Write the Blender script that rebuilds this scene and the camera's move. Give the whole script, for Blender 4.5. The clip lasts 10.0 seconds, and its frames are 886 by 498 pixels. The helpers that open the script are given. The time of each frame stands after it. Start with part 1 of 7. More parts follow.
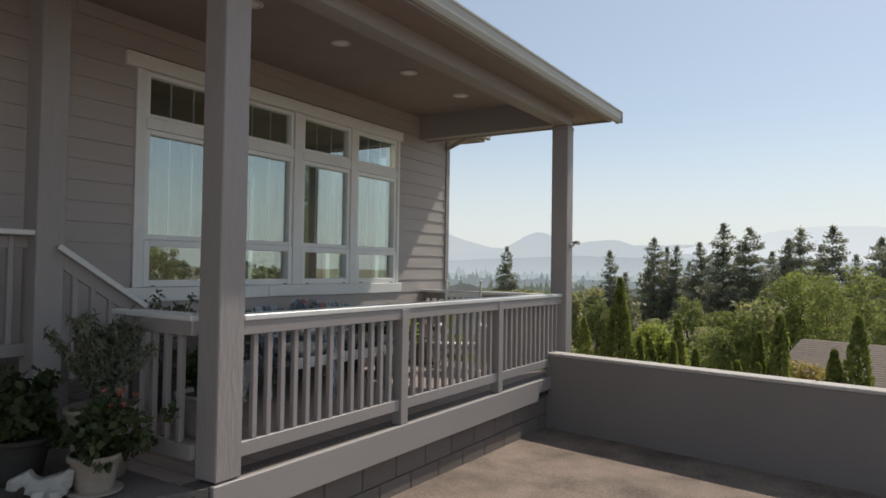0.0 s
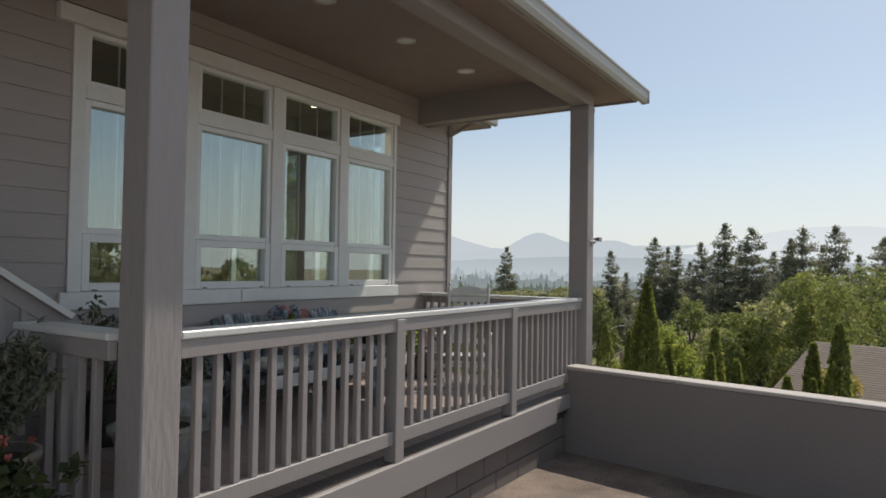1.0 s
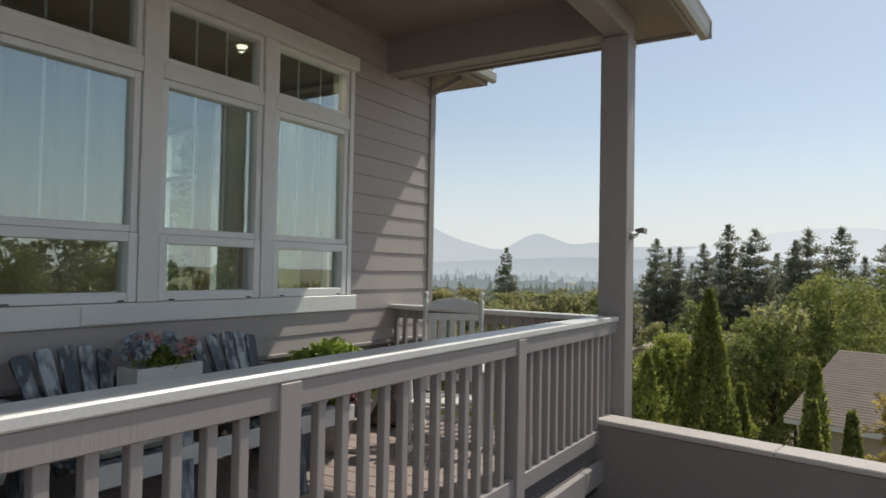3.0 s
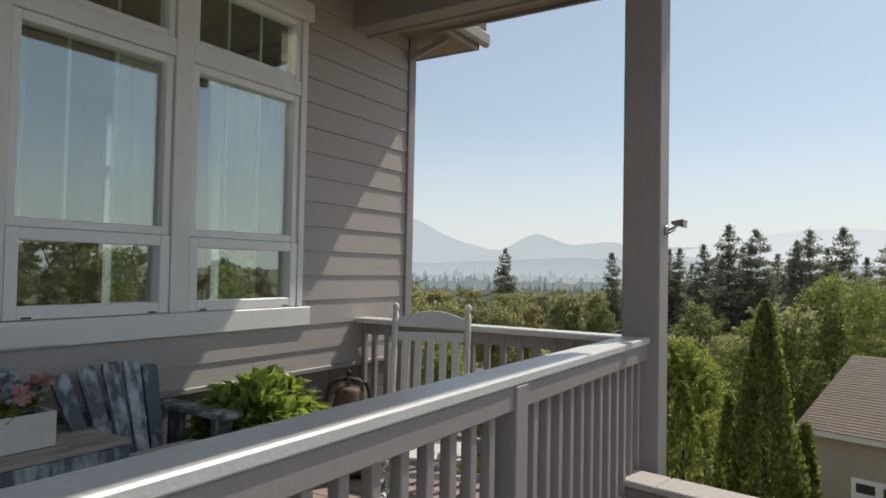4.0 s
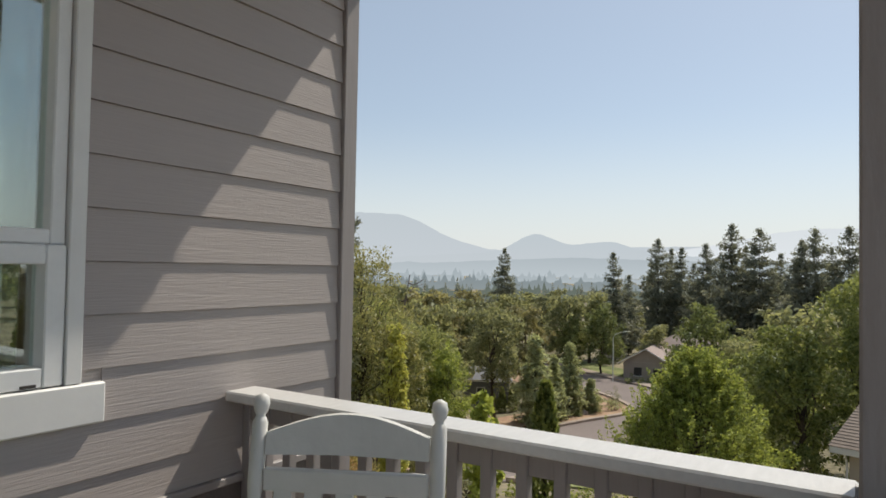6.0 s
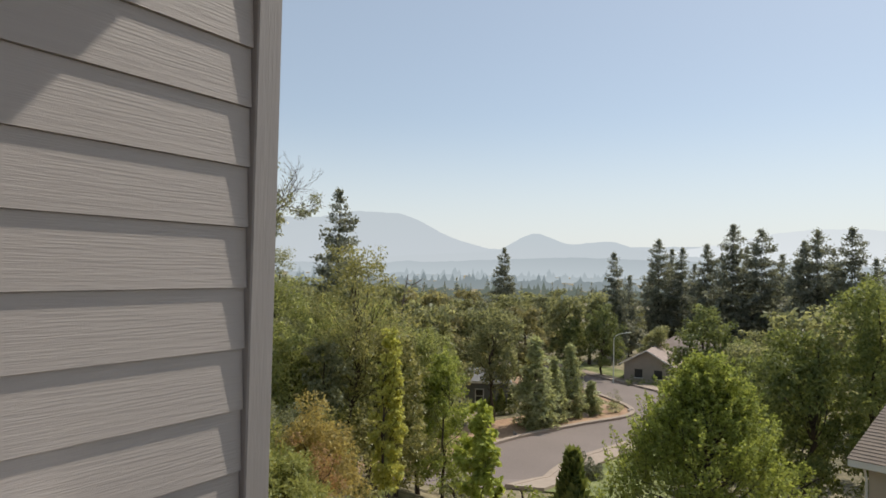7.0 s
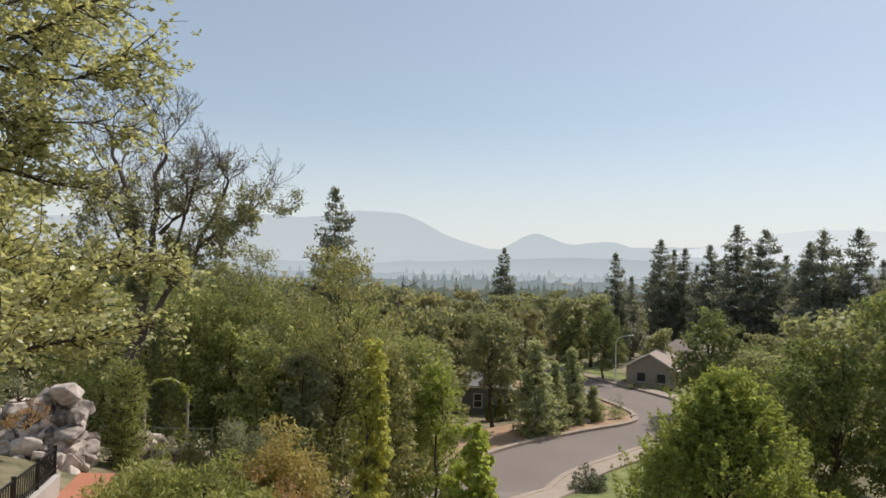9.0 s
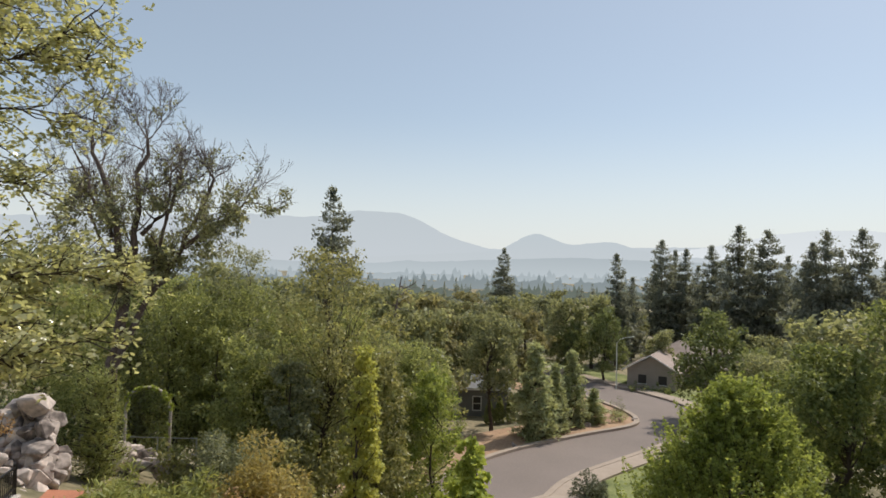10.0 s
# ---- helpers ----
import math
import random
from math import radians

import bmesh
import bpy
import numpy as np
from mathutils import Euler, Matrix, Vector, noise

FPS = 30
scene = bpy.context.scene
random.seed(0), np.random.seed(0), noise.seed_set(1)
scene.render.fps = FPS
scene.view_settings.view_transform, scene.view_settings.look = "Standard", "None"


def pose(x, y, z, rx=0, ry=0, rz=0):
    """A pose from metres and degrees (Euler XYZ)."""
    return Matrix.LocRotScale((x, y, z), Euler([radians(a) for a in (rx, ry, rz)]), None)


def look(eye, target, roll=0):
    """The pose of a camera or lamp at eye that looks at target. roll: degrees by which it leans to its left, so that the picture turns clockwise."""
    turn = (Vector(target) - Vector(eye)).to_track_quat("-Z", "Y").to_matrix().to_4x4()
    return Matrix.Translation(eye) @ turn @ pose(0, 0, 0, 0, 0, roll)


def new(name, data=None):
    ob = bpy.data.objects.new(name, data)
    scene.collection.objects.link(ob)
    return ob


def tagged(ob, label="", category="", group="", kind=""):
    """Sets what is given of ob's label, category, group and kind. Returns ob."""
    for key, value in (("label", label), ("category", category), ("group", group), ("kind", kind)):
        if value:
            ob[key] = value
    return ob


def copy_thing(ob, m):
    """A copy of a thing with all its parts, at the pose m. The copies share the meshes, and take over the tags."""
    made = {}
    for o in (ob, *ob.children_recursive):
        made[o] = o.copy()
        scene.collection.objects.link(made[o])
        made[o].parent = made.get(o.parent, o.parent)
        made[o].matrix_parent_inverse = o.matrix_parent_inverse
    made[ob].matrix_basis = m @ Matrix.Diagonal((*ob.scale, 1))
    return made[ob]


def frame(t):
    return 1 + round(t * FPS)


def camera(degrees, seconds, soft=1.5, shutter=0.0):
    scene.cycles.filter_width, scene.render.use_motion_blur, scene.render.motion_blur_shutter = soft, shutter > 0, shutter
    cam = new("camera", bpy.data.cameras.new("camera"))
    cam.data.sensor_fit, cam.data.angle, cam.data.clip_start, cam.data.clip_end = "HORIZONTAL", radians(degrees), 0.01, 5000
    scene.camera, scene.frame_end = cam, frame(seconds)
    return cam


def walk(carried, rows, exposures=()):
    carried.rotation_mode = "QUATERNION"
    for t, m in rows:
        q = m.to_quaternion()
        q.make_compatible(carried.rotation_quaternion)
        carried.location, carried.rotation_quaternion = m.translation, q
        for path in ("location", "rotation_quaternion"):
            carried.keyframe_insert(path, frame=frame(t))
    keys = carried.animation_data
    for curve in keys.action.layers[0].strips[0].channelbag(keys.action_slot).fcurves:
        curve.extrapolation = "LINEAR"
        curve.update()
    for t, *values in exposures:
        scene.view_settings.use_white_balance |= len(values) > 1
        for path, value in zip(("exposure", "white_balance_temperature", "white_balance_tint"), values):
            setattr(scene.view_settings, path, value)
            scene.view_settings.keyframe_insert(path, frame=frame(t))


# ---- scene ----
cam = camera(67.5, 10.0, soft=1.65)
PATH = [
    (0, (-0.155, -0.384, 1.253), (-1.231, 1.301, 1.307), 0.90),
    (0.5, (-0.423, 0.020, 1.253), (-1.500, 1.705, 1.307), 0.80),
    (1, (-0.714, 0.433, 1.251), (-1.788, 2.118, 1.306), 0.90),
    (1.5, (-0.982, 0.871, 1.246), (-2.058, 2.557, 1.300), 1.10),
    (2, (-1.240, 1.339, 1.241), (-2.314, 3.026, 1.297), 1.20),
    (2.5, (-1.473, 1.839, 1.257), (-2.548, 3.524, 1.313), 1.10),
    (4, (-2.217, 3.412, 1.300), (-3.288, 5.100, 1.359), 1.10),
    (4.5, (-2.487, 3.929, 1.319), (-3.558, 5.617, 1.378), 1.10),
    (5, (-2.770, 4.426, 1.347), (-3.842, 6.113, 1.404), 1.10),
    (5.5, (-3.055, 4.929, 1.367), (-4.125, 6.618, 1.425), 1.10),
    (6, (-3.313, 5.419, 1.395), (-4.382, 7.109, 1.454), 1.00),
    (7.4, (-4.071, 6.790, 1.490), (-5.138, 8.480, 1.546), 1.30),
    (8, (-4.367, 7.373, 1.527), (-5.435, 9.064, 1.583), 1.30),
    (8.5, (-4.595, 7.886, 1.562), (-5.662, 9.576, 1.619), 1.30),
    (9, (-4.806, 8.390, 1.598), (-5.874, 10.080, 1.654), 1.40),
    (9.5, (-5.018, 8.872, 1.639), (-6.085, 10.561, 1.696), 1.40),
    (10, (-5.219, 9.345, 1.680), (-6.287, 11.034, 1.736), 1.45),
]
walk(cam, [(t, look(eye, target, roll)) for t, eye, target, roll in PATH])

# ---- world, sun, exposure ----
SUN_DIR = Vector((0.215, 0.78, 1.0)).normalized()
SUN_ELEV = math.asin(SUN_DIR.z)
SUN_AZ = math.atan2(SUN_DIR.x, SUN_DIR.y)

world = bpy.data.worlds.new("hazy_sky")
scene.world = world
world.use_nodes = True
wn, wl = world.node_tree.nodes, world.node_tree.links
sky = wn.new("ShaderNodeTexSky")
sky.sky_type = "NISHITA"
sky.sun_disc = False
sky.sun_elevation = SUN_ELEV
sky.sun_rotation = SUN_AZ
sky.altitude = 400
sky.air_density, sky.dust_density, sky.ozone_density = 1.0, 1.0, 0.6
haze = wn.new("ShaderNodeMix")
haze.data_type = "RGBA"
haze.inputs["Factor"].default_value = 0.42
haze.inputs["B"].default_value = (4.4, 4.85, 4.95, 1)
wl.new(sky.outputs[0], haze.inputs["A"])
# smoke haze thickens towards the horizon
tcw = wn.new("ShaderNodeTexCoord")
sep = wn.new("ShaderNodeSeparateXYZ")
thick = wn.new("ShaderNodeMapRange")
thick.interpolation_type = "SMOOTHSTEP"
for nm, v in (("From Min", -0.02), ("From Max", 0.24), ("To Min", 0.8), ("To Max", 0.0)):
    thick.inputs[nm].default_value = v
low = wn.new("ShaderNodeMix")
low.data_type = "RGBA"
low.inputs["B"].default_value = (6.15, 6.38, 6.46, 1)
wl.new(tcw.outputs["Generated"], sep.inputs[0])
wl.new(sep.outputs["Z"], thick.inputs["Value"])
wl.new(thick.outputs["Result"], low.inputs["Factor"])
wl.new(haze.outputs["Result"], low.inputs["A"])
wl.new(low.outputs["Result"], wn["Background"].inputs[0])
wn["Background"].inputs[1].default_value = 0.125

sun_data = bpy.data.lights.new("sun", "SUN")
sun_data.energy = 4.0
sun_data.angle = radians(0.6)
sun_data.color = (1.0, 0.93, 0.82)
sun = new("sun", sun_data)
sun.matrix_world = look(SUN_DIR * 60, (0, 0, 0))
scene.view_settings.exposure = 0.0

# ---- materials ----


def mat(name, color, rough=0.6, metal=0.0, var=0.12, grain=40.0, big=1.2, bump=0.15, bump_scale=60.0, stretch=(1, 1, 1),
        tint=None, per_object=0.0, per_island=0.0, translucent=0.0, spec=0.4, through_tint=(1, 1, 1, 1), edges=(0.15, 0.85)):
    """A surface with variation at two scales, fine relief, and a shift of shade per piece."""
    m = bpy.data.materials.new(name)
    m.use_nodes = True
    n, k = m.node_tree.nodes, m.node_tree.links
    p = n["Principled BSDF"]
    p.inputs["Roughness"].default_value = rough
    p.inputs["Metallic"].default_value = metal
    p.inputs["Specular IOR Level"].default_value = spec
    tc = n.new("ShaderNodeTexCoord")
    mp = n.new("ShaderNodeMapping")
    mp.inputs["Scale"].default_value = stretch
    k.new(tc.outputs["Object"], mp.inputs[0])
    fine = n.new("ShaderNodeTexNoise")
    fine.inputs["Scale"].default_value = grain
    fine.inputs["Detail"].default_value = 4
    wide = n.new("ShaderNodeTexNoise")
    wide.inputs["Scale"].default_value = big
    wide.inputs["Detail"].default_value = 3
    k.new(mp.outputs[0], fine.inputs[0])
    k.new(tc.outputs["Object"], wide.inputs[0])
    add = n.new("ShaderNodeMath")
    add.operation = "ADD"
    k.new(fine.outputs[0], add.inputs[0])
    k.new(wide.outputs[0], add.inputs[1])
    last = add
    for amount, node, socket in ((per_object, "ShaderNodeObjectInfo", "Random"), (per_island, "ShaderNodeNewGeometry", "Random Per Island")):
        if amount:
            info = n.new(node)
            ma = n.new("ShaderNodeMath")
            ma.operation = "MULTIPLY_ADD"
            k.new(info.outputs[socket], ma.inputs[0])
            ma.inputs[1].default_value = amount
            k.new(last.outputs[0], ma.inputs[2])
            last = ma
    mean = 1.0 + 0.5 * (per_object + per_island)
    ramp = n.new("ShaderNodeValToRGB")
    spread = 0.45 + 0.5 * (per_object + per_island)
    rng = n.new("ShaderNodeMapRange")
    rng.inputs[1].default_value = mean - spread
    rng.inputs[2].default_value = mean + spread
    k.new(last.outputs[0], rng.inputs[0])
    k.new(rng.outputs[0], ramp.inputs[0])
    c0 = [c * (1 - var) for c in color]
    c1 = [min(1, c * (1 + var)) for c in color]
    if tint:
        c1 = list(tint)
    ramp.color_ramp.elements[0].color = (*c0, 1)
    ramp.color_ramp.elements[1].color = (*c1, 1)
    ramp.color_ramp.elements[0].position, ramp.color_ramp.elements[1].position = edges
    k.new(ramp.outputs[0], p.inputs["Base Color"])
    if bump:
        b = n.new("ShaderNodeBump")
        b.inputs["Strength"].default_value = bump
        b.inputs["Distance"].default_value = 0.01
        bt = n.new("ShaderNodeTexNoise")
        bt.inputs["Scale"].default_value = bump_scale
        bt.inputs["Detail"].default_value = 5
        k.new(mp.outputs[0], bt.inputs[0])
        k.new(bt.outputs[0], b.inputs["Height"])
        k.new(b.outputs[0], p.inputs["Normal"])
    if translucent:
        tr = n.new("ShaderNodeBsdfTranslucent")
        warm = n.new("ShaderNodeMix")
        warm.data_type = "RGBA"
        warm.blend_type = "MULTIPLY"
        warm.inputs["Factor"].default_value = 1.0
        warm.inputs["B"].default_value = through_tint
        k.new(ramp.outputs[0], warm.inputs["A"])
        k.new(warm.outputs["Result"], tr.inputs[0])
        mx = n.new("ShaderNodeMixShader")
        mx.inputs[0].default_value = translucent
        k.new(p.outputs[0], mx.inputs[1])
        k.new(tr.outputs[0], mx.inputs[2])
        k.new(mx.outputs[0], n["Material Output"].inputs[0])
    return m


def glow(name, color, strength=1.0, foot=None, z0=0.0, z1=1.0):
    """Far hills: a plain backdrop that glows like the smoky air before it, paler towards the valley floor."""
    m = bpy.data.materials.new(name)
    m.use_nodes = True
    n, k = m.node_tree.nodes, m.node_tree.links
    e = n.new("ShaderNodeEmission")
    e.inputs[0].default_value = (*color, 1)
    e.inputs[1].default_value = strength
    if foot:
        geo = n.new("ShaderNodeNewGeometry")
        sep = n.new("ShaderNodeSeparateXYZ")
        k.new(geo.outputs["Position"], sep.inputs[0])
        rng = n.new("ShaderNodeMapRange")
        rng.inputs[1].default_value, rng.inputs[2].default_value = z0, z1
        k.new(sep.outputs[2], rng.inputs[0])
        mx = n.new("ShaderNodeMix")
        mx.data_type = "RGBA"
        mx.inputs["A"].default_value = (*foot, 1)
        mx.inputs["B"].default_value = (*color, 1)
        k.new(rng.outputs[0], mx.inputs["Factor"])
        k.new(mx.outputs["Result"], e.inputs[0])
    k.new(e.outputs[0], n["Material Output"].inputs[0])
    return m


def glass(name):
    m = bpy.data.materials.new(name)
    m.use_nodes = True
    n, k = m.node_tree.nodes, m.node_tree.links
    n.remove(n["Principled BSDF"])
    g = n.new("ShaderNodeBsdfGlossy")
    g.inputs["Roughness"].default_value = 0.0
    g.inputs["Color"].default_value = (0.93, 1.0, 0.98, 1)
    t = n.new("ShaderNodeBsdfTransparent")
    t.inputs["Color"].default_value = (0.86, 0.93, 0.92, 1)
    lw = n.new("ShaderNodeLayerWeight")
    lw.inputs[0].default_value = 0.5
    pw = n.new("ShaderNodeMath")
    pw.operation = "POWER"
    pw.inputs[1].default_value = 3.0
    k.new(lw.outputs["Facing"], pw.inputs[0])
    f = n.new("ShaderNodeMath")
    f.operation = "MULTIPLY_ADD"
    f.inputs[1].default_value, f.inputs[2].default_value = 0.70, 0.21
    k.new(pw.outputs[0], f.inputs[0])
    mx = n.new("ShaderNodeMixShader")
    k.new(f.outputs[0], mx.inputs[0])
    k.new(t.outputs[0], mx.inputs[1])
    k.new(g.outputs[0], mx.inputs[2])
    k.new(mx.outputs[0], n["Material Output"].inputs[0])
    return m


TAUPE = (0.315, 0.285, 0.272)
M = {}
M["siding"] = mat("siding_paint", (0.412, 0.366, 0.342), 0.55, var=0.045, grain=12, big=0.8, bump=0.22, bump_scale=26, stretch=(7, 0.3, 8), per_object=0.25)
M["taupe"] = mat("taupe_paint", TAUPE, 0.5, var=0.05, grain=12, bump=0.14, bump_scale=18, stretch=(7, 7, 0.7))
M["taupe_y"] = mat("taupe_paint_along", TAUPE, 0.5, var=0.04, grain=12, bump=0.10, bump_scale=18, stretch=(7, 0.7, 7))
M["post"] = mat("rough_post_paint", TAUPE, 0.55, var=0.05, grain=10, bump=0.5, bump_scale=13, stretch=(3.2, 3.2, 0.7))
M["cap"] = mat("cap_paint", (0.64, 0.63, 0.605), 0.38, var=0.07, grain=14, bump=0.15, bump_scale=20, stretch=(4, 0.8, 4), spec=0.5)
M["white"] = mat("white_trim_paint", (0.76, 0.75, 0.72), 0.45, var=0.04, grain=10, bump=0.12, bump_scale=16, stretch=(3, 1, 1))
M["vinyl"] = mat("white_vinyl", (0.80, 0.80, 0.78), 0.3, var=0.03, bump=0.03)
M["ceiling"] = mat("porch_ceiling_paint", (0.265, 0.21, 0.188), 0.6, var=0.06, grain=6, bump=0.1, bump_scale=30)
M["stucco"] = mat("stucco", (0.24, 0.21, 0.20), 0.9, var=0.09, grain=55, big=1.1, bump=0.5, bump_scale=130, spec=0.2)
M["stucco_cap"] = mat("stucco_cap", (0.47, 0.43, 0.40), 0.85, var=0.1, grain=40, bump=0.35, bump_scale=90, spec=0.2)
# Darker than the patio: the shade of the entry is put into the colour.
M["entry_floor"] = mat("shaded_entry_concrete", (0.15, 0.13, 0.12), 0.85, var=0.15, grain=30, bump=0.3, bump_scale=90)
M["edge"] = mat("dark_edge_strip", (0.095, 0.075, 0.068), 0.6, var=0.15, grain=10, bump=0.2)
M["concrete"] = mat("patio_concrete", (0.215, 0.168, 0.139), 0.9, var=0.5, grain=70, big=2.5, bump=0.6, bump_scale=240, spec=0.2)
M["block"] = mat("block", (0.165, 0.14, 0.125), 0.9, var=0.12, grain=60, bump=0.5, bump_scale=120, per_object=0.4)
M["deck"] = mat("deck_board", (0.33, 0.262, 0.236), 0.6, var=0.14, grain=8, big=1.5, bump=0.3, bump_scale=18, stretch=(9, 0.7, 9), per_object=0.5)
M["glass"] = glass("window_glass")
M["gutter"] = mat("gutter_enamel", (0.40, 0.385, 0.35), 0.4, var=0.04, bump=0.02)
M["shingle"] = mat("roof_shingle", (0.235, 0.188, 0.152), 0.9, var=0.16, grain=14, bump=0.5, bump_scale=40, per_island=0.35, per_object=0.3)
M["rose_shingle"] = mat("rose_brown_shingle", (0.36, 0.285, 0.25), 0.9, var=0.16, grain=14, bump=0.4, bump_scale=40)
M["lamp"] = mat("can_trim", (0.62, 0.58, 0.54), 0.5, var=0.03, bump=0)
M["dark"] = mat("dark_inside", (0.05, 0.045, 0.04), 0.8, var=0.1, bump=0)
M["room"] = mat("room_paint", (0.42, 0.37, 0.30), 0.8, var=0.05, bump=0.05)
M["floor_in"] = mat("room_floor", (0.20, 0.12, 0.07), 0.4, var=0.2, grain=6, stretch=(1, 12, 1))
M["curtain"] = mat("sheer_curtain", (0.74, 0.76, 0.75), 0.9, var=0.05, grain=80, bump=0.1, translucent=0.45, spec=0.1)
# sheer cloth: much of the light passes straight between the threads
sheer = M["curtain"].node_tree
clear, weave = sheer.nodes.new("ShaderNodeBsdfTransparent"), sheer.nodes.new("ShaderNodeMixShader")
weave.inputs[0].default_value = 0.60
end = sheer.nodes["Material Output"].inputs[0]
sheer.links.new(end.links[0].from_socket, weave.inputs[1])
sheer.links.new(clear.outputs[0], weave.inputs[2])
sheer.links.new(weave.outputs[0], end)
M["distressed"] = mat("distressed_blue_paint", (0.14, 0.165, 0.19), 0.7, var=0.25, grain=12, big=5, bump=0.4, bump_scale=30, stretch=(2.4, 2.4, 0.6), tint=(0.50, 0.54, 0.57), per_object=0.35, edges=(0.42, 0.70))
M["chair_white"] = mat("old_white_paint", (0.66, 0.65, 0.61), 0.45, var=0.06, grain=16, bump=0.15, bump_scale=30)
M["figure"] = mat("weathered_white", (0.42, 0.40, 0.37), 0.85, var=0.3, grain=14, bump=0.5, bump_scale=40)
M["iron"] = mat("rusty_iron", (0.13, 0.085, 0.068), 0.7, metal=0.15, var=0.3, grain=25, bump=0.35, bump_scale=60, tint=(0.27, 0.165, 0.125))
M["dark_iron"] = mat("brown_black_iron", (0.06, 0.045, 0.04), 0.65, metal=0.2, var=0.25, bump=0.2)
M["black_iron"] = mat("black_iron", (0.025, 0.022, 0.02), 0.5, metal=0.5, var=0.2, bump=0.1)
M["clay"] = mat("pale_pot", (0.32, 0.275, 0.23), 0.75, var=0.12, grain=25, bump=0.3, bump_scale=70)
M["wood"] = mat("worn_wood", (0.30, 0.255, 0.215), 0.75, var=0.2, grain=8, bump=0.4, bump_scale=22, stretch=(8, 0.8, 8), tint=(0.52, 0.47, 0.42))
M["cushion"] = mat("mottled_cushion", (0.30, 0.29, 0.26), 0.95, var=0.35, grain=30, bump=0.3, tint=(0.62, 0.60, 0.54))
M["soil"] = mat("soil", (0.06, 0.045, 0.035), 0.95, var=0.3, bump=0.6)
M["bark"] = mat("bark", (0.085, 0.068, 0.055), 0.95, var=0.35, grain=12, bump=0.8, bump_scale=18, stretch=(3, 3, 0.6), spec=0.1)
M["bark_red"] = mat("madrone_bark", (0.105, 0.066, 0.052), 0.85, var=0.35, grain=9, bump=0.6, bump_scale=14, stretch=(3, 3, 0.6), tint=(0.20, 0.155, 0.13))
# Colour lightened towards grey, for the haze in front of the twigs.
M["twig"] = mat("bare_twig", (0.15, 0.125, 0.118), 0.9, var=0.2, bump=0)


def leafmat(name, c, c2, tr=0.5, rough=0.5, isl=1.2, obj=0.35, spec=0.22):
    c, c2 = [tuple(0.87 * v + 0.13 * max(q) for v in q) for q in (c, c2)]
    return mat(name, c, rough, var=0.15, grain=3, big=0.35, bump=0, tint=c2, per_island=isl, per_object=obj, translucent=tr, spec=spec, through_tint=(1.2, 1.1, 0.7, 1))


M["oak"] = leafmat("oak_leaf", (0.165, 0.205, 0.070), (0.480, 0.525, 0.195), tr=0.60, rough=0.42, spec=0.4)
# Paler copy of oak_leaf: sunlit brightness is put into the leaf colour.
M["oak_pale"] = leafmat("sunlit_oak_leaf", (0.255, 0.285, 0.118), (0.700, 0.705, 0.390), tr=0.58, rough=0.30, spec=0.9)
M["madrone"] = leafmat("madrone_leaf", (0.150, 0.165, 0.080), (0.420, 0.430, 0.230), rough=0.35, spec=0.4)
M["oak_gold"] = leafmat("oak_leaf_turning", (0.200, 0.215, 0.070), (0.520, 0.500, 0.200), rough=0.42, spec=0.4)
M["maple"] = leafmat("glossy_green_leaf", (0.180, 0.245, 0.040), (0.480, 0.555, 0.115), tr=0.54)
M["lime"] = leafmat("yellow_green_leaf", (0.350, 0.380, 0.060), (0.690, 0.690, 0.160))
M["deepgreen"] = leafmat("deep_green_leaf", (0.100, 0.140, 0.050), (0.320, 0.370, 0.140))
# Shade over the pots is put into these very dark leaf colours.
M["pot_shaded"] = leafmat("shaded_pot_leaf", (0.030, 0.050, 0.018), (0.100, 0.125, 0.045), tr=0.3)
M["rust"] = leafmat("rusty_leaf", (0.290, 0.145, 0.060), (0.580, 0.370, 0.160))
M["grey_leaf"] = leafmat("grey_green_leaf", (0.160, 0.185, 0.110), (0.420, 0.440, 0.270))
# These two are greyed in colour to stand in for distance haze.
M["dull_oak"] = leafmat("dull_green_leaf", (0.175, 0.200, 0.105), (0.425, 0.445, 0.245), tr=0.58)
M["needle"] = leafmat("pine_needle", (0.150, 0.170, 0.145), (0.340, 0.365, 0.310), tr=0.45)
M["mid_gold"] = leafmat("far_turning_leaf", (0.190, 0.185, 0.090), (0.440, 0.415, 0.210))
M["spring"] = leafmat("fresh_green_leaf", (0.260, 0.330, 0.040), (0.580, 0.660, 0.120))
# Haze of the far valley is put into this pale needle colour.
M["hazed_needle"] = leafmat("hazed_fir_needle", (0.270, 0.300, 0.290), (0.450, 0.480, 0.460), tr=0.45)
M["autumn"] = leafmat("turning_shrub_leaf", (0.280, 0.220, 0.060), (0.560, 0.460, 0.150))
M["slope_green"] = leafmat("slope_green_leaf", (0.110, 0.155, 0.040), (0.350, 0.400, 0.125))
# Greyed leaf colour, with the haze over the far woods put in.
M["hazed_leaf"] = leafmat("hazed_wood_leaf", (0.150, 0.175, 0.125), (0.350, 0.380, 0.285))
M["spruce"] = leafmat("spruce_needle", (0.300, 0.345, 0.180), (0.590, 0.640, 0.370), tr=0.48)
M["arbor"] = leafmat("arborvitae_spray", (0.115, 0.165, 0.035), (0.400, 0.450, 0.105), tr=0.45)
M["hosta"] = leafmat("bright_broad_leaf", (0.120, 0.215, 0.025), (0.420, 0.570, 0.115), tr=0.5, isl=0.9, rough=0.38, spec=0.4)
M["juniper"] = leafmat("juniper_spray", (0.220, 0.260, 0.060), (0.540, 0.560, 0.170), tr=0.4)
M["rosemary"] = leafmat("grey_herb_leaf", (0.110, 0.125, 0.085), (0.270, 0.290, 0.200), tr=0.3)
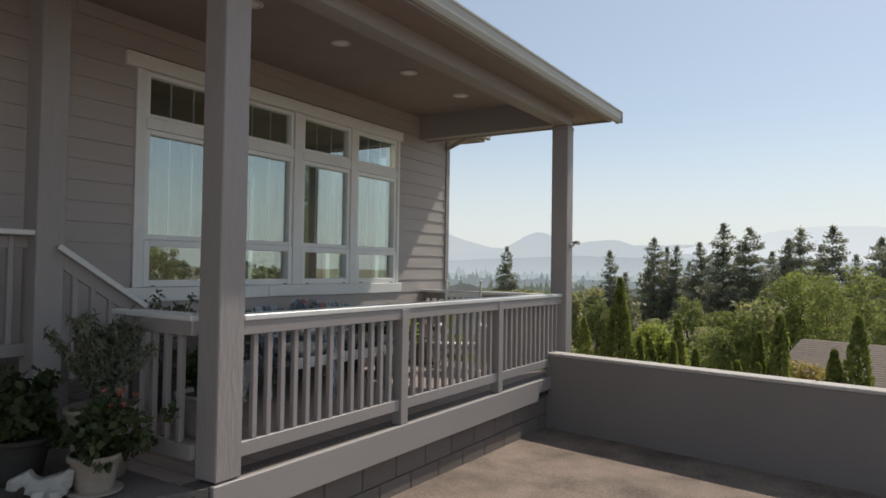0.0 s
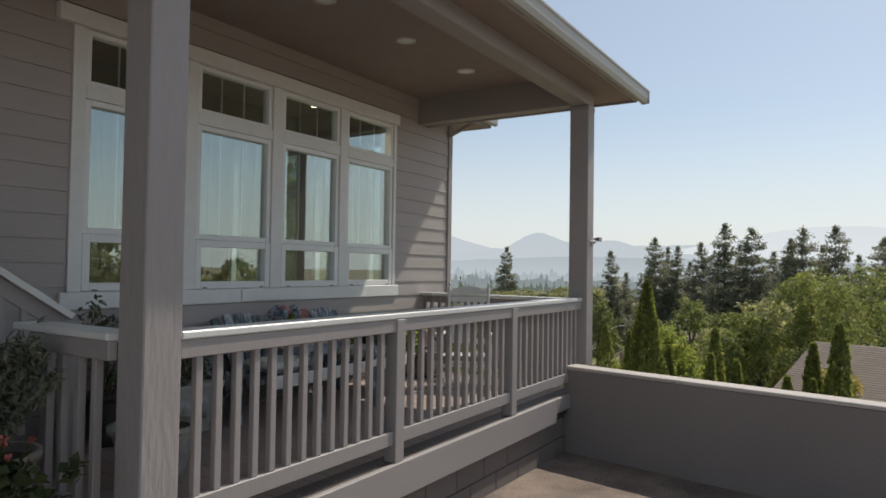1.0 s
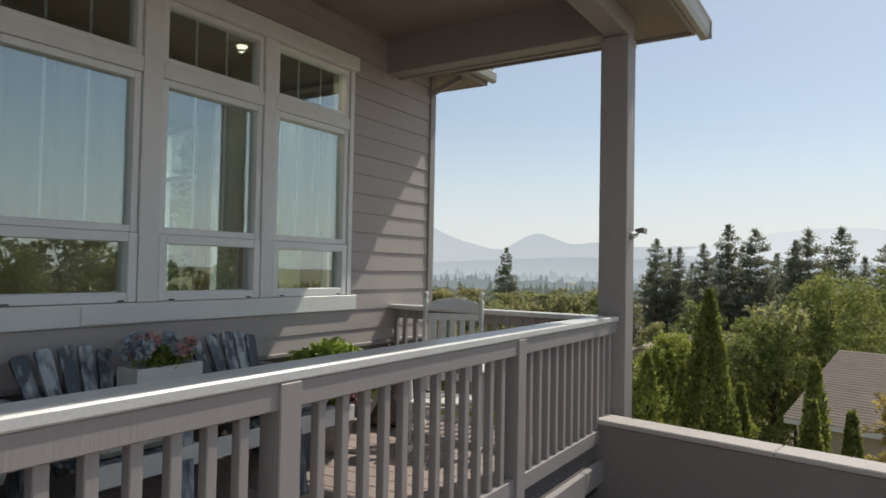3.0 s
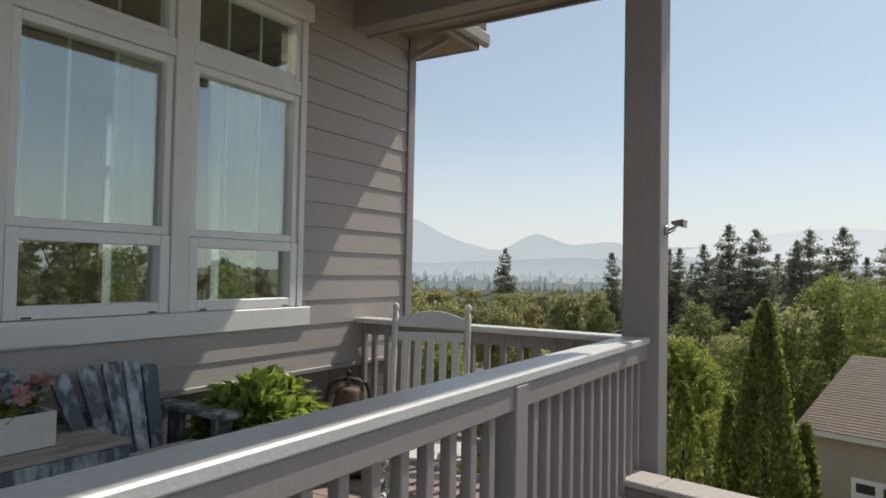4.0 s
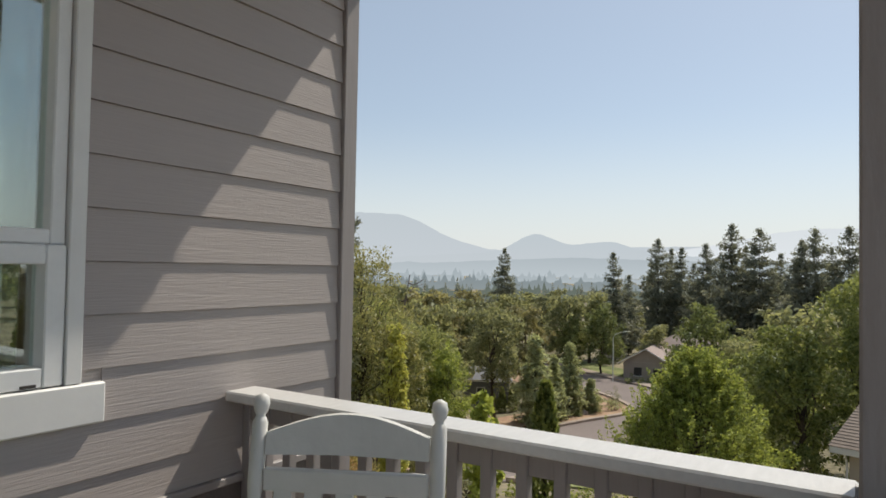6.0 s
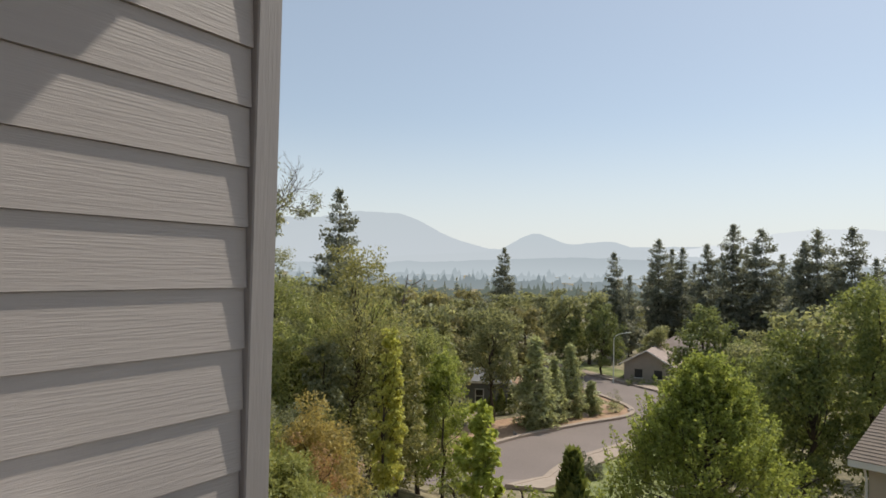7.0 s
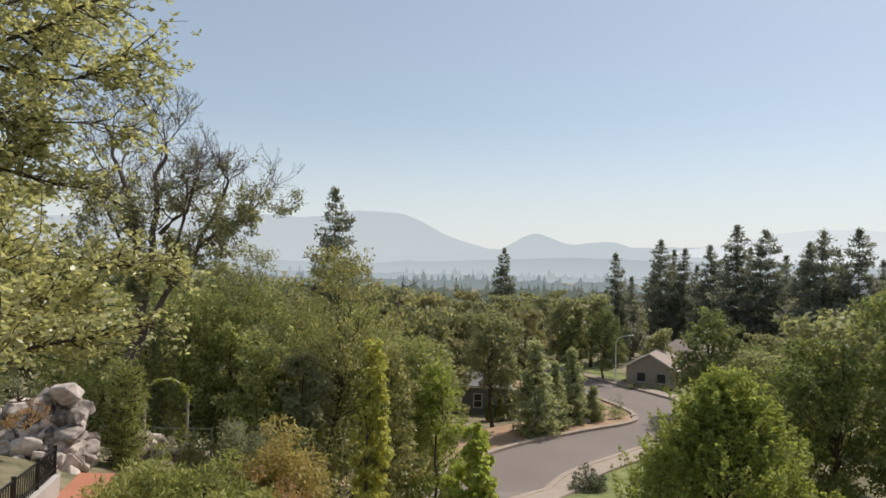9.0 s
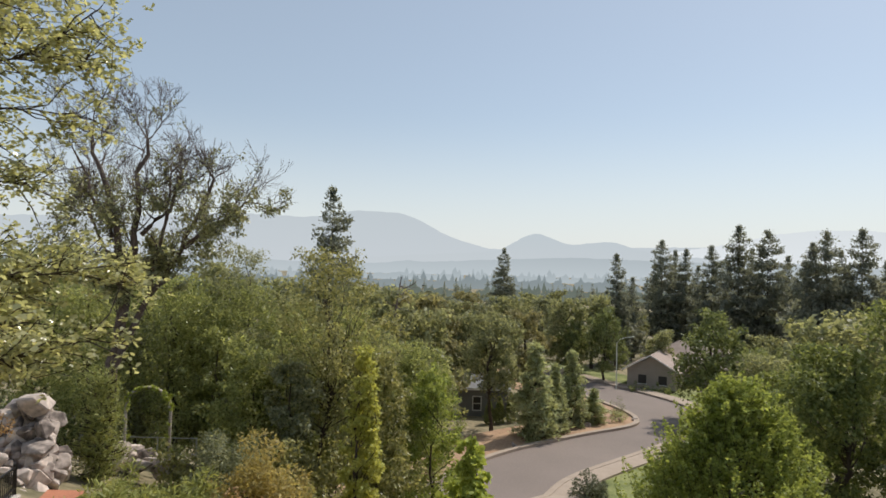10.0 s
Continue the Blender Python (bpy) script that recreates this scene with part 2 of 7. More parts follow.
M["petal_red"] = leafmat("coral_petal", (0.45, 0.08, 0.06), (0.68, 0.20, 0.15), tr=0.3)
M["petal_blue"] = leafmat("blue_petal", (0.28, 0.38, 0.58), (0.62, 0.70, 0.78), tr=0.3)
M["petal_pink"] = leafmat("pink_petal", (0.58, 0.25, 0.27), (0.78, 0.52, 0.52), tr=0.3)
M["rock"] = mat("pale_boulder", (0.20, 0.165, 0.15), 0.9, var=0.4, grain=7, big=2.2, bump=1.0, bump_scale=12, tint=(0.76, 0.64, 0.57), per_object=0.7, edges=(0.2, 0.8))
M["brick_path"] = mat("red_path", (0.42, 0.17, 0.10), 0.85, var=0.18, grain=20, bump=0.3)
M["asphalt"] = mat("worn_asphalt", (0.225, 0.186, 0.168), 0.9, var=0.14, grain=9, big=0.12, bump=0.2, spec=0.25)
M["kerb"] = mat("kerb_concrete", (0.36, 0.29, 0.235), 0.9, var=0.1, grain=9, bump=0.1)
M["verge"] = mat("bark_dust_verge", (0.38, 0.23, 0.15), 0.95, var=0.3, grain=5, big=0.3, bump=0.4, bump_scale=10, tint=(0.50, 0.34, 0.22))
M["lawn"] = mat("lawn", (0.09, 0.13, 0.03), 0.95, var=0.3, grain=7, big=0.5, bump=0.4, tint=(0.30, 0.31, 0.12))
M["stone_grey"] = mat("grey_wall_paint", (0.17, 0.17, 0.175), 0.8, var=0.08)
M["tan_wall"] = mat("tan_wall_paint", (0.40, 0.345, 0.28), 0.8, var=0.06)
M["brown_wall"] = mat("brown_wall_paint", (0.35, 0.30, 0.255), 0.8, var=0.08)
M["grey_metal"] = mat("dark_grey_metal", (0.24, 0.215, 0.20), 0.45, metal=0.3, var=0.08, bump=0)
M["steel"] = mat("galvanised_steel", (0.42, 0.43, 0.42), 0.4, metal=0.6, var=0.05, bump=0)
M["pale_steel"] = mat("pale_painted_steel", (0.60, 0.62, 0.57), 0.5, var=0.05, bump=0)
# Haze is put into these emission colours, paler at each foot.
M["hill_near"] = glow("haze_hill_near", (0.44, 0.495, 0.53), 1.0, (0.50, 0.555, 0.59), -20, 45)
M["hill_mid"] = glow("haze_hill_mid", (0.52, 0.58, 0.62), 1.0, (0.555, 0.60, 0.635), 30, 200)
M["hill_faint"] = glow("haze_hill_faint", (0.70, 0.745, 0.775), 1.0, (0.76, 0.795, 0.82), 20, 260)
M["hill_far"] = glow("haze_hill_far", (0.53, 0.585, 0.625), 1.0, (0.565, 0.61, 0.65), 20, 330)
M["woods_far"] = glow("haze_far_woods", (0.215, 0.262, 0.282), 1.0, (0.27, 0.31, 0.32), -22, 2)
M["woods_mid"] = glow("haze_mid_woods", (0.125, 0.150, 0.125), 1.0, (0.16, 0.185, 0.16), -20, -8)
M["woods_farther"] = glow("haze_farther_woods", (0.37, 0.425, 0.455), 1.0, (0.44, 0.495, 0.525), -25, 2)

# ---- ground sheet colours: dry grass, dirt and green patches ----
gm = mat("hillside_ground", (0.13, 0.125, 0.065), 0.95, var=0.3, grain=2.2, big=0.09, bump=0.5, bump_scale=6, tint=(0.34, 0.28, 0.18))
M["ground"] = gm


# ---- builders ----
def mesh_ob(name, verts, faces, material, parent=None, label="", smooth=False):
    me = bpy.data.meshes.new(name)
    me.from_pydata([tuple(v) for v in verts], [], faces)
    me.materials.append(material)
    if smooth:
        me.polygons.foreach_set("use_smooth", [True] * len(me.polygons))
    me.update()
    ob = new(name, me)
    if parent is not None:
        ob.parent = parent
    if label:
        tagged(ob, label)
    return ob


def part(name, bm, material, parent=None, label="", smooth=False):
    """One bmesh as one mesh object under a thing or a part."""
    me = bpy.data.meshes.new(name)
    bmesh.ops.recalc_face_normals(bm, faces=bm.faces)
    bm.to_mesh(me)
    bm.free()
    me.materials.append(material)
    if smooth:
        me.polygons.foreach_set("use_smooth", [True] * len(me.polygons))
    ob = new(name, me)
    if parent is not None:
        ob.parent = parent
    if label:
        tagged(ob, label)
    return ob


def thing(name, at, label, category, group="", turn=0.0, kind=""):
    ob = new(name)
    ob.empty_display_size = 0.1
    ob.matrix_basis = pose(*at, 0, 0, turn)
    return tagged(ob, label, category, group, kind)


def box(x0, x1, y0, y1, z0, z1, bevel=0.004, bm=None):
    bm = bm or bmesh.new()
    made = bmesh.ops.create_cube(bm, size=1, matrix=Matrix.Translation(((x0 + x1) / 2, (y0 + y1) / 2, (z0 + z1) / 2)) @ Matrix.Diagonal((x1 - x0, y1 - y0, z1 - z0, 1)))
    if bevel:
        edges = list({e for v in made["verts"] for e in v.link_edges})
        bmesh.ops.bevel(bm, geom=edges, offset=min(bevel, 0.4 * min(x1 - x0, y1 - y0, z1 - z0)), segments=1, affect="EDGES")
    return bm


def bar(p, q, w, d, bevel=0.003, bm=None, up=(0, 0, 1)):
    """A board from p to q, w wide across and d thick along up."""
    bm = bm or bmesh.new()
    p, q = Vector(p), Vector(q)
    ax = (q - p).normalized()
    side = ax.cross(Vector(up))
    side = side.normalized() if side.length > 1e-4 else ax.orthogonal().normalized()
    top = side.cross(ax)
    m = Matrix((side, ax, top)).transposed().to_4x4()
    m.translation = (p + q) / 2
    made = bmesh.ops.create_cube(bm, size=1, matrix=m @ Matrix.Diagonal((w, (q - p).length, d, 1)))
    if bevel:
        edges = list({e for v in made["verts"] for e in v.link_edges})
        bmesh.ops.bevel(bm, geom=edges, offset=min(bevel, 0.4 * min(w, d)), segments=1, affect="EDGES")
    return bm


def lathe(profile, n=20, bm=None, at=(0, 0, 0), matrix=None):
    """Turned shape from (radius, height) pairs."""
    bm = bm or bmesh.new()
    rings = []
    for r, z in profile:
        ring = []
        for i in range(n):
            a = 2 * math.pi * i / n
            v = Vector((r * math.cos(a), r * math.sin(a), z))
            v = matrix @ v if matrix else v + Vector(at)
            ring.append(bm.verts.new(v))
        rings.append(ring)
    for a, b in zip(rings, rings[1:]):
        for i in range(n):
            bm.faces.new((a[i], a[(i + 1) % n], b[(i + 1) % n], b[i]))
    bm.faces.new(rings[0][::-1])
    bm.faces.new(rings[-1])
    return bm


def tube_data(path, radii, n=6):
    """Vertices and faces of a tapered tube along a path."""
    vs, fs = [], []
    for i, (p, r) in enumerate(zip(path, radii)):
        a = path[max(0, i - 1)]
        b = path[min(len(path) - 1, i + 1)]
        ax = (Vector(b) - Vector(a)).normalized()
        u = ax.orthogonal().normalized()
        w = ax.cross(u)
        for j in range(n):
            t = 2 * math.pi * j / n
            vs.append(Vector(p) + (u * math.cos(t) + w * math.sin(t)) * r)
    for i in range(len(path) - 1):
        for j in range(n):
            fs.append((i * n + j, i * n + (j + 1) % n, (i + 1) * n + (j + 1) % n, (i + 1) * n + j))
    return vs, fs


def tubes(name, list_of, material, parent=None, n=6, label=""):
    V, F = [], []
    for path, radii in list_of:
        vs, fs = tube_data(path, radii, n)
        o = len(V)
        V += vs
        F += [tuple(i + o for i in f) for f in fs]
    return mesh_ob(name, V, F, material, parent, label, smooth=True)


def quads_mesh(name, co, material):
    """A mesh of loose quads from an array (n, 4, 3)."""
    n = len(co)
    me = bpy.data.meshes.new(name)
    me.vertices.add(4 * n)
    me.vertices.foreach_set("co", np.ascontiguousarray(co, dtype=np.float32).ravel())
    me.loops.add(4 * n)
    me.loops.foreach_set("vertex_index", np.arange(4 * n, dtype=np.int32))
    me.polygons.add(n)
    me.polygons.foreach_set("loop_start", np.arange(0, 4 * n, 4, dtype=np.int32))
    me.materials.append(material)
    me.update(calc_edges=True)
    return me


def leaves_at(rng, centres, out, size, wide=0.55, droop=0.2, spread=1.0, flat=0.9):
    """Leaf quads at centres; out: the rough way each leaf points; flat: how far the blades lie open to the sky."""
    n = len(centres)
    d = out + rng.normal(0, 0.55 * spread, (n, 3))
    d[:, 2] -= droop
    d /= np.linalg.norm(d, axis=1, keepdims=True) + 1e-9
    r = rng.normal(0, 1, (n, 3))
    r[:, 2] = r[:, 2] * 0.6 + 1.4 * flat
    s = np.cross(d, r)
    s /= np.linalg.norm(s, axis=1, keepdims=True) + 1e-9
    nn = np.cross(s, d)
    L = (size * rng.uniform(0.6, 1.35, (n, 1)))
    W = L * wide * 0.5
    base = centres - d * L * 0.5
    tip = centres + d * L * 0.5 - nn * L * 0.12
    mid = centres + nn * L * 0.05
    return np.stack([base, mid + s * W, tip, mid - s * W], axis=1)


def unit(rng, n):
    v = rng.normal(0, 1, (n, 3))
    return v / np.linalg.norm(v, axis=1, keepdims=True)


def clump_leaves(rng, lobes, per, size, wide=0.6, droop=0.25, shell=0.75):
    """Leaves round lobes (x, y, z, r): most near the skin of each lobe."""
    out = []
    for x, y, z, r in lobes:
        n = max(4, int(per * r * r))
        u = unit(rng, n)
        rad = r * (shell + (1.05 - shell) * rng.random((n, 1))) * (0.75 + 0.35 * rng.random((n, 1)))
        c = np.array([x, y, z]) + u * rad * np.array([1, 1, 0.85])
        out.append(leaves_at(rng, c, u * 0.9, size, wide, droop))
    return np.concatenate(out)


def branch_path(rng, p, q, bend=0.12, steps=5):
    p, q = np.array(p, float), np.array(q, float)
    L = np.linalg.norm(q - p)
    pts = []
    off = rng.normal(0, bend * L, 3)
    off2 = rng.normal(0, bend * L * 0.4, 3)
    for i in range(steps + 1):
        t = i / steps
        w = rng.normal(0, 0.02 * L, 3) if 0 < i < steps else 0
        pts.append(Vector(p + (q - p) * t + off * math.sin(math.pi * t) + off2 * math.sin(2 * math.pi * t) + w))
    return pts


def broadleaf(name, seed, height, width, trunk_h, leaf, bark, leafsize=0.16, leaves=8000, lobes=60, trunk_r=0.16, wide=0.6,
              taper=0.35, label="", category="tree", limbs=12, conic=0.0, sprays=14, spray_r=(0.24, 0.5), flat=0.8):
    """A tree: tapered trunk, limbs, and a crown of leaf clumps with gaps."""
    rng = np.random.default_rng(seed)
    root = thing(name, (0, 0, 0), label, category)
    crown_h = height - trunk_h
    L = []
    boughs = max(6, lobes // 8)
    for i in range(boughs):
        zz = -0.92 + 1.86 * (i + rng.uniform(0, 1)) / boughs
        f = rng.uniform(0.45, 1.0)
        hor = math.sqrt(max(0.05, 1 - abs(zz) ** (2.0 if zz > 0 else 3.5))) * f
        k = (1 - taper * max(0, zz)) * (1 - conic * (zz + 1) / 2)
        a = i * 2.4 + rng.uniform(-0.5, 0.5)
        R = width * rng.uniform(0.13, 0.24) * (1 - 0.45 * conic * (zz + 1) / 2)
        c = np.array([math.cos(a) * hor * (width / 2 - R) * k, math.sin(a) * hor * (width / 2 - R) * k, trunk_h + crown_h * (0.5 + 0.46 * zz)])
        for j in range(sprays):
            v = unit(rng, 1)[0]
            r = R * rng.uniform(*spray_r)
            q = c + v * R * rng.uniform(0.4, 1.15) * np.array([1, 1, flat])
            q[2] = min(q[2], height - r * 0.8)
            L.append((q[0], q[1], q[2], r))
    rng.shuffle(L)
    L = [tuple(q) for q in L]
    top = (rng.normal(0, 0.05 * width), rng.normal(0, 0.05 * width), height - 0.12 * crown_h)
    paths = [(branch_path(rng, (0, 0, -0.3), top, 0.02, 8), [trunk_r * (1.25 if i == 0 else 1) * (1 - 0.85 * i / 8) for i in range(9)])]
    for lb in L[:limbs * 2]:
        z0 = min(max(height * 0.12, trunk_h * 0.8) + max(0.0, lb[2] - trunk_h) * 0.55, height * 0.75)
        t0 = max(0.0, min(7.99, 8 * (z0 + 0.3) / (top[2] + 0.3)))
        fork = paths[0][0][int(t0)].lerp(paths[0][0][int(t0) + 1], t0 % 1)
        paths.append((branch_path(rng, fork, lb[:3], 0.10, 5), [trunk_r * 0.24 * (1 - 0.9 * i / 5) for i in range(6)]))
    tubes("trunk", paths, bark, root, 7)
    co = clump_leaves(rng, L, leaves / sum(q[3] ** 2 for q in L), leafsize, wide, 0.25, 0.45)
    crown = new("crown", quads_mesh("crown", co, leaf))
    crown.parent = root
    return root


def conifer(name, seed, height, width, needle, bark, bare=0.22, dens=1.0, tuft=0.55, whorls=26, label="", irregular=0.35, trunk_r=0.28, droop=0.15, each=3, pad=0.38, wide=0.34, spire=False):
    """A pine or fir: straight tapered stem, whorls of limbs, tufts of needles along them."""
    rng = np.random.default_rng(seed)
    root = thing(name, (0, 0, 0), label, "tree")
    paths = [([Vector((0, 0, height * i / 8 - 0.3)) for i in range(9)], [trunk_r * (1 - 0.93 * i / 8) for i in range(9)])]
    tuftc, tufto = [], []
    for w in range(whorls):
        t = min(0.99, max(0.0, (w + rng.uniform(-0.8, 0.8)) / whorls))
        z = height * (bare + (1 - bare) * t)
        reach = width / 2 * (1 - t) ** 0.8 * (0.35 + 0.65 * min(1, t * 5 + 0.45)) * rng.uniform(0.75, 1.15)
        if spire:
            reach = width / 2 * min(1.0, 1.12 * (1 - t) ** 0.62) * (0.6 + 0.4 * min(1, t * 5)) * rng.uniform(0.72, 1.18)
        for b in range(int(5 * dens) + int(rng.random() < 0.5)):
            if rng.random() < irregular * 0.4:
                continue
            a = rng.uniform(0, 2 * math.pi)
            ln = max(0.35, reach * rng.uniform(1 - irregular, 1.1))
            e = np.array([math.cos(a) * ln, math.sin(a) * ln, ln * (-droop + 0.35 * t + rng.uniform(-0.12, 0.12))])
            paths.append(([Vector((0, 0, z)), Vector(e * 0.5 + [0, 0, z + 0.04 * ln]), Vector(e + [0, 0, z])], [trunk_r * 0.22 * (1 - t * 0.7), trunk_r * 0.14 * (1 - t * 0.7), 0.012]))
            m = int(max(6, ln * 7.0 * dens))
            pads = max(2, int(ln * 1.2))
            f = rng.choice(rng.uniform(0.3, 1.05, pads), (m, 1))
            c = f * e + [0, 0, z] + rng.normal(0, pad * (0.6 + 0.12 * ln), (m, 3)) * [1, 1, 0.6]
            if spire:
                m = int(max(8, ln * 9.0 * dens))
                f = np.where(rng.random((m, 1)) < 0.55, rng.choice(rng.uniform(0.45, 1.05, pads + 1), (m, 1)), rng.uniform(0.1, 1.05, (m, 1)))
                c = f * e + [0, 0, z] + rng.normal(0, pad * (0.35 + 0.65 * (1 - t)), (m, 3)) * [1, 1, 0.6]
            tuftc.append(c)
            tufto.append(np.tile(e / np.linalg.norm(e), (m, 1)) * 0.6 + [0, 0, 0.35])
    m = 60
    c = np.stack([rng.normal(0, 0.12, m), rng.normal(0, 0.12, m), height * rng.uniform(0.95, 1.0, m)], 1)
    tuftc.append(c)
    tufto.append(np.tile([0, 0, 1.2], (m, 1)))
    c, o = np.concatenate(tuftc), np.concatenate(tufto)
    c = np.repeat(c, each, axis=0) + rng.normal(0, 0.10 + 0.12 * tuft, (each * len(c), 3))
    o = np.repeat(o, each, axis=0)
    if spire:
        tuft = tuft * (1.05 - 0.55 * np.clip(c[:, 2:3] / height, 0, 1) ** 2)
    co = leaves_at(rng, c, o, tuft, wide, 0.0, 1.3, 0.7)
    tubes("trunk", paths, bark, root, 5)
    crown = new("crown", quads_mesh("crown", co, needle))
    crown.parent = root
    return root


def columnar(name, seed, height, width, leaf, label="", size=0.07, n=9000, category="shrub"):
    """An arborvitae: a dense spindle of upright sprays with an uneven skin."""
    rng = np.random.default_rng(seed)
    root = thing(name, (0, 0, 0), label, category)
    t = rng.random(n) ** 0.85
    a = rng.uniform(0, 2 * math.pi, n)
    prof = np.where(t < 0.12, 0.72 + t * 2.3, 1.0) * np.clip((1 - t) / 0.62, 0, 1) ** 0.72
    lump = 1 + 0.16 * np.sin(a * 5 + t * 19 + seed) + 0.12 * np.sin(a * 3 - t * 31) + 0.10 * np.sin(a * 9 + t * 47)
    r = width / 2 * prof * lump * rng.uniform(0.72, 1.06, n) + 0.01
    c = np.stack([r * np.cos(a), r * np.sin(a), t * height + 0.02], 1)
    o = np.stack([np.cos(a) * 0.45, np.sin(a) * 0.45, np.full(n, 1.0)], 1)
    co = leaves_at(rng, c, o, size, 0.5, 0.0, 0.7, 0.5)
    tubes("trunk", [([Vector((0, 0, -0.2)), Vector((0, 0, height * 0.5)), Vector((0, 0, height * 0.9))], [0.05, 0.03, 0.01])], M["bark"], root, 6)
    crown = new("crown", quads_mesh("crown", co, leaf))
    crown.parent = root
    return root


def bush(name, seed, width, height, leaf, label, size=0.07, per=900, lobes=22, wide=0.55, droop=0.1):
    rng = np.random.default_rng(seed)
    root = thing(name, (0, 0, 0), label, "shrub")
    L = []
    for i in range(lobes):
        u = unit(rng, 1)[0] * rng.uniform(0.55, 1.12)
        u[2] = abs(u[2]) * rng.uniform(0.6, 1.1)
        r = min(width, height) * rng.uniform(0.08, 0.22)
        L.append((u[0] * (width / 2 - r * 0.4), u[1] * (width / 2 - r * 0.4), max(r * 0.4, u[2] * (height - r)), r))
    tubes("stem", [(branch_path(rng, (0, 0, -0.1), lb[:3], 0.1, 3), [0.02 * width, 0.015 * width, 0.01 * width, 0.004 * width]) for lb in L[:9]], M["bark"], root, 5)
    crown = new("foliage", quads_mesh("foliage", clump_leaves(rng, L, per, size, wide, droop, 0.6), leaf))
    crown.parent = root
    return root

# ---- valley: ground sheet and its height ----
VO = Vector((-5.07, 9.07, 0))
VF, VR = Vector((-0.534, 0.845, 0)).normalized(), Vector((0.845, 0.534, 0)).normalized()
HS = [-400, 0, 8, 18, 45, 60, 110, 200, 600, 5000]
HZ = [-3.0, -3.0, -4.2, -6.6, -13.6, -14.2, -14.7, -16.0, -21.0, -26.0]


def height(s, l):
    z = float(np.interp(s, HS, HZ))
    near = min(1.0, max(0.0, (42 - s) / 16)) if s > 0 else max(0.0, 1 + s / 6)
    if l < 0:
        z += 0.27 * min(-l, 11) * near
    else:
        z -= 0.11 * min(max(l - 3, 0), 22) * near
    z -= 0.4 * math.exp(-((s - 11) / 2) ** 2 - ((l + 7.6) / 2.5) ** 2)
    return z + 0.10 * math.sin(s * 0.31 + l * 0.17) * min(1, max(0, (s - 3) / 10)) * near


def spot(s, l, dz=0.0):
    p = VO + VF * s + VR * l
    return (p.x, p.y, height(s, l) + dz)


def ground_sheet():
    ss = np.concatenate([np.arange(-60, 0, 6), np.arange(0, 70, 1.5), np.arange(70, 200, 8), [230, 280, 350, 450, 600, 850, 1200, 1800, 2600, 3800, 4800]])
    ll = np.concatenate([[-3800, -2000, -1000, -500, -250, -140, -90], np.arange(-64, 64, 2.0), [70, 90, 140, 250, 500, 1000, 2000, 3800]])
    V = [spot(s, l) for s in ss for l in ll]
    n = len(ll)
    Fc = [(i * n + j, i * n + j + 1, (i + 1) * n + j + 1, (i + 1) * n + j) for i in range(len(ss) - 1) for j in range(n - 1)]
    ob = mesh_ob("ground", V, [f[::-1] for f in Fc], M["ground"], smooth=True)
    tagged(ob, "dry hillside falling to a wooded valley floor", "ground", kind="structure")


ground_sheet()


def smooth_line(pts, n=14):
    """A Catmull-Rom line through (s, l) points."""
    out = []
    P = [pts[0]] + list(pts) + [pts[-1]]
    for i in range(1, len(P) - 2):
        a, b, c, d = (Vector(q) for q in P[i - 1:i + 3])
        for k in range(n):
            t = k / n
            out.append(0.5 * ((2 * b) + (c - a) * t + (2 * a - 5 * b + 4 * c - d) * t * t + (3 * b - a - 3 * c + d) * t ** 3))
    out.append(Vector(P[-2]))
    return out


def offset_line(line, d):
    out = []
    for i, p in enumerate(line):
        t = (line[min(i + 1, len(line) - 1)] - line[max(i - 1, 0)]).normalized()
        out.append(p + Vector((-t.y, t.x)) * d)
    return out


def strip(name, A, B, dz, material, label, category, thick=0.0, kind="structure"):
    V, Fc = [], []
    cols = 6
    for a, b in zip(A, B):
        for j in range(cols + 1):
            q = a + (b - a) * (j / cols)
            V.append(spot(q.x, q.y, dz))
    n = cols + 1
    for i in range(len(A) - 1):
        for j in range(cols):
            Fc.append((i * n + j, i * n + j + 1, (i + 1) * n + j + 1, (i + 1) * n + j))
    ob = mesh_ob(name, V, Fc, material)
    if thick:
        md = ob.modifiers.new("thickness", "SOLIDIFY")
        md.thickness, md.offset = thick, 0
    return tagged(ob, label, category, kind=kind)


KO = -1  # the kerbs run with the road on their right hand and left hand
KERB_L = smooth_line([(36, -7), (45, -1.3), (53, 2.9), (59, 7.5), (64.5, 14.0), (68.5, 19.5), (71.5, 21.4), (76, 21.6), (84, 19.5), (96, 15), (112, 9)])
KERB_R = smooth_line([(36, 3.5), (45, 7.1), (50, 9.8), (55, 14.2), (61, 19.8), (68, 26.0), (75, 29.3), (82, 29.3), (90, 26.5), (102, 21), (118, 14)])
strip("road", KERB_L, KERB_R, 0.05, M["asphalt"], "worn grey asphalt street curving down the hill", "road")
strip("kerb", KERB_L, offset_line(KERB_L, KO * 0.55), 0.17, M["kerb"], "pale concrete kerb along the street", "kerb", 0.25)
strip("kerb", KERB_R, offset_line(KERB_R, -KO * 0.5), 0.17, M["kerb"], "pale concrete kerb along the street", "kerb", 0.25)
strip("pavement", offset_line(KERB_R, -KO * 0.5), offset_line(KERB_R, -KO * 2.3), 0.16, M["kerb"], "pale concrete pavement beside the kerb", "pavement", 0.2)
strip("verge", offset_line(KERB_L, KO * 0.55), offset_line(KERB_L, KO * 6.5), 0.10, M["verge"], "bare reddish bark-dust verge beside the street", "verge")
strip("lawn", offset_line(KERB_R, -KO * 2.3), offset_line(KERB_R, -KO * 9), 0.10, M["lawn"], "patchy green lawn behind the pavement", "lawn")


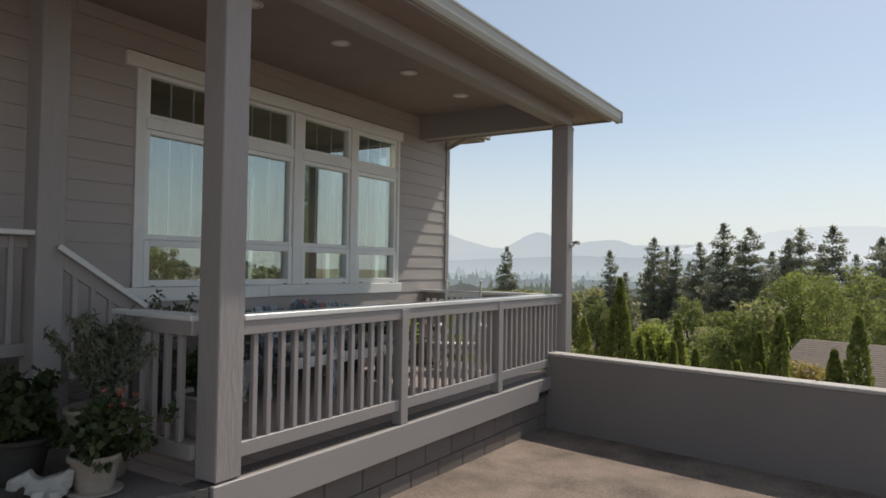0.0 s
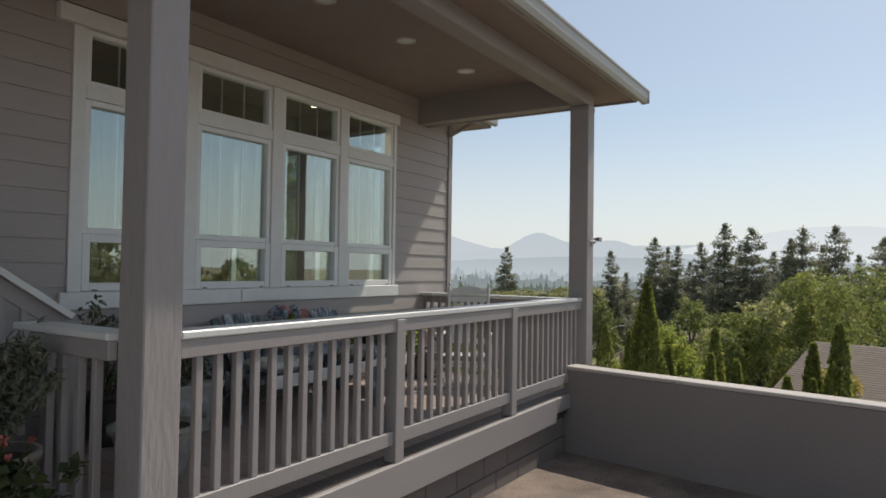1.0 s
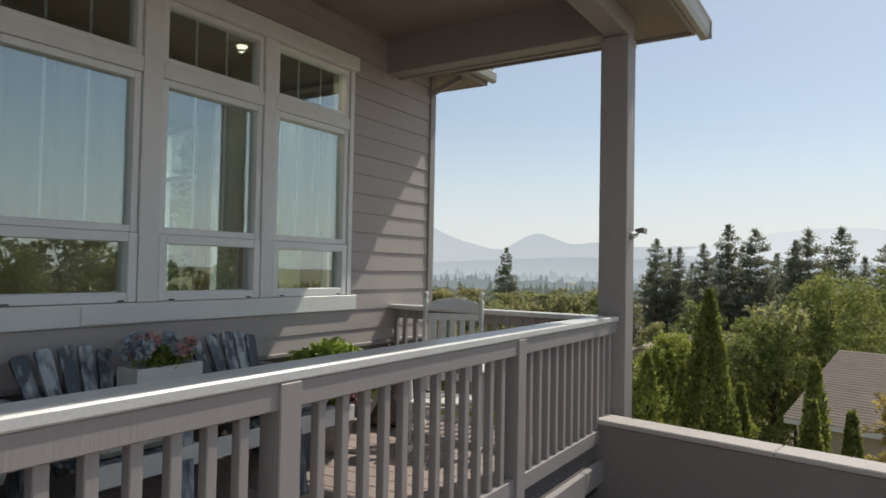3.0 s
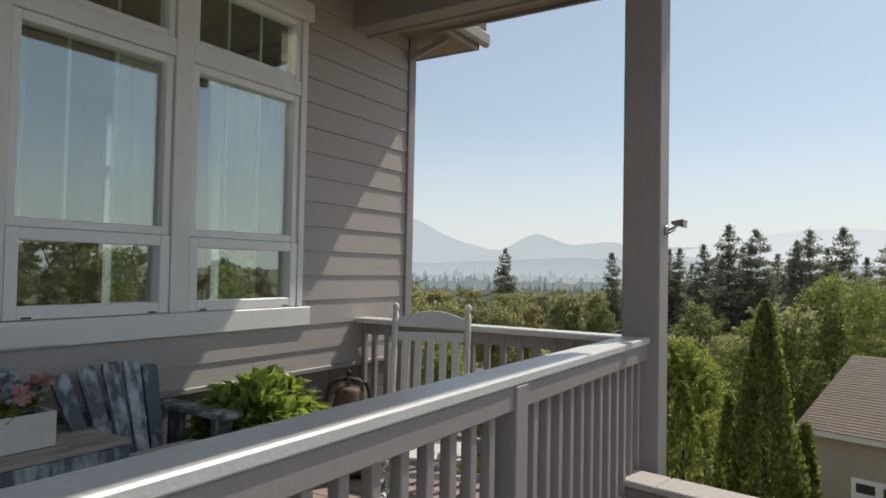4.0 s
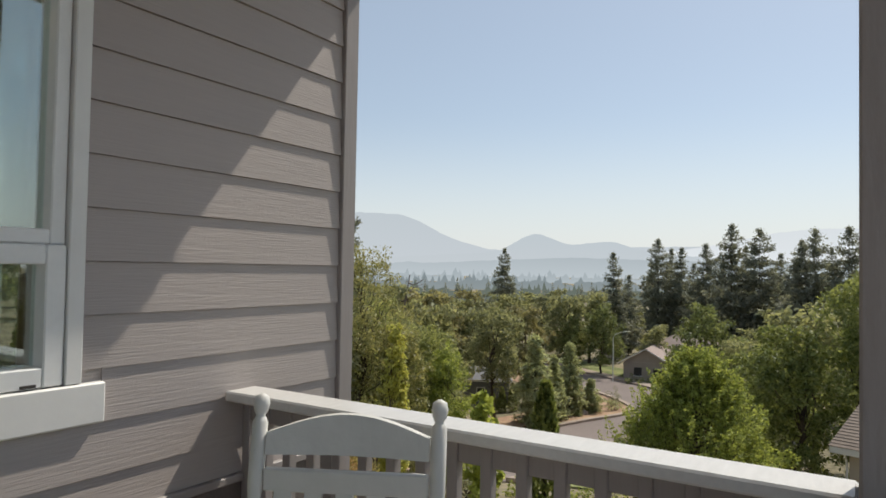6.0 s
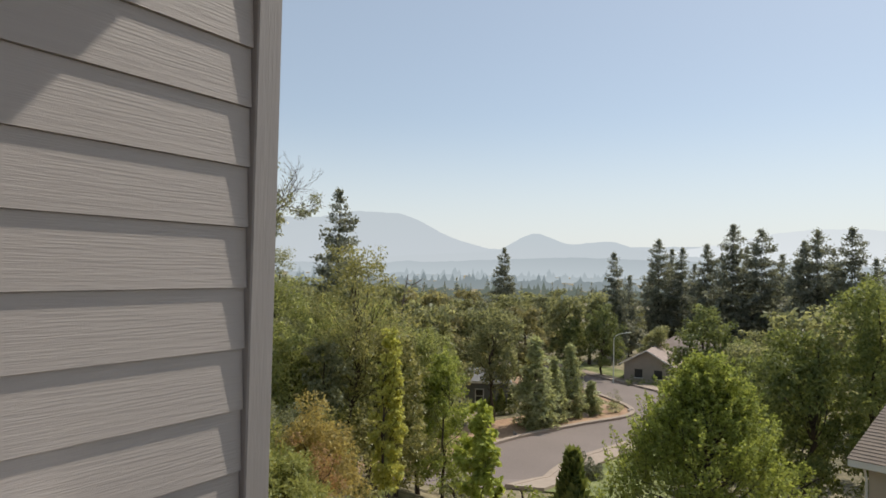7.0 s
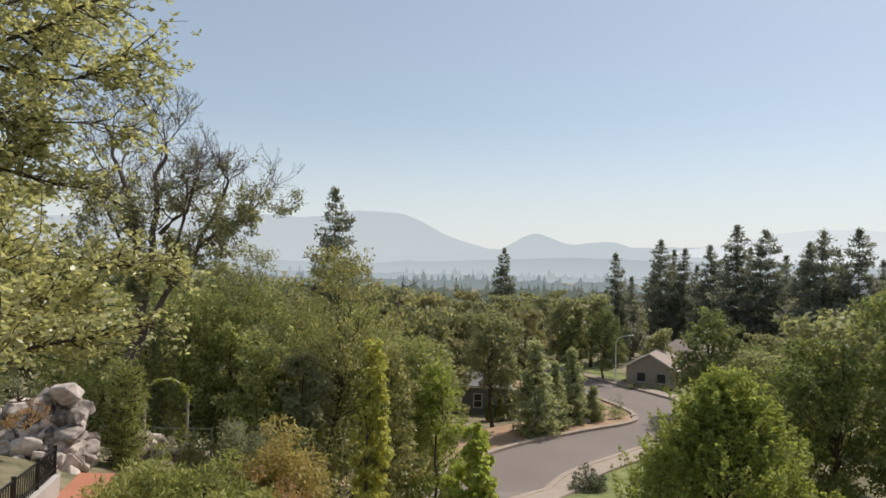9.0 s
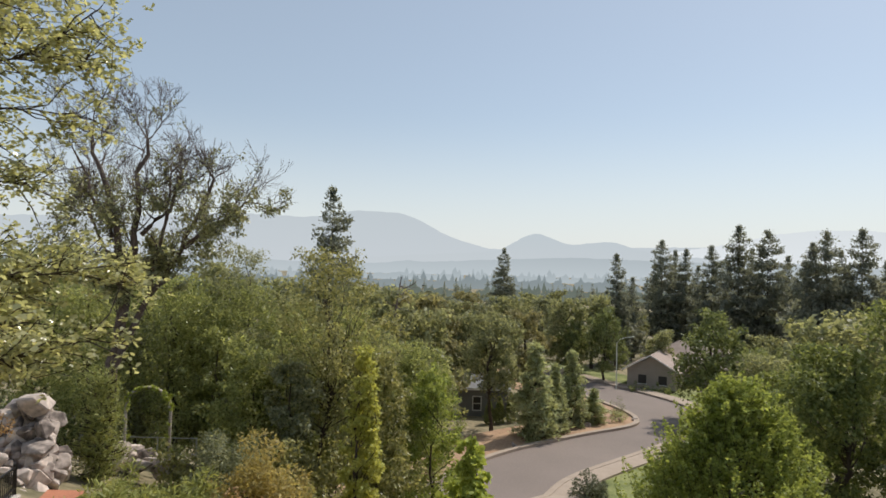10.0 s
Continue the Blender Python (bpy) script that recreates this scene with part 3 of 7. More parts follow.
def ridge(name, dist, pts, base, material, label):
    """A far range: its skyline from (bearing, height) pairs, roughened, with a slope towards the viewer."""
    rng = np.random.default_rng(len(name) + int(dist))
    b0, b1 = pts[0][0], pts[-1][0]
    bs = np.linspace(b0, b1, 220)
    hs = np.interp(bs, [p[0] for p in pts], [p[1] for p in pts])
    k = np.array([1, 2, 3, 2, 1]) / 9
    hs = np.convolve(np.pad(hs, 2, mode="edge"), k, mode="valid") + rng.normal(0, dist * 0.00035, len(hs))
    V, Fc = [], []
    for b, h in zip(bs, hs):
        for f, z in ((1.0, h), (0.97, h * 0.55 + base * 0.45), (0.93, base)):
            p = VO + VF * dist * f + VR * dist * b * f
            V.append((p.x, p.y, z))
    for i in range(len(bs) - 1):
        for j in range(2):
            Fc.append((i * 3 + j, i * 3 + j + 1, (i + 1) * 3 + j + 1, (i + 1) * 3 + j))
    ob = mesh_ob(name, V, Fc, material, smooth=True)
    tagged(ob, label, "mountain", kind="structure")


def sky_z(dist, y):
    """The height at which a skyline at that distance stands y thousandths above the eye's level."""
    return 1.5 + dist * y / 1000


def up(d, pairs):
    return [(b / 1000, sky_z(d, y)) for b, y in pairs]


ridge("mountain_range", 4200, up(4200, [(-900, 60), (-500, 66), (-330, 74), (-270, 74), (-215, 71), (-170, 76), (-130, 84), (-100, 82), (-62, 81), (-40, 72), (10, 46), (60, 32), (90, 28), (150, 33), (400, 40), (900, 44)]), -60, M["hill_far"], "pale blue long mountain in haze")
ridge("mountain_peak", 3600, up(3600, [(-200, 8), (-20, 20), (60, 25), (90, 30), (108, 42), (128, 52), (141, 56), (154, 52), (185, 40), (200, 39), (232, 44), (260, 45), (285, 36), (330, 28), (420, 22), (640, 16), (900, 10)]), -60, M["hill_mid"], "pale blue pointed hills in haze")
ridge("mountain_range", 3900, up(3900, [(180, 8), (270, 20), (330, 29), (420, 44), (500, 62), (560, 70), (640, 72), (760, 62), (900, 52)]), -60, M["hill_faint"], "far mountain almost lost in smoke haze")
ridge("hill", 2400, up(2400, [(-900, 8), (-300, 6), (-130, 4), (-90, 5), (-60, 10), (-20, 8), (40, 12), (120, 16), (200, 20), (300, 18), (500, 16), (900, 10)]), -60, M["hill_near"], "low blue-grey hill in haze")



def far_woods(dist, low, seed, label, air):
    """A wooded skyline far out on the valley floor, firs and round crowns, blue with haze."""
    rng = np.random.default_rng(seed)
    V, Fc = [], []
    base = height(dist, 0) - 6
    for i in range(520):
        b = rng.uniform(-0.85, 0.85)
        d = dist * rng.uniform(0.94, 1.06)
        p = VO + VF * d + VR * d * b
        top = 1.6 + d * (low + rng.normal(0, 1.6)) / 1000
        w = rng.uniform(5, 9) * dist / 700
        o = len(V)
        if rng.random() < 0.45:
            top += rng.uniform(0.5, 9) * dist / 760
            w *= rng.uniform(0.45, 0.75)
            prof = ((1.0, 0.0), (0.72, 0.40), (0.86, 0.44), (0.45, 0.66), (0.58, 0.70), (0.16, 0.90), (0.0, 1.0))
        else:
            prof = ((1.0, 0.0), (1.1, 0.6), (0.95, 0.82), (0.6, 0.94), (0.0, 1.0))
        n = 6
        for k, f in prof:
            for j in range(n):
                a = 2 * math.pi * j / n
                V.append((p.x + math.cos(a) * w * k * rng.uniform(0.65, 1.3), p.y + math.sin(a) * w * k, base + (top - base) * f))
        for r in range(len(prof) - 1):
            for j in range(n):
                Fc.append((o + r * n + j, o + r * n + (j + 1) % n, o + (r + 1) * n + (j + 1) % n, o + (r + 1) * n + j))
    tagged(mesh_ob("backdrop", V, Fc, air), label, "far woods", kind="structure")


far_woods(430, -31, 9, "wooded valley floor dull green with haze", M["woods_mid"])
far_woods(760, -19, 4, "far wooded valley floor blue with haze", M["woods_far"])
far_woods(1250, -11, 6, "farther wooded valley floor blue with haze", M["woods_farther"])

# ---- house: walls, openings, roof ----
DECK = 0.03
WX = -5.25
W_Y0, W_Y1, W_Z0, W_Z1 = 2.90, 6.44, 1.04, 2.86


def house_walls():
    bm = bmesh.new()
    t = 0.16
    for y0, y1, z0, z1 in ((-4.0, W_Y0, -3.4, 3.4), (W_Y1, 7.68, -3.4, 3.4), (W_Y0, W_Y1, -3.4, W_Z0), (W_Y0, W_Y1, W_Z1, 3.4)):
        box(WX - t, WX, y0, y1, z0, z1, 0, bm)
    w = part("wall_front", bm, M["siding"])
    tagged(w, "taupe lap-sided house wall under the porch roof", "wall", kind="structure")
    bm = bmesh.new()
    # end wall with four tall windows that light the room
    panes = ((-9.30, -8.55), (-8.36, -7.78), (-7.50, -6.80), (-6.50, -5.75))
    lo, hi = 0.55, 2.95
    cuts = [-10.0] + [v for p in panes for v in p] + [WX - t]
    for x0, x1 in zip(cuts[0::2], cuts[1::2]):
        box(x0, x1, 7.52, 7.68, -3.4, 3.4, 0, bm)
    for x0, x1 in panes:
        box(x0, x1, 7.52, 7.68, -3.4, lo, 0, bm)
        box(x0, x1, 7.52, 7.68, hi, 3.4, 0, bm)
    e = part("wall_end", bm, M["siding"])
    tagged(e, "taupe house end wall with tall windows", "wall", kind="structure")
    for x0, x1 in panes:
        wd = thing("window_5", (0, 0, 0), "white-framed tall window in the end wall", "window", kind="structure")
        bmf = bmesh.new()
        for q in (x0, x1 - 0.06):
            box(q, q + 0.06, 7.54, 7.64, lo, hi, 0.003, bmf)
        for z in (lo, hi - 0.06, 2.30):
            box(x0, x1, 7.545, 7.635, z, z + 0.06, 0.003, bmf)
        part("frame", bmf, M["vinyl"], wd)
        pn = part("pane", box(x0, x1, 7.585, 7.591, lo, hi, 0), M["glass"], wd)
        pn.visible_shadow = False
    bm = bmesh.new()
    box(-10.2, -10.0, -4, 7.68, -3.4, 3.4, 0, bm)
    box(-10, WX, -4.16, -4.0, -3.4, 3.4, 0, bm)
    b = part("wall_back", bm, M["room"])
    tagged(b, "plain inner and rear house walls", "wall", kind="structure")
    # room behind the big window
    bm = box(-9.98, WX - 0.16, 1.6, 1.7, 0.05, 3.1, 0)
    tagged(part("wall_inner", bm, M["room"]), "warm beige room wall", "wall", kind="structure")
    bm = box(-9.9, -9.7, 1.7, 7.52, 0.05, 3.1, 0)
    tagged(part("wall_room", bm, M["room"]), "warm beige room wall", "wall", kind="structure")
    tagged(part("floor", box(-9.98, WX - 0.16, 1.7, 7.52, -0.1, 0.05, 0), M["floor_in"]), "brown wooden room floor", "floor", kind="structure")
    tagged(part("ceiling", box(-9.98, WX - 0.16, 1.7, 7.52, 3.1, 3.2, 0), M["room"]), "plain beige room ceiling", "ceiling", kind="structure")
    lp = thing("room_light", (-6.11, 6.08, 3.1), "small lit recessed ceiling lamp in the room", "ceiling light")
    part("lens", lathe([(0.045, 0.0), (0.045, -0.01), (0.02, -0.015)], 16), glow("lamp_lens", (1.0, 0.85, 0.6), 2.5), lp)
    bulb_data = bpy.data.lights.new("room_lamp", "SPOT")
    bulb_data.energy, bulb_data.color, bulb_data.shadow_soft_size = 22, (1.0, 0.82, 0.58), 0.03
    bulb_data.spot_size = radians(150)
    bulb = new("room_lamp", bulb_data)
    bulb.location = (-6.11, 6.08, 3.07)
    return w


wall_front = house_walls()


def window_group():
    trim = thing("trim", (0, 0, 0), "white painted window surround with header and sill", "window trim", kind="structure")
    part("header", box(WX, WX + 0.058, 2.716, 6.515, 2.862, 2.978, 0.004), M["white"], trim)
    part("sill", box(WX, WX + 0.034, 2.78, 6.565, 0.922, 1.042, 0.005), M["white"], trim)
    part("sill_patch", box(WX + 0.030, WX + 0.046, 4.30, 5.02, 0.93, 1.03, 0.004), M["white"], trim, "short doubled white board on the sill")
    for y0, y1 in ((2.830, 2.923), (3.702, 3.833), (4.627, 4.755), (5.542, 5.650), (6.447, 6.495)):
        part("stile", box(WX - 0.02, WX + 0.028, y0, y1, 1.044, 2.86, 0.003), M["white"], trim)
    units = [(2.925, 3.70), (3.835, 4.625), (4.757, 5.54), (5.652, 6.445)]
    for i, (y0, y1) in enumerate(units):
        part("crossbar", box(WX - 0.02, WX + 0.025, y0, y1, 2.375, 2.468, 0.003), M["white"], trim)
        w = thing("window_%d" % (i + 1), (0, 0, 0), "white vinyl window with transom, tall pane and low vent sash", "window", kind="structure")
        for nm, z0, z1, fr in (("transom", 2.470, 2.858, 0.036), ("upper", 1.445, 2.373, 0.042), ("lower", 1.046, 1.443, 0.056)):
            xo = WX + (0.012 if nm == "lower" else 0.0)
            a, b = y0 + 0.002, y1 - 0.002
            bm = bmesh.new()
            box(xo - 0.07, xo + 0.012, a, a + fr, z0, z1, 0.004, bm)
            box(xo - 0.07, xo + 0.012, b - fr, b, z0, z1, 0.004, bm)
            box(xo - 0.07, xo + 0.010, a + fr, b - fr, z0, z0 + fr, 0.004, bm)
            box(xo - 0.07, xo + 0.010, a + fr, b - fr, z1 - fr, z1, 0.004, bm)
            fm = part("frame", bm, M["vinyl"], w)
            if nm == "lower":
                for q in (0.12, 0.88):
                    yy = a + (b - a) * q
                    part("weep_cover", box(xo + 0.011, xo + 0.016, yy - 0.02, yy + 0.02, z0 + 0.004, z0 + 0.012, 0), M["dark"], fm)
            pane = part("pane", box(WX - 0.036, WX - 0.030, a + fr - 0.004, b - fr + 0.004, z0 + fr - 0.004, z1 - fr + 0.004, 0), M["glass"], w, "clear reflecting pane")
            pane.visible_shadow = False
            if nm != "lower":
                for q in (1 / 3, 2 / 3):
                    yy = a + fr + (b - a - 2 * fr) * q
                    part("muntin", box(WX - 0.052, WX - 0.044, yy - 0.007, yy + 0.007, z0 + fr, z1 - fr, 0), M["vinyl"], w)


window_group()


def curtains():
    rng = random.Random(5)
    for y0, y1 in ((2.85, 3.75), (3.82, 4.98), (5.42, 5.85), (6.03, 6.62)):
        V, Fc = [], []
        n = 60
        top, bottom = 2.44, 1.43
        ph = rng.random() * 6
        for i in range(n + 1):
            t = i / n
            y = y0 + (y1 - y0) * t
            x = WX - 0.30 + 0.035 * math.sin(t * (y1 - y0) * 48 + ph) + 0.012 * math.sin(t * 31 + ph)
            V += [(x, y, top), (x + 0.01 * math.sin(t * 17), y, bottom)]
        for i in range(n):
            Fc.append((2 * i, 2 * i + 1, 2 * i + 3, 2 * i + 2))
        ob = mesh_ob("curtain", V, Fc, M["curtain"], smooth=True)
        md = ob.modifiers.new("cloth", "SOLIDIFY")
        md.thickness = 0.003
        tagged(ob, "white sheer curtain hanging behind the window", "curtain", "curtains behind the windows")
    rod = thing("curtain_rod", (0, 0, 0), "thin dark curtain rod above the windows", "rod")
    tubes("rod", [([Vector((WX - 0.30, 2.5, 2.45)), Vector((WX - 0.30, 6.7, 2.45))], [0.012, 0.012])], M["black_iron"], rod)
    for y in (2.6, 4.73, 6.5):
        part("bracket", box(WX - 0.30, WX - 0.165, y, y + 0.02, 2.445, 2.46, 0), M["black_iron"], rod)


curtains()


def siding():
    """Lap boards: each tilts out at its lower edge and carries its own end joints."""
    rng = random.Random(3)
    pitch, z0 = 0.160, 1.40
    data = {}

    def board(ya, yb, z, hgt):
        if yb - ya < 0.02 or hgt < 0.02:
            return
        key = (round(yb - ya, 3), round(hgt, 3))
        if key not in data:
            L = yb - ya
            V = [(0.016, 0, 0), (0.016, L, 0), (0.006, L, hgt), (0.006, 0, hgt), (0.002, 0, 0), (0.002, L, 0), (0.0015, L, hgt), (0.0015, 0, hgt)]
            Fc = [(0, 1, 2, 3), (4, 7, 6, 5), (0, 4, 5, 1), (1, 5, 6, 2), (2, 6, 7, 3), (3, 7, 4, 0)]
            me = bpy.data.meshes.new("plank")
            me.from_pydata(V, [], Fc)
            me.materials.append(M["siding"])
            data[key] = me
        ob = new("plank", data[key])
        ob.parent = wall_front
        ob.location = (WX, ya, z)

    for k in range(-9, 13):
        z = z0 + pitch * k
        za, zb = z, z + pitch - 0.002
        if za > 3.26 or za < 0.59:
            continue
        if za < 0.64:
            za = 0.643
        spans = [(-3.9, 7.612)]
        if zb > 0.925 and za < 2.98:
            spans = [(-3.9, 2.714 if za > 2.80 or za < 1.0 else 2.828), (6.567 if za < 1.0 else (6.517 if za > 2.80 else 6.497), 7.612)]
            if za < 0.922 - 0.03:
                board(2.716, 6.565, za, 0.920 - za)
        for a, b in spans:
            cut = a + (b - a) * rng.uniform(0.35, 0.65) if b - a > 3.7 else None
            if cut:
                board(a, cut - 0.002, za, zb - za)
                board(cut + 0.002, b, za, zb - za)
            else:
                board(a, b, za, zb - za)


siding()
cb = part("trim", box(WX, WX + 0.03, 7.614, 7.70, -3.0, 3.12, 0.004), M["taupe"])
tagged(cb, "taupe painted corner board of the house", "corner trim", kind="structure")
cb2 = part("trim", box(WX - 0.10, WX - 0.002, 7.682, 7.70, -3.0, 3.12, 0.004), M["taupe"])
tagged(cb2, "taupe painted corner board of the house", "corner trim", kind="structure")
wt = part("trim", box(WX, WX + 0.035, -3.9, 7.612, 0.612, 0.642, 0.004), M["taupe_y"])
tagged(wt, "taupe drip ledge across the foot of the siding", "ledge", kind="structure")


base_y = -3.88
me_base = None
while base_y < 7.55:
    if me_base is None:
        bb = box(0, 0.012, 0, 0.604, 0, 0.18, 0.004)
        me_base = bpy.data.meshes.new("block")
        bb.to_mesh(me_base)
        bb.free()
        me_base.materials.append(M["block"])
    for row in range(4):
        ob = new("block", me_base)
        ob.parent = wall_front
        ob.location = (WX + 0.001, min(base_y + (0.3 if row % 2 else 0), 7.0), -0.12 + row * 0.183)
    base_y += 0.61


def porch_roof():
    c = part("ceiling", box(WX + 0.0, -3.285, -4.0, 6.95, 3.27, 3.30, 0), M["ceiling"])
    tagged(c, "smooth brown-grey painted porch ceiling", "ceiling", kind="structure")
    r = thing("porch_roof", (0, 0, 0), "porch roof with painted beams, soffit and gutter", "roof", kind="structure")
    part("beam", box(-3.289, -3.119, -4.0, 7.105, 2.955, 3.29, 0.006), M["taupe_y"], r)
    part("beam", box(WX + 0.003, -3.29, 6.94, 7.10, 2.965, 3.29, 0.006), M["taupe"], r)
    part("beam_batten", box(WX + 0.003, -3.29, 7.102, 7.14, 2.952, 2.995, 0.004), M["taupe"], r)
    part("soffit", box(-3.117, -2.81, -4.0, 7.51, 3.085, 3.10, 0), M["ceiling"], r)
    part("soffit", box(WX + 0.30, -3.119, 7.142, 7.51, 3.085, 3.10, 0), M["ceiling"], r)
    part("fascia", box(-2.808, -2.785, -4.0, 7.51, 3.06, 3.135, 0.003), M["taupe_y"], r)
    part("fascia", box(WX + 0.30, -2.786, 7.512, 7.535, 3.06, 3.14, 0.003), M["taupe"], r)
    # gutter with a rolled lip, closed at its end
    prof = [(-2.833, 3.215), (-2.833, 3.085), (-2.81, 3.07), (-2.775, 3.075), (-2.757, 3.12), (-2.752, 3.185), (-2.742, 3.20), (-2.742, 3.215), (-2.756, 3.217), (-2.764, 3.19), (-2.77, 3.125), (-2.785, 3.09), (-2.81, 3.085), (-2.82, 3.10), (-2.82, 3.215)]
    V = [(x + 0.04, y, z) for y in (-4.0, 7.71) for x, z in prof]
    n = len(prof)
    Fc = [(i, (i + 1) % n, n + (i + 1) % n, n + i) for i in range(n)] + [tuple(range(n)), tuple(range(2 * n - 1, n - 1, -1))]
    g = mesh_ob("gutter", V, Fc, M["gutter"], r, "pale enamelled rain gutter")
    part("gutter_end", box(-2.793, -2.704, 7.706, 7.712, 3.075, 3.215, 0), M["gutter"], g)
    # sloping roof slab above
    V = [(-2.77, -4.2, 3.135), (-2.77, 7.55, 3.135), (-8.0, 7.55, 5.0), (-8.0, -4.2, 5.0)]
    V += [(x, y, z + 0.06) for x, y, z in V]
    Fc = [(3, 2, 1, 0), (4, 5, 6, 7), (0, 1, 5, 4), (1, 2, 6, 5), (2, 3, 7, 6), (3, 0, 4, 7)]
    mesh_ob("roof_deck", V, Fc, M["shingle"], r)
    for i, y in enumerate((1.03, 2.07, 3.09, 4.13, 5.185, 6.24)):
        lt = thing("ceiling_light", (-4.17, y, 3.27), "round recessed porch ceiling light, unlit", "ceiling light", "recessed porch lights")
        part("trim_ring", lathe([(0.092, 0.0), (0.092, -0.006), (0.075, -0.011), (0.062, -0.006), (0.062, 0.0)], 24), M["lamp"], lt, smooth=True)
        part("lens", lathe([(0.061, 0.0), (0.061, -0.004), (0.03, -0.008)], 20), M["vinyl"], lt, smooth=True)
    # house eave beyond the porch
    h = thing("house_eave", (0, 0, 0), "house eave with gutter, rake board and wooden strut", "eave", kind="structure")
    part("soffit", box(WX - 3, -4.895, 7.15, 8.065, 3.10, 3.115, 0), M["ceiling"], h)
    part("fascia", box(-4.893, -4.870, 7.20, 8.065, 3.085, 3.22, 0.003), M["taupe_y"], h)
    part("gutter", box(-4.868, -4.80, 7.24, 8.16, 3.12, 3.235, 0.018), M["gutter"], h, "pale enamelled rain gutter")
    part("rake_board", box(-9, -4.870, 8.067, 8.092, 3.09, 3.25, 0.004), M["taupe"], h)
    part("strut", bar((WX + 0.03, 7.60, 2.93), (-4.95, 7.72, 3.09), 0.045, 0.045), M["taupe"], h)
    V = [(-4.815, 7.585, 3.24), (-4.815, 8.10, 3.24), (-10.3, 8.10, 5.0), (-10.3, 7.585, 5.0)]
    V += [(x, y, z + 0.06) for x, y, z in V]
    mesh_ob("roof_deck", V, [(3, 2, 1, 0), (4, 5, 6, 7), (0, 1, 5, 4), (1, 2, 6, 5), (2, 3, 7, 6), (3, 0, 4, 7)], M["shingle"], h)
    V = [(-8.0, -4.2, 5.0), (-8.0, 8.23, 5.0), (-13, 8.23, 3.3), (-13, -4.2, 3.3)]
    V += [(x, y, z + 0.06) for x, y, z in V]
    mesh_ob("roof_deck", V, [(3, 2, 1, 0), (4, 5, 6, 7), (0, 1, 5, 4), (1, 2, 6, 5), (2, 3, 7, 6), (3, 0, 4, 7)], M["shingle"], h)


porch_roof()

# ---- deck, rim, foundation, patio, stucco wall ----


def deck_and_patio():
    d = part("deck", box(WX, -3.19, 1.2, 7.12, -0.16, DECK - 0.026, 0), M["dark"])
    tagged(d, "brown board porch deck with dark edge", "deck", kind="structure")
    y = 1.95
    me = None
    while y < 7.06:
        if me is None:
            b = box(-2.06, 0, 0, 0.136, 0, 0.025, 0.003)
            me = bpy.data.meshes.new("plank")
            b.to_mesh(me)
            b.free()
            me.materials.append(M["deck"])
        ob = new("plank", me)
        ob.parent = d
        ob.location = (-3.187, y, DECK - 0.025)
        y += 0.142
    # Thin dark strip added over the plank ends, so the edge draws darker.
    part("edge_strip", box(-3.325, -3.189, 1.95, 7.06, DECK + 0.0005, DECK + 0.004, 0), M["edge"], d, "dark brown strip added along the deck edge")
    V, Fc = [], []
    yy = 2.0
    while yy < 7.0:
        for dy in (0.02, 0.09):
            o = len(V)
            for a in range(6):
                V.append((-3.235 + 0.005 * math.cos(a * 1.047), yy + dy + 0.005 * math.sin(a * 1.047), DECK + 0.0055))
            Fc.append(tuple(range(o, o + 6)))
        yy += 0.142
    tagged(mesh_ob("screw_head", V, Fc, M["steel"], d, "bright screw heads along the deck edge"), kind="stuff")
    rim = part("rim_board", box(-3.187, -3.145, 2.02, 6.28, -0.185, DECK + 0.004, 0.005), M["taupe_y"])
    tagged(rim, "taupe painted rim board under the porch railing", "rim board", kind="structure")
    rim2 = part("rim_board", box(-3.187, -3.145, 6.29, 7.15, -0.10, DECK + 0.004, 0.005), M["taupe_y"])
    tagged(rim2, "taupe painted rim board under the porch railing", "rim board", kind="structure")
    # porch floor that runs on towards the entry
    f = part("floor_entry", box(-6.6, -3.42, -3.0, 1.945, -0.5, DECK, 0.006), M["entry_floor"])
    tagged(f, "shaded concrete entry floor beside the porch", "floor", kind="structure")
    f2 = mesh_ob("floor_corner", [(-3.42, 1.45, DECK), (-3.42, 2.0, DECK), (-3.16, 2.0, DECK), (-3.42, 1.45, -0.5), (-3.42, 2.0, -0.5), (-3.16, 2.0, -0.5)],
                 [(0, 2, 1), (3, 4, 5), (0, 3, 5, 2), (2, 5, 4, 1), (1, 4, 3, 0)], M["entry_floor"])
    tagged(f2, "shaded concrete floor corner by the post", "floor", kind="structure")
    # foundation of blocks below the rim
    base = part("foundation", box(-3.34, -3.235, 1.95, 7.10, -3.4, -0.02, 0), M["block"])
    tagged(base, "dark block foundation under the porch", "foundation", kind="structure")
    me = None
    for r in range(2):
        y = 1.97 + 0.2 * (r % 2)
        while y < 6.5:
            if me is None:
                b = box(0, 0.03, 0, 0.392, 0, 0.180, 0.006)
                me = bpy.data.meshes.new("block")
                b.to_mesh(me)
                b.free()
                me.materials.append(M["block"])
            ob = new("block", me)
            ob.parent = base
            ob.location = (-3.234, y, -0.56 + 0.188 * r)
            y += 0.402
    side = part("foundation", box(WX, -3.36, 6.98, 7.08, -3.4, -0.02, 0), M["block"])
    tagged(side, "dark block foundation under the porch", "foundation", kind="structure")
    # patio: one slab that falls gently towards the wall
    V = [(-3.40, -12, -0.30), (14, -12, -0.30), (14, 4.2, -0.50), (-0.2, 6.35, -0.545), (-3.40, 6.95, -0.545), (-3.40, 3.6, -0.462)]
    nv = len(V)
    V2 = V + [(x, y, -3.4) for x, y, z in V]
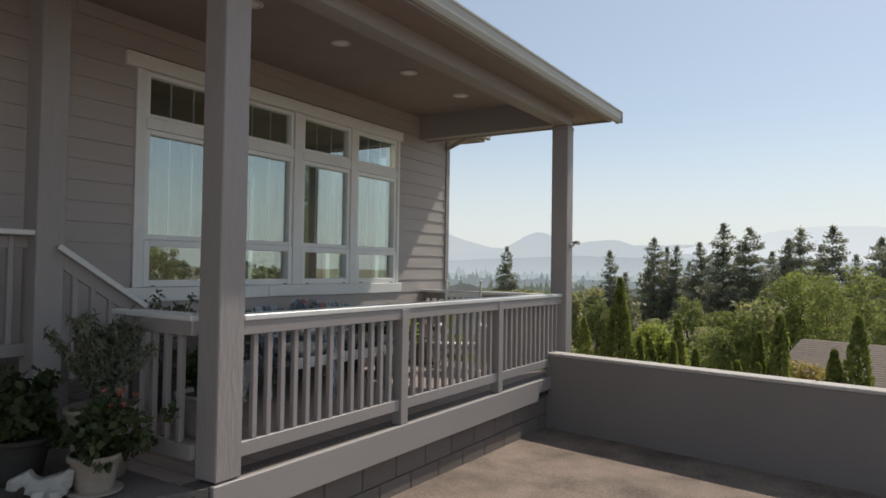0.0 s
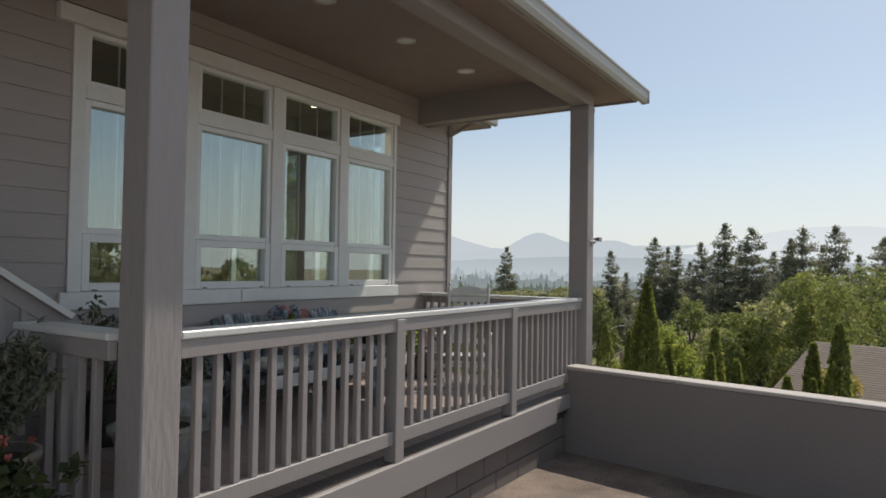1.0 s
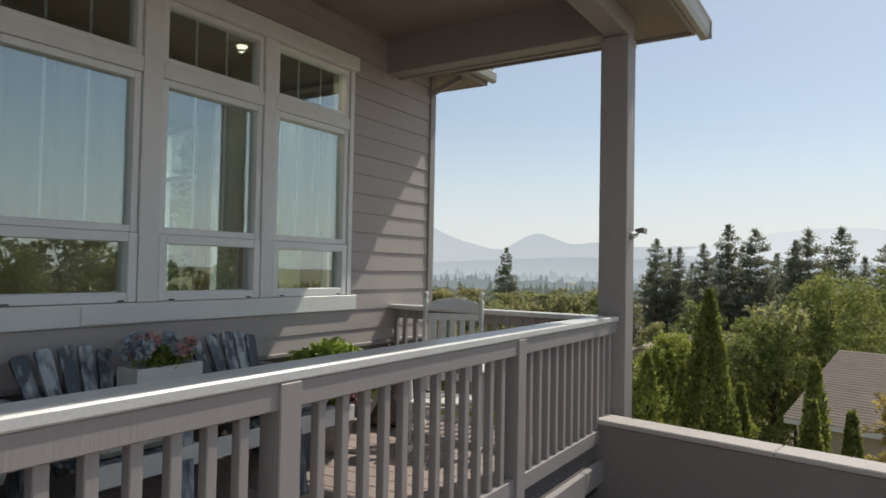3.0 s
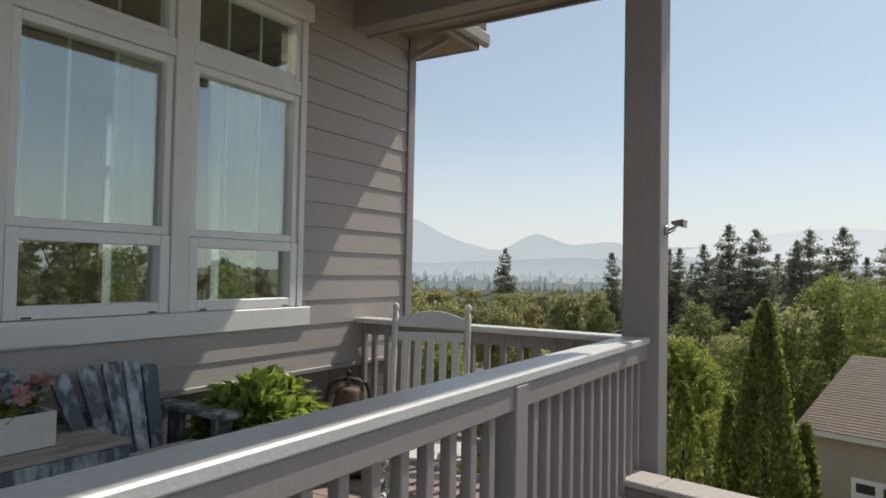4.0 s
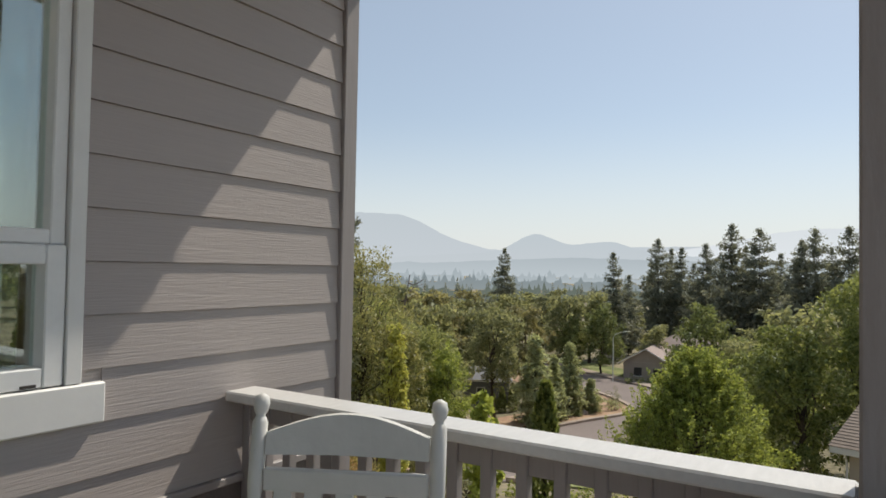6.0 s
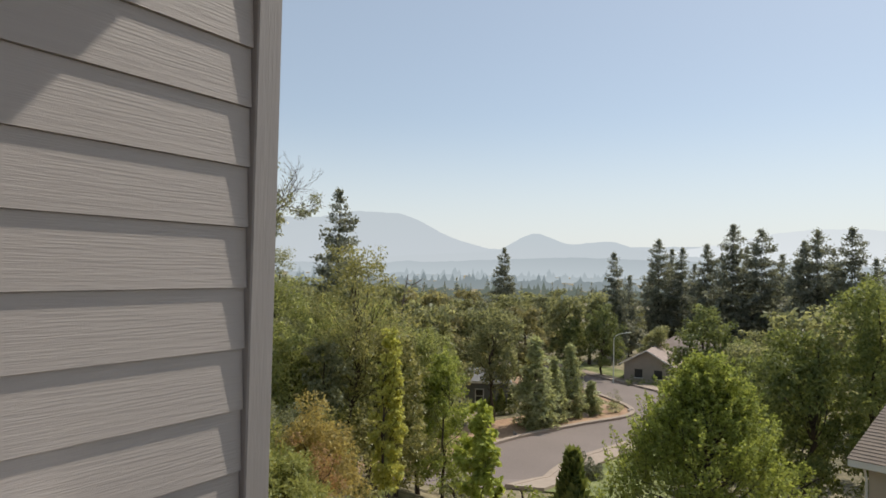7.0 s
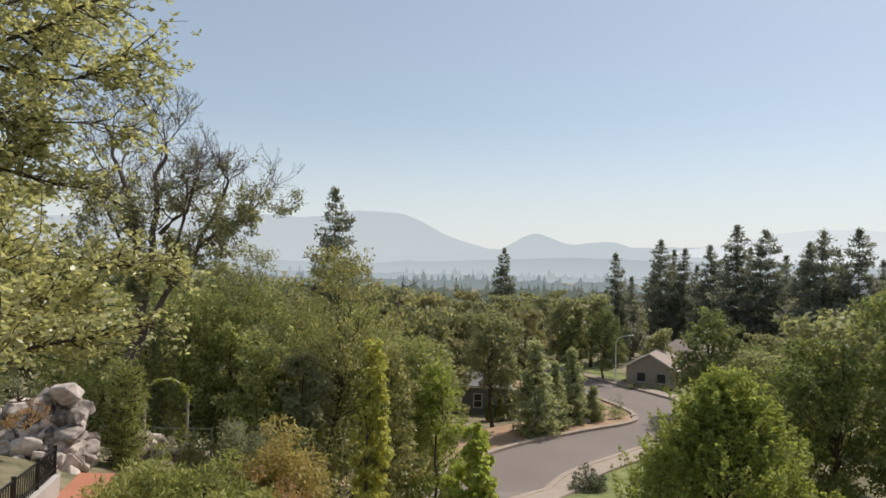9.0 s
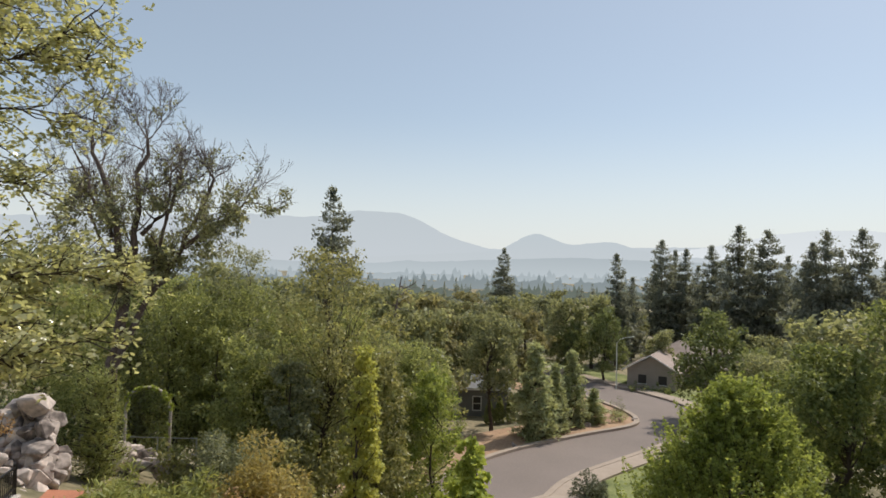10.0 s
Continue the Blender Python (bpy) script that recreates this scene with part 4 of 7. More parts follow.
    Fc = [(0, 1, 2, 3), (0, 3, 4, 5), (5, 4, 4 + nv, 5 + nv)] + [(i + nv, (i + 1) % nv + nv, (i + 1) % nv, i) for i in range(nv)]
    p = mesh_ob("patio", V2, Fc[:2] + Fc[3:], M["concrete"])
    tagged(p, "sunlit exposed-aggregate concrete patio", "patio", kind="structure")
    # stucco parapet, turned slightly from the house line
    st = thing("wall_parapet", (-3.225, 6.625, 0), "low taupe stucco parapet wall with pale cap", "wall", turn=-9.5, kind="structure")
    part("wall_body", box(0, 11, 0, 0.19, -3.4, 0.266, 0.006), M["stucco"], st)
    x = 0.0
    i = 0
    for ln in (0.19, 0.92, 1.6, 1.9, 1.9, 1.9, 2.5):
        part("cap", box(x - (0.008 if i == 0 else 0), x + ln - 0.004, -0.008, 0.20, 0.267, 0.300, 0.006), M["stucco_cap"], st, "pale worn cap stone")
        x += ln
        i += 1


deck_and_patio()

# ---- posts and railings ----


def porch_post(x, y, z0, z1, label, left=0.09):
    p = thing("porch_post", (x, y, z0), label, "post", "porch posts")
    part("shaft", box(-left, 0.09, -0.09, 0.09, 0, z1 - z0, 0.006), M["post"], p)
    part("base_shim", box(-0.07, 0.07, -0.07, 0.07, -0.012, -0.001, 0), M["dark"], p)
    part("collar", box(-left - 0.004, 0.094, -0.094, 0.094, z1 - z0 - 0.05, z1 - z0 - 0.004, 0.004), M["post"], p)
    return p


porch_post(-3.252, 2.135, DECK + 0.013, 2.953, "square taupe rough-sawn porch post at the railing's end")
porch_post(-3.208, 7.045, DECK + 0.018, 2.953, "square taupe porch post at the railing corner", 0.11)
porch_post(-4.72, 1.88, 0.463, 3.27, "square taupe porch post on the entry landing")

BAL = {}


def baluster_mesh(h, w=0.036):
    key = (round(h, 3), w)
    if key not in BAL:
        b = box(-w / 2, w / 2, -w / 2, w / 2, 0, h, 0.003)
        me = bpy.data.meshes.new("baluster")
        b.to_mesh(me)
        b.free()
        me.materials.append(M["taupe"])
        BAL[key] = me
    return BAL[key]


def rail(p0, p1, label, posts=(), spacing=0.112, cap_over=(0, 0), name="porch_railing", zb=DECK, cap_w=0.142, top=0.93, ends=False):
    """A level railing from p0 to p1 (x, y): cap, sub-rail, bottom rail, balusters, posts at given distances."""
    p0, p1 = Vector((*p0, 0)), Vector((*p1, 0))
    L = (p1 - p0).length
    a = math.degrees(math.atan2(p1.y - p0.y, p1.x - p0.x))
    r = thing(name, (p0.x, p0.y, zb), label, "railing", "porch railings", turn=a)
    part("cap", box(-cap_over[0], L + cap_over[1], -cap_w / 2, cap_w / 2, top - 0.036, top, 0.006), M["cap"], r, "pale painted cap board")
    part("sub_rail", box(0, L, -0.062, -0.022, top - 0.118, top - 0.037, 0.004), M["taupe"], r)
    stops = [0] + list(posts) + [L]
    for i, (u, v) in enumerate(zip(stops, stops[1:])):
        u2, v2 = u + (0.046 if i else 0), v - (0.046 if i < len(stops) - 2 else 0)
        part("bottom_rail", box(u2, v2, -0.055, -0.012, 0.115, 0.200, 0.004), M["taupe"], r)
        n = max(1, round((v2 - u2) / spacing))
        for k in range(0 if ends else 1, n + 1 if ends else n):
            ob = new("baluster", baluster_mesh(top - 0.037 - 0.2))
            ob.parent = r
            ob.location = (u2 + (v2 - u2) * k / n + (0.02 if k == 0 else -0.02 if k == n else 0), -0.03, 0.2)
    for u in posts:
        part("rail_post", box(u - 0.045, u + 0.045, -0.072, 0.018, 0.005, top - 0.037, 0.004), M["taupe"], r)
    return r


rail((-3.234, 2.226), (-3.234, 6.953), "taupe porch railing with square balusters and pale cap", posts=(1.584, 3.184), cap_over=(0, 0))
rail((-3.320, 7.085), (-5.231, 7.085), "taupe porch side railing with sunlit pale cap", spacing=0.112, top=0.916, ends=True)
rail((-3.99, 2.07), (-3.345, 2.07), "taupe porch railing with square balusters beside the entry", spacing=0.118, cap_over=(0.14, 0))


def entry():
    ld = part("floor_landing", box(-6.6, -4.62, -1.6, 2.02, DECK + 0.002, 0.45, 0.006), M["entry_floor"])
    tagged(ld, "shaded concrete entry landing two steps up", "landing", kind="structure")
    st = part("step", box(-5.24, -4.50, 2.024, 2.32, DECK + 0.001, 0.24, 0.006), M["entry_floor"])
    tagged(st, "shaded concrete entry step", "step", kind="structure")
    r = thing("stair_railing", (-4.66, 1.93, 0.42), "sloping taupe stair railing with pale cap by the entry", "railing")
    a, b = Vector((0, 0.0, 0.93)), Vector((0.12, 0.56, 0.52))
    part("cap", bar(a, b, 0.14, 0.036), M["cap"], r, "pale painted cap board")
    part("sub_rail", bar(a - Vector((0, 0, 0.075)), b - Vector((0, 0, 0.075)), 0.04, 0.085), M["taupe"], r)
    for k in range(1, 5):
        q = a + (b - a) * (k / 5)
        part("baluster", box(q.x - 0.018, q.x + 0.018, q.y - 0.018, q.y + 0.018, q.z - 0.80, q.z - 0.10, 0.003), M["taupe"], r)
    part("newel", box(b.x - 0.045, b.x + 0.045, b.y - 0.045, b.y + 0.045, -0.42, b.z - 0.03, 0.004), M["taupe"], r)
    rail((-4.72, 1.80), (-4.72, -1.4), "taupe landing railing with pale cap by the entry", zb=0.52, name="landing_railing")


entry()


def flood_light():
    f = thing("security_light", (-3.119, 7.06, 1.528), "small grey security light on an arm on the porch post", "security light")
    part("base_plate", lathe([(0.028, 0), (0.028, 0.012), (0.02, 0.018)], 16, matrix=pose(0.001, 0, 0, 0, 90, 0)), M["steel"], f, smooth=True)
    tubes("arm", [([Vector((0.01, 0, 0)), Vector((0.045, -0.005, 0.012)), Vector((0.062, -0.01, 0.032))], [0.007, 0.007, 0.007])], M["grey_metal"], f)
    tubes("arm", [([Vector((0.012, 0, -0.02)), Vector((0.05, -0.004, 0.0)), Vector((0.07, -0.01, 0.026))], [0.004, 0.004, 0.004])], M["grey_metal"], f)
    # two flat flared shades side by side
    for dy in (-0.022, 0.022):
        bm = bmesh.new()
        V = [(0.040, dy - 0.010, 0.030), (0.040, dy + 0.010, 0.030), (0.040, dy + 0.010, 0.046), (0.040, dy - 0.010, 0.046),
             (0.104, dy - 0.019, 0.012), (0.104, dy + 0.019, 0.012), (0.098, dy + 0.019, 0.056), (0.098, dy - 0.019, 0.056)]
        vs = [bm.verts.new(v) for v in V]
        for f4 in ((0, 1, 2, 3), (4, 7, 6, 5), (0, 4, 5, 1), (1, 5, 6, 2), (2, 6, 7, 3), (3, 7, 4, 0)):
            bm.faces.new([vs[k] for k in f4])
        h = part("head", bm, M["grey_metal"], f)
        part("lens", bar((0.1035, dy, 0.034), (0.1065, dy, 0.0335), 0.030, 0.036, 0.0), M["lamp"], h, "pale lens")


flood_light()

# ---- trees of the valley ----
def place(ob, s, l, dz=0.0, turn=0.0, k=1.0):
    x, y, z = spot(s, l, dz)
    ob.matrix_basis = pose(x, y, z, 0, 0, turn) @ Matrix.Diagonal((k, k, k, 1))
    return ob


def again(ob, s, l, dz=0.0, turn=0.0, k=1.0, kz=1.0):
    x, y, z = spot(s, l, dz)
    c = copy_thing(ob, pose(x, y, z, 0, 0, turn))
    c.scale = (k, k, k * kz)
    return c


def rise(s, l, top):
    """How tall a tree stands at (s, l) whose tip is top thousandths above the eye's level."""
    return 1.73 + s * top / 1000 - height(s, l)


# tall conifers: a few kinds, each repeated at its own size and turn
PINES = [conifer("pine_tree", 11, 24, 10.6, M["needle"], M["bark"], 0.12, 0.9, 0.76, 46, "tall dark ponderosa pine with open crown", 0.45, trunk_r=0.2, each=2, pad=0.46, wide=0.44, spire=True, droop=0.04),
         conifer("pine_tree", 12, 24, 9.2, M["needle"], M["bark"], 0.08, 0.9, 0.73, 50, "tall dark narrow fir above the woods", 0.38, trunk_r=0.2, each=2, pad=0.42, wide=0.44, spire=True, droop=0.08),
         conifer("pine_tree", 13, 24, 12.4, M["needle"], M["bark"], 0.10, 0.9, 0.78, 46, "tall dark ponderosa pine with bushy crown", 0.40, trunk_r=0.2, each=2, pad=0.50, wide=0.44, spire=True, droop=0.02),
         conifer("pine_tree", 14, 24, 9.6, M["needle"], M["bark"], 0.06, 0.9, 0.73, 50, "dark pointed fir above the woods", 0.3, trunk_r=0.2, each=2, pad=0.42, wide=0.44, spire=True, droop=0.08)]
FAR_PINES = [conifer("fir_tree", 15, 24, 8.5, M["hazed_needle"], M["bark"], 0.06, 0.8, 1.5, 14, "far fir on the valley floor, pale with painted haze", 0.30, trunk_r=0.18, each=1, pad=0.5, spire=True),
             conifer("fir_tree", 16, 24, 10.5, M["hazed_needle"], M["bark"], 0.10, 0.8, 1.6, 13, "far bushy fir on the valley floor, pale with painted haze", 0.35, trunk_r=0.18, each=1, pad=0.5, spire=True)]
# distance, bearing and skyline (thousandths), kind
WHERE = [(190, 92, 31, 3), (118, 262, 26, 1), (125, 286, -8, 3), (150, 330, 48, 0), (156, 350, 34, 1), (148, 366, 36, 1), (140, 405, 42, 0), (128, 445, 73, 0),
         (125, 489, 67, 2), (150, 466, 40, 1), (112, 556, 50, 0), (110, 577, 68, 2), (108, 631, 72, 0), (111, 668, 26, 1), (87, -167, 115, 1),
         (150, 520, 30, 3), (140, 600, 40, 1), (130, 700, 50, 2), (135, 760, 60, 0), (105, 715, 55, 1), (165, 385, 12, 3), (160, 430, 20, 1), (170, 320, 10, 3), (145, 545, 24, 3)]
used = set()
for i, (d, b, y, kd) in enumerate(WHERE):
    l = d * b / 1000
    k = rise(d, l, y) / 24
    turn = (i * 137) % 360
    if kd not in used:
        used.add(kd)
        place(PINES[kd], d, l, 0, turn, k)
    else:
        again(PINES[kd], d, l, 0, turn, k)
# firs far out on the valley floor
rngf = np.random.default_rng(8)
for i in range(44):
    d = rngf.uniform(280, 620)
    l = d * (rngf.uniform(-0.2, 0.32) if i % 3 else rngf.uniform(-0.7, 0.7))
    if i < 2:
        place(FAR_PINES[i], d, l, 0, 30, 0.5)
    else:
        again(FAR_PINES[i % 2], d, l, 0, rngf.uniform(0, 360), rngf.uniform(0.34, 0.60))

# broad-leaved kinds for the middle distance
OAKS = [broadleaf("oak_tree", 21, 10, 9, 1.0, M["dull_oak"], M["bark"], 0.35, leaves=5200, lobes=80, trunk_r=0.22, wide=0.7, label="rounded green oak in the valley woods"),
        broadleaf("oak_tree", 22, 10, 9, 1.0, M["mid_gold"], M["bark"], 0.35, leaves=5200, lobes=80, trunk_r=0.22, wide=0.7, label="green oak turning gold in the valley woods"),
        broadleaf("shade_tree", 23, 10, 8, 1.3, M["deepgreen"], M["bark"], 0.28, leaves=7500, lobes=120, trunk_r=0.2, wide=0.7, taper=0.1, label="dense round dark green shade tree"),
        broadleaf("oak_tree", 24, 10, 7.5, 1.0, M["grey_leaf"], M["bark"], 0.30, leaves=5200, lobes=70, trunk_r=0.2, wide=0.7, label="grey-green oak in the valley woods")]
FAR_OAKS = [broadleaf("woodland_tree", 25, 10, 11, 0.8, M["hazed_leaf"], M["bark"], 0.68, leaves=1500, lobes=56, trunk_r=0.2, wide=0.8, limbs=4, label="dull green tree in the far woods"),
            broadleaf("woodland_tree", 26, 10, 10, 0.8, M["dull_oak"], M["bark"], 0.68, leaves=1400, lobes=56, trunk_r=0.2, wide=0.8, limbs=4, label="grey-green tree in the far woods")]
# distance, bearing, top (thousandths), kind, width against height
MID = [(78, 4, -60, 1, 1.0), (86, 125, -60, 1, 1.0), (104, 190, -40, 0, 1.0), (112, 226, -34, 0, 1.1), (99, 246, -53, 2, 0.9), (102, 196, -74, 2, 0.9),
       (73, 410, -52, 2, 1.0), (80, 40, -66, 0, 1.0), (70, -40, -40, 1, 1.0), (80, -90, -30, 0, 1.0), (95, 60, -52, 3, 1.1), (110, 20, -48, 0, 1.1),
       (100, 330, -85, 0, 1.0), (90, 480, -90, 0, 1.1), (100, 520, -95, 1, 1.0), (75, 560, -70, 2, 1.0), (84, 620, -60, 0, 1.1), (60, 520, -100, 0, 1.0), (64, 640, -50, 0, 1.1),
       (52, 480, -110, 2, 0.8), (48, 600, -60, 0, 1.1), (120, 150, -42, 3, 1.2), (130, 290, -60, 0, 1.1), (128, 100, -40, 0, 1.2), (140, 40, -35, 1, 1.2), (60, -110, -30, 0, 1.0),
       (60, -30, -62, 0, 0.9), (90, -150, -30, 1, 1.0), (100, -230, -20, 0, 1.1), (80, -320, 0, 0, 1.1), (110, -60, -40, 0, 1.2),
       (70, -480, 10, 0, 1.1), (60, -600, 20, 2, 1.1), (90, -700, 30, 0, 1.2), (52, -780, 40, 1, 1.1), (75, -900, 40, 0, 1.3), (45, -420, -20, 2, 1.0)]
used = set()
for i, (d, b, y, kd, wd) in enumerate(MID):
    l = d * b / 1000
    k = rise(d, l, y) / 10
    if kd not in used:
        used.add(kd)
        place(OAKS[kd], d, l, 0, i * 77 % 360, k)
        OAKS[kd].scale = (k * wd, k * wd, k)
    else:
        o = again(OAKS[kd], d, l, 0, i * 77 % 360, k)
        o.scale = (k * wd, k * wd, k)
for i in range(72):
    d = rngf.uniform(115, 300)
    l = d * (rngf.uniform(-0.95, -0.35) if i % 4 == 0 else rngf.uniform(-0.4, 0.75))
    k = rngf.uniform(0.75, 1.15)
    if i < 2:
        o = place(FAR_OAKS[i], d, l, 0, 40)
    else:
        o = again(FAR_OAKS[i % 2], d, l, 0, rngf.uniform(0, 360), k)
    o.scale = (k * 1.2, k * 1.2, k * 0.95)

# woods on the uphill side of the porch, which the windows mirror
for i, (s_, l_, k_) in enumerate(((-14, 34, 0.56), (-19, 38, 0.6), (-9, 33, 0.5), (-26, 31, 0.55), (-4, 36, 0.6), (-30, 40, 0.65), (2, 35, 0.6))):
    again(OAKS[i % 4], s_, l_, 0, i * 61, k_)
for i in range(26):
    a = radians(12 + 60 * (i * 0.618 % 1))
    d = rngf.uniform(52, 95)
    p = Vector((-5 + d * math.cos(a), 6 + d * math.sin(a), 0)) - VO
    again(FAR_OAKS[i % 2], p.dot(VF), p.dot(VR), 0, i * 47, rngf.uniform(0.66, 0.88))

# nearer trees on the slope, each of its own make


def slope_tree(name, seed, s, b, top, width, leaf, label, **kw):
    l = s * b / 1000
    h = rise(s, l, top)
    t = broadleaf(name, seed, h, width, kw.pop("trunk_h", h * 0.18), leaf, kw.pop("bark", M["bark"]), label=label, **kw)
    return place(t, s, l)


slope_tree("slender_tree", 32, 21, -168, 26, 4.0, M["oak_gold"], "tall slender tree with thin golden-green crown", leafsize=0.10, leaves=9500, lobes=170, trunk_r=0.085, limbs=34, trunk_h=2.6, taper=0.0)
slope_tree("oak_tree", 33, 26, -390, -20, 6.4, M["oak"], "green oak in the thicket on the slope", leafsize=0.098, leaves=21000, lobes=190, limbs=12, trunk_h=0.6, trunk_r=0.1)
slope_tree("oak_tree", 34, 27, -300, -22, 6.2, M["oak"], "green oak in the thicket on the slope", leafsize=0.098, leaves=21000, lobes=190, limbs=12, trunk_h=0.6, trunk_r=0.1)
slope_tree("oak_tree", 35, 26, -225, -56, 5.4, M["oak"], "dark green oak in the thicket on the slope", leafsize=0.098, leaves=21000, lobes=190, limbs=12, trunk_h=0.6, trunk_r=0.1)
slope_tree("oak_tree", 36, 24, -130, -60, 4.8, M["oak"], "green oak in the thicket on the slope", leafsize=0.095, leaves=21000, lobes=190, limbs=12, trunk_h=0.6, trunk_r=0.1)
slope_tree("oak_tree", 37, 25, -48, -108, 3.8, M["oak"], "bright green rounded tree on the slope", leafsize=0.095, leaves=21000, lobes=190, limbs=12, trunk_h=0.6, trunk_r=0.1)
INFILL = ((27, -345, -48, 4.6, "oak"), (25, -265, -98, 4.0, "dull_oak"), (23, -200, -92, 3.8, "oak"), (22, -90, -120, 3.4, "oak_gold"), (24, -15, -140, 3.6, "maple"), (25, -322, -90, 3.6, "oak"), (21, -282, -108, 3.4, "oak"), (20, -216, -135, 2.8, "grey_leaf"), (22, -238, -140, 3.2, "oak"), (26, -445, -70, 3.8, "grey_leaf"), (28, -80, -96, 4.4, "dull_oak"), (30, -10, -112, 4.2, "oak"))
for i, (s_, b_, top_, w_, leaf_) in enumerate(INFILL):
    slope_tree("young_oak", 300 + i, s_, b_, top_, w_, M[leaf_], "young leafy oak filling the thicket on the slope", leafsize=0.115, leaves=9000, lobes=130, limbs=6, trunk_h=0.3, trunk_r=0.07)
slope_tree("oak_tree", 38, 33, -450, -10, 8, M["deepgreen"], "dark green oak behind the thicket", leafsize=0.19, leaves=9500, lobes=130, limbs=6, trunk_h=0.8, trunk_r=0.1)
slope_tree("oak_tree", 39, 34, -200, -38, 7, M["dull_oak"], "green oak behind the thicket", leafsize=0.19, leaves=9500, lobes=130, limbs=6, trunk_h=0.8, trunk_r=0.1)
slope_tree("oak_tree", 40, 36, -90, -62, 6.5, M["oak_gold"], "golden-green oak behind the thicket", leafsize=0.19, leaves=9500, lobes=130, limbs=6, trunk_h=0.8, trunk_r=0.1)
slope_tree("oak_tree", 41, 25.5, -530, -40, 5.5, M["oak"], "dark leafy tree in the shade of the slope", leafsize=0.10, leaves=20000, lobes=150, limbs=8, trunk_h=0.5)
slope_tree("shrubby_tree", 42, 28, -300, 38, 4.0, M["grey_leaf"], "thin grey-green tree with bare twigs", leafsize=0.09, leaves=11000, lobes=120, limbs=16, trunk_r=0.07, trunk_h=1.0)
slope_tree("shade_tree", 52, 27, 580, -98, 6.5, M["slope_green"], "leafy green tree beside the neighbour's house", leafsize=0.18, leaves=15000, lobes=120)
slope_tree("oak_tree", 53, 26, 730, -14, 6.8, M["slope_green"], "tall leafy oak beside the neighbour's house", leafsize=0.18, leaves=15000, lobes=120)
slope_tree("oak_tree", 54, 32, 530, -118, 6, M["slope_green"], "dark green tree behind the leafy one", leafsize=0.19, leaves=9500, lobes=90)
slope_tree("oak_tree", 55, 40, 490, -118, 7, M["dull_oak"], "rounded green tree lower on the slope", leafsize=0.18, leaves=13000, lobes=90)
slope_tree("oak_tree", 56, 30, 760, 0, 8, M["slope_green"], "tall leafy oak beside the neighbour's house", leafsize=0.2, leaves=11000, lobes=90)
slope_tree("oak_tree", 57, 34, 880, 10, 9, M["slope_green"], "tall leafy oak behind the neighbour's house", leafsize=0.22, leaves=11000, lobes=90)
slope_tree("ornamental_tree", 58, 2.76, 2305, -797, 1.6, M["autumn"], "small tree turning yellow and rust", leafsize=0.085, leaves=7000, lobes=170, limbs=5, trunk_h=0.2, trunk_r=0.06)
slope_tree("columnar_tree", 43, 18, -110, -108, 1.5, M["lime"], "narrow yellow-green columnar tree", leafsize=0.115, leaves=8500, lobes=300, trunk_r=0.06, trunk_h=0.3, conic=0.45, taper=0.2, limbs=10)
slope_tree("sapling", 44, 15.5, 48, -250, 2.0, M["spring"], "young tree with broad bright yellow-green leaves", leafsize=0.17, leaves=3400, lobes=120, wide=0.75, trunk_r=0.03, trunk_h=0.4, conic=0.55, limbs=10)


def shoot_tree(s0, b0, top):
    """A dense cone of leafy upright shoots that stand up beyond the crown's skin."""
    rng = np.random.default_rng(51)
    l0 = s0 * b0 / 1000
    H = rise(s0, l0, top)
    root = thing("shade_tree", spot(s0, l0), "big bright green tree with a conical crown of upright shoots", "tree")
    wood = [(branch_path(rng, (0, 0, -0.3), (0, 0, H * 0.93), 0.012, 8), [0.17 * (1 - 0.9 * k / 8) for k in range(9)])]
    C, D = [], []
    n = 1050
    for i in range(n):
        t = rng.uniform(0.10, 1.0) ** 0.8
        a = i * 2.39996
        prof = float(np.interp(t, [0, 0.12, 0.35, 0.6, 0.8, 0.93, 1.0], [0.65, 1.0, 0.94, 0.65, 0.37, 0.16, 0.03]))
        lump = 1 + 0.13 * math.sin(a * 3 + t * 9) + 0.10 * math.sin(a * 7 - t * 17)
        r = 3.0 * prof * lump * rng.uniform(0.25, 1.0) ** 0.5
        q = np.array([math.cos(a) * r, math.sin(a) * r, H * (0.12 + 0.84 * t) - 0.25 * r * rng.uniform(0.2, 1)])
        ln = rng.uniform(0.55, 1.25)
        e = np.array([math.cos(a) * 0.42, math.sin(a) * 0.42, 1.0]) + rng.normal(0, 0.16, 3)
        e /= np.linalg.norm(e)
        if i % 9 == 0:
            wood.append((branch_path(rng, (0, 0, max(0.8, q[2] - r * 0.9)), q, 0.05, 4), [0.04, 0.034, 0.026, 0.018, 0.010]))
        wood.append(([Vector(q), Vector(q + e * ln)], [0.008, 0.003]))
        m = int(56 * ln)
        f = rng.random((m, 1))
        ring = rng.uniform(0, 2 * math.pi, m)
        wide = 0.20 * (1.05 - f[:, 0]) + 0.03
        C.append(q + e * ln * f + np.stack([np.cos(ring) * wide, np.sin(ring) * wide, np.zeros(m)], 1))
        D.append(np.stack([np.cos(ring), np.sin(ring), np.full(m, 0.45)], 1))
    tubes("trunk", wood, M["bark"], root, 4)
    crown = new("crown", quads_mesh("crown", leaves_at(rng, np.concatenate(C), np.concatenate(D), 0.11, 0.60, 0.1, 0.9, 0.5), M["maple"]))
    crown.parent = root


shoot_tree(18.9, 440, -188)


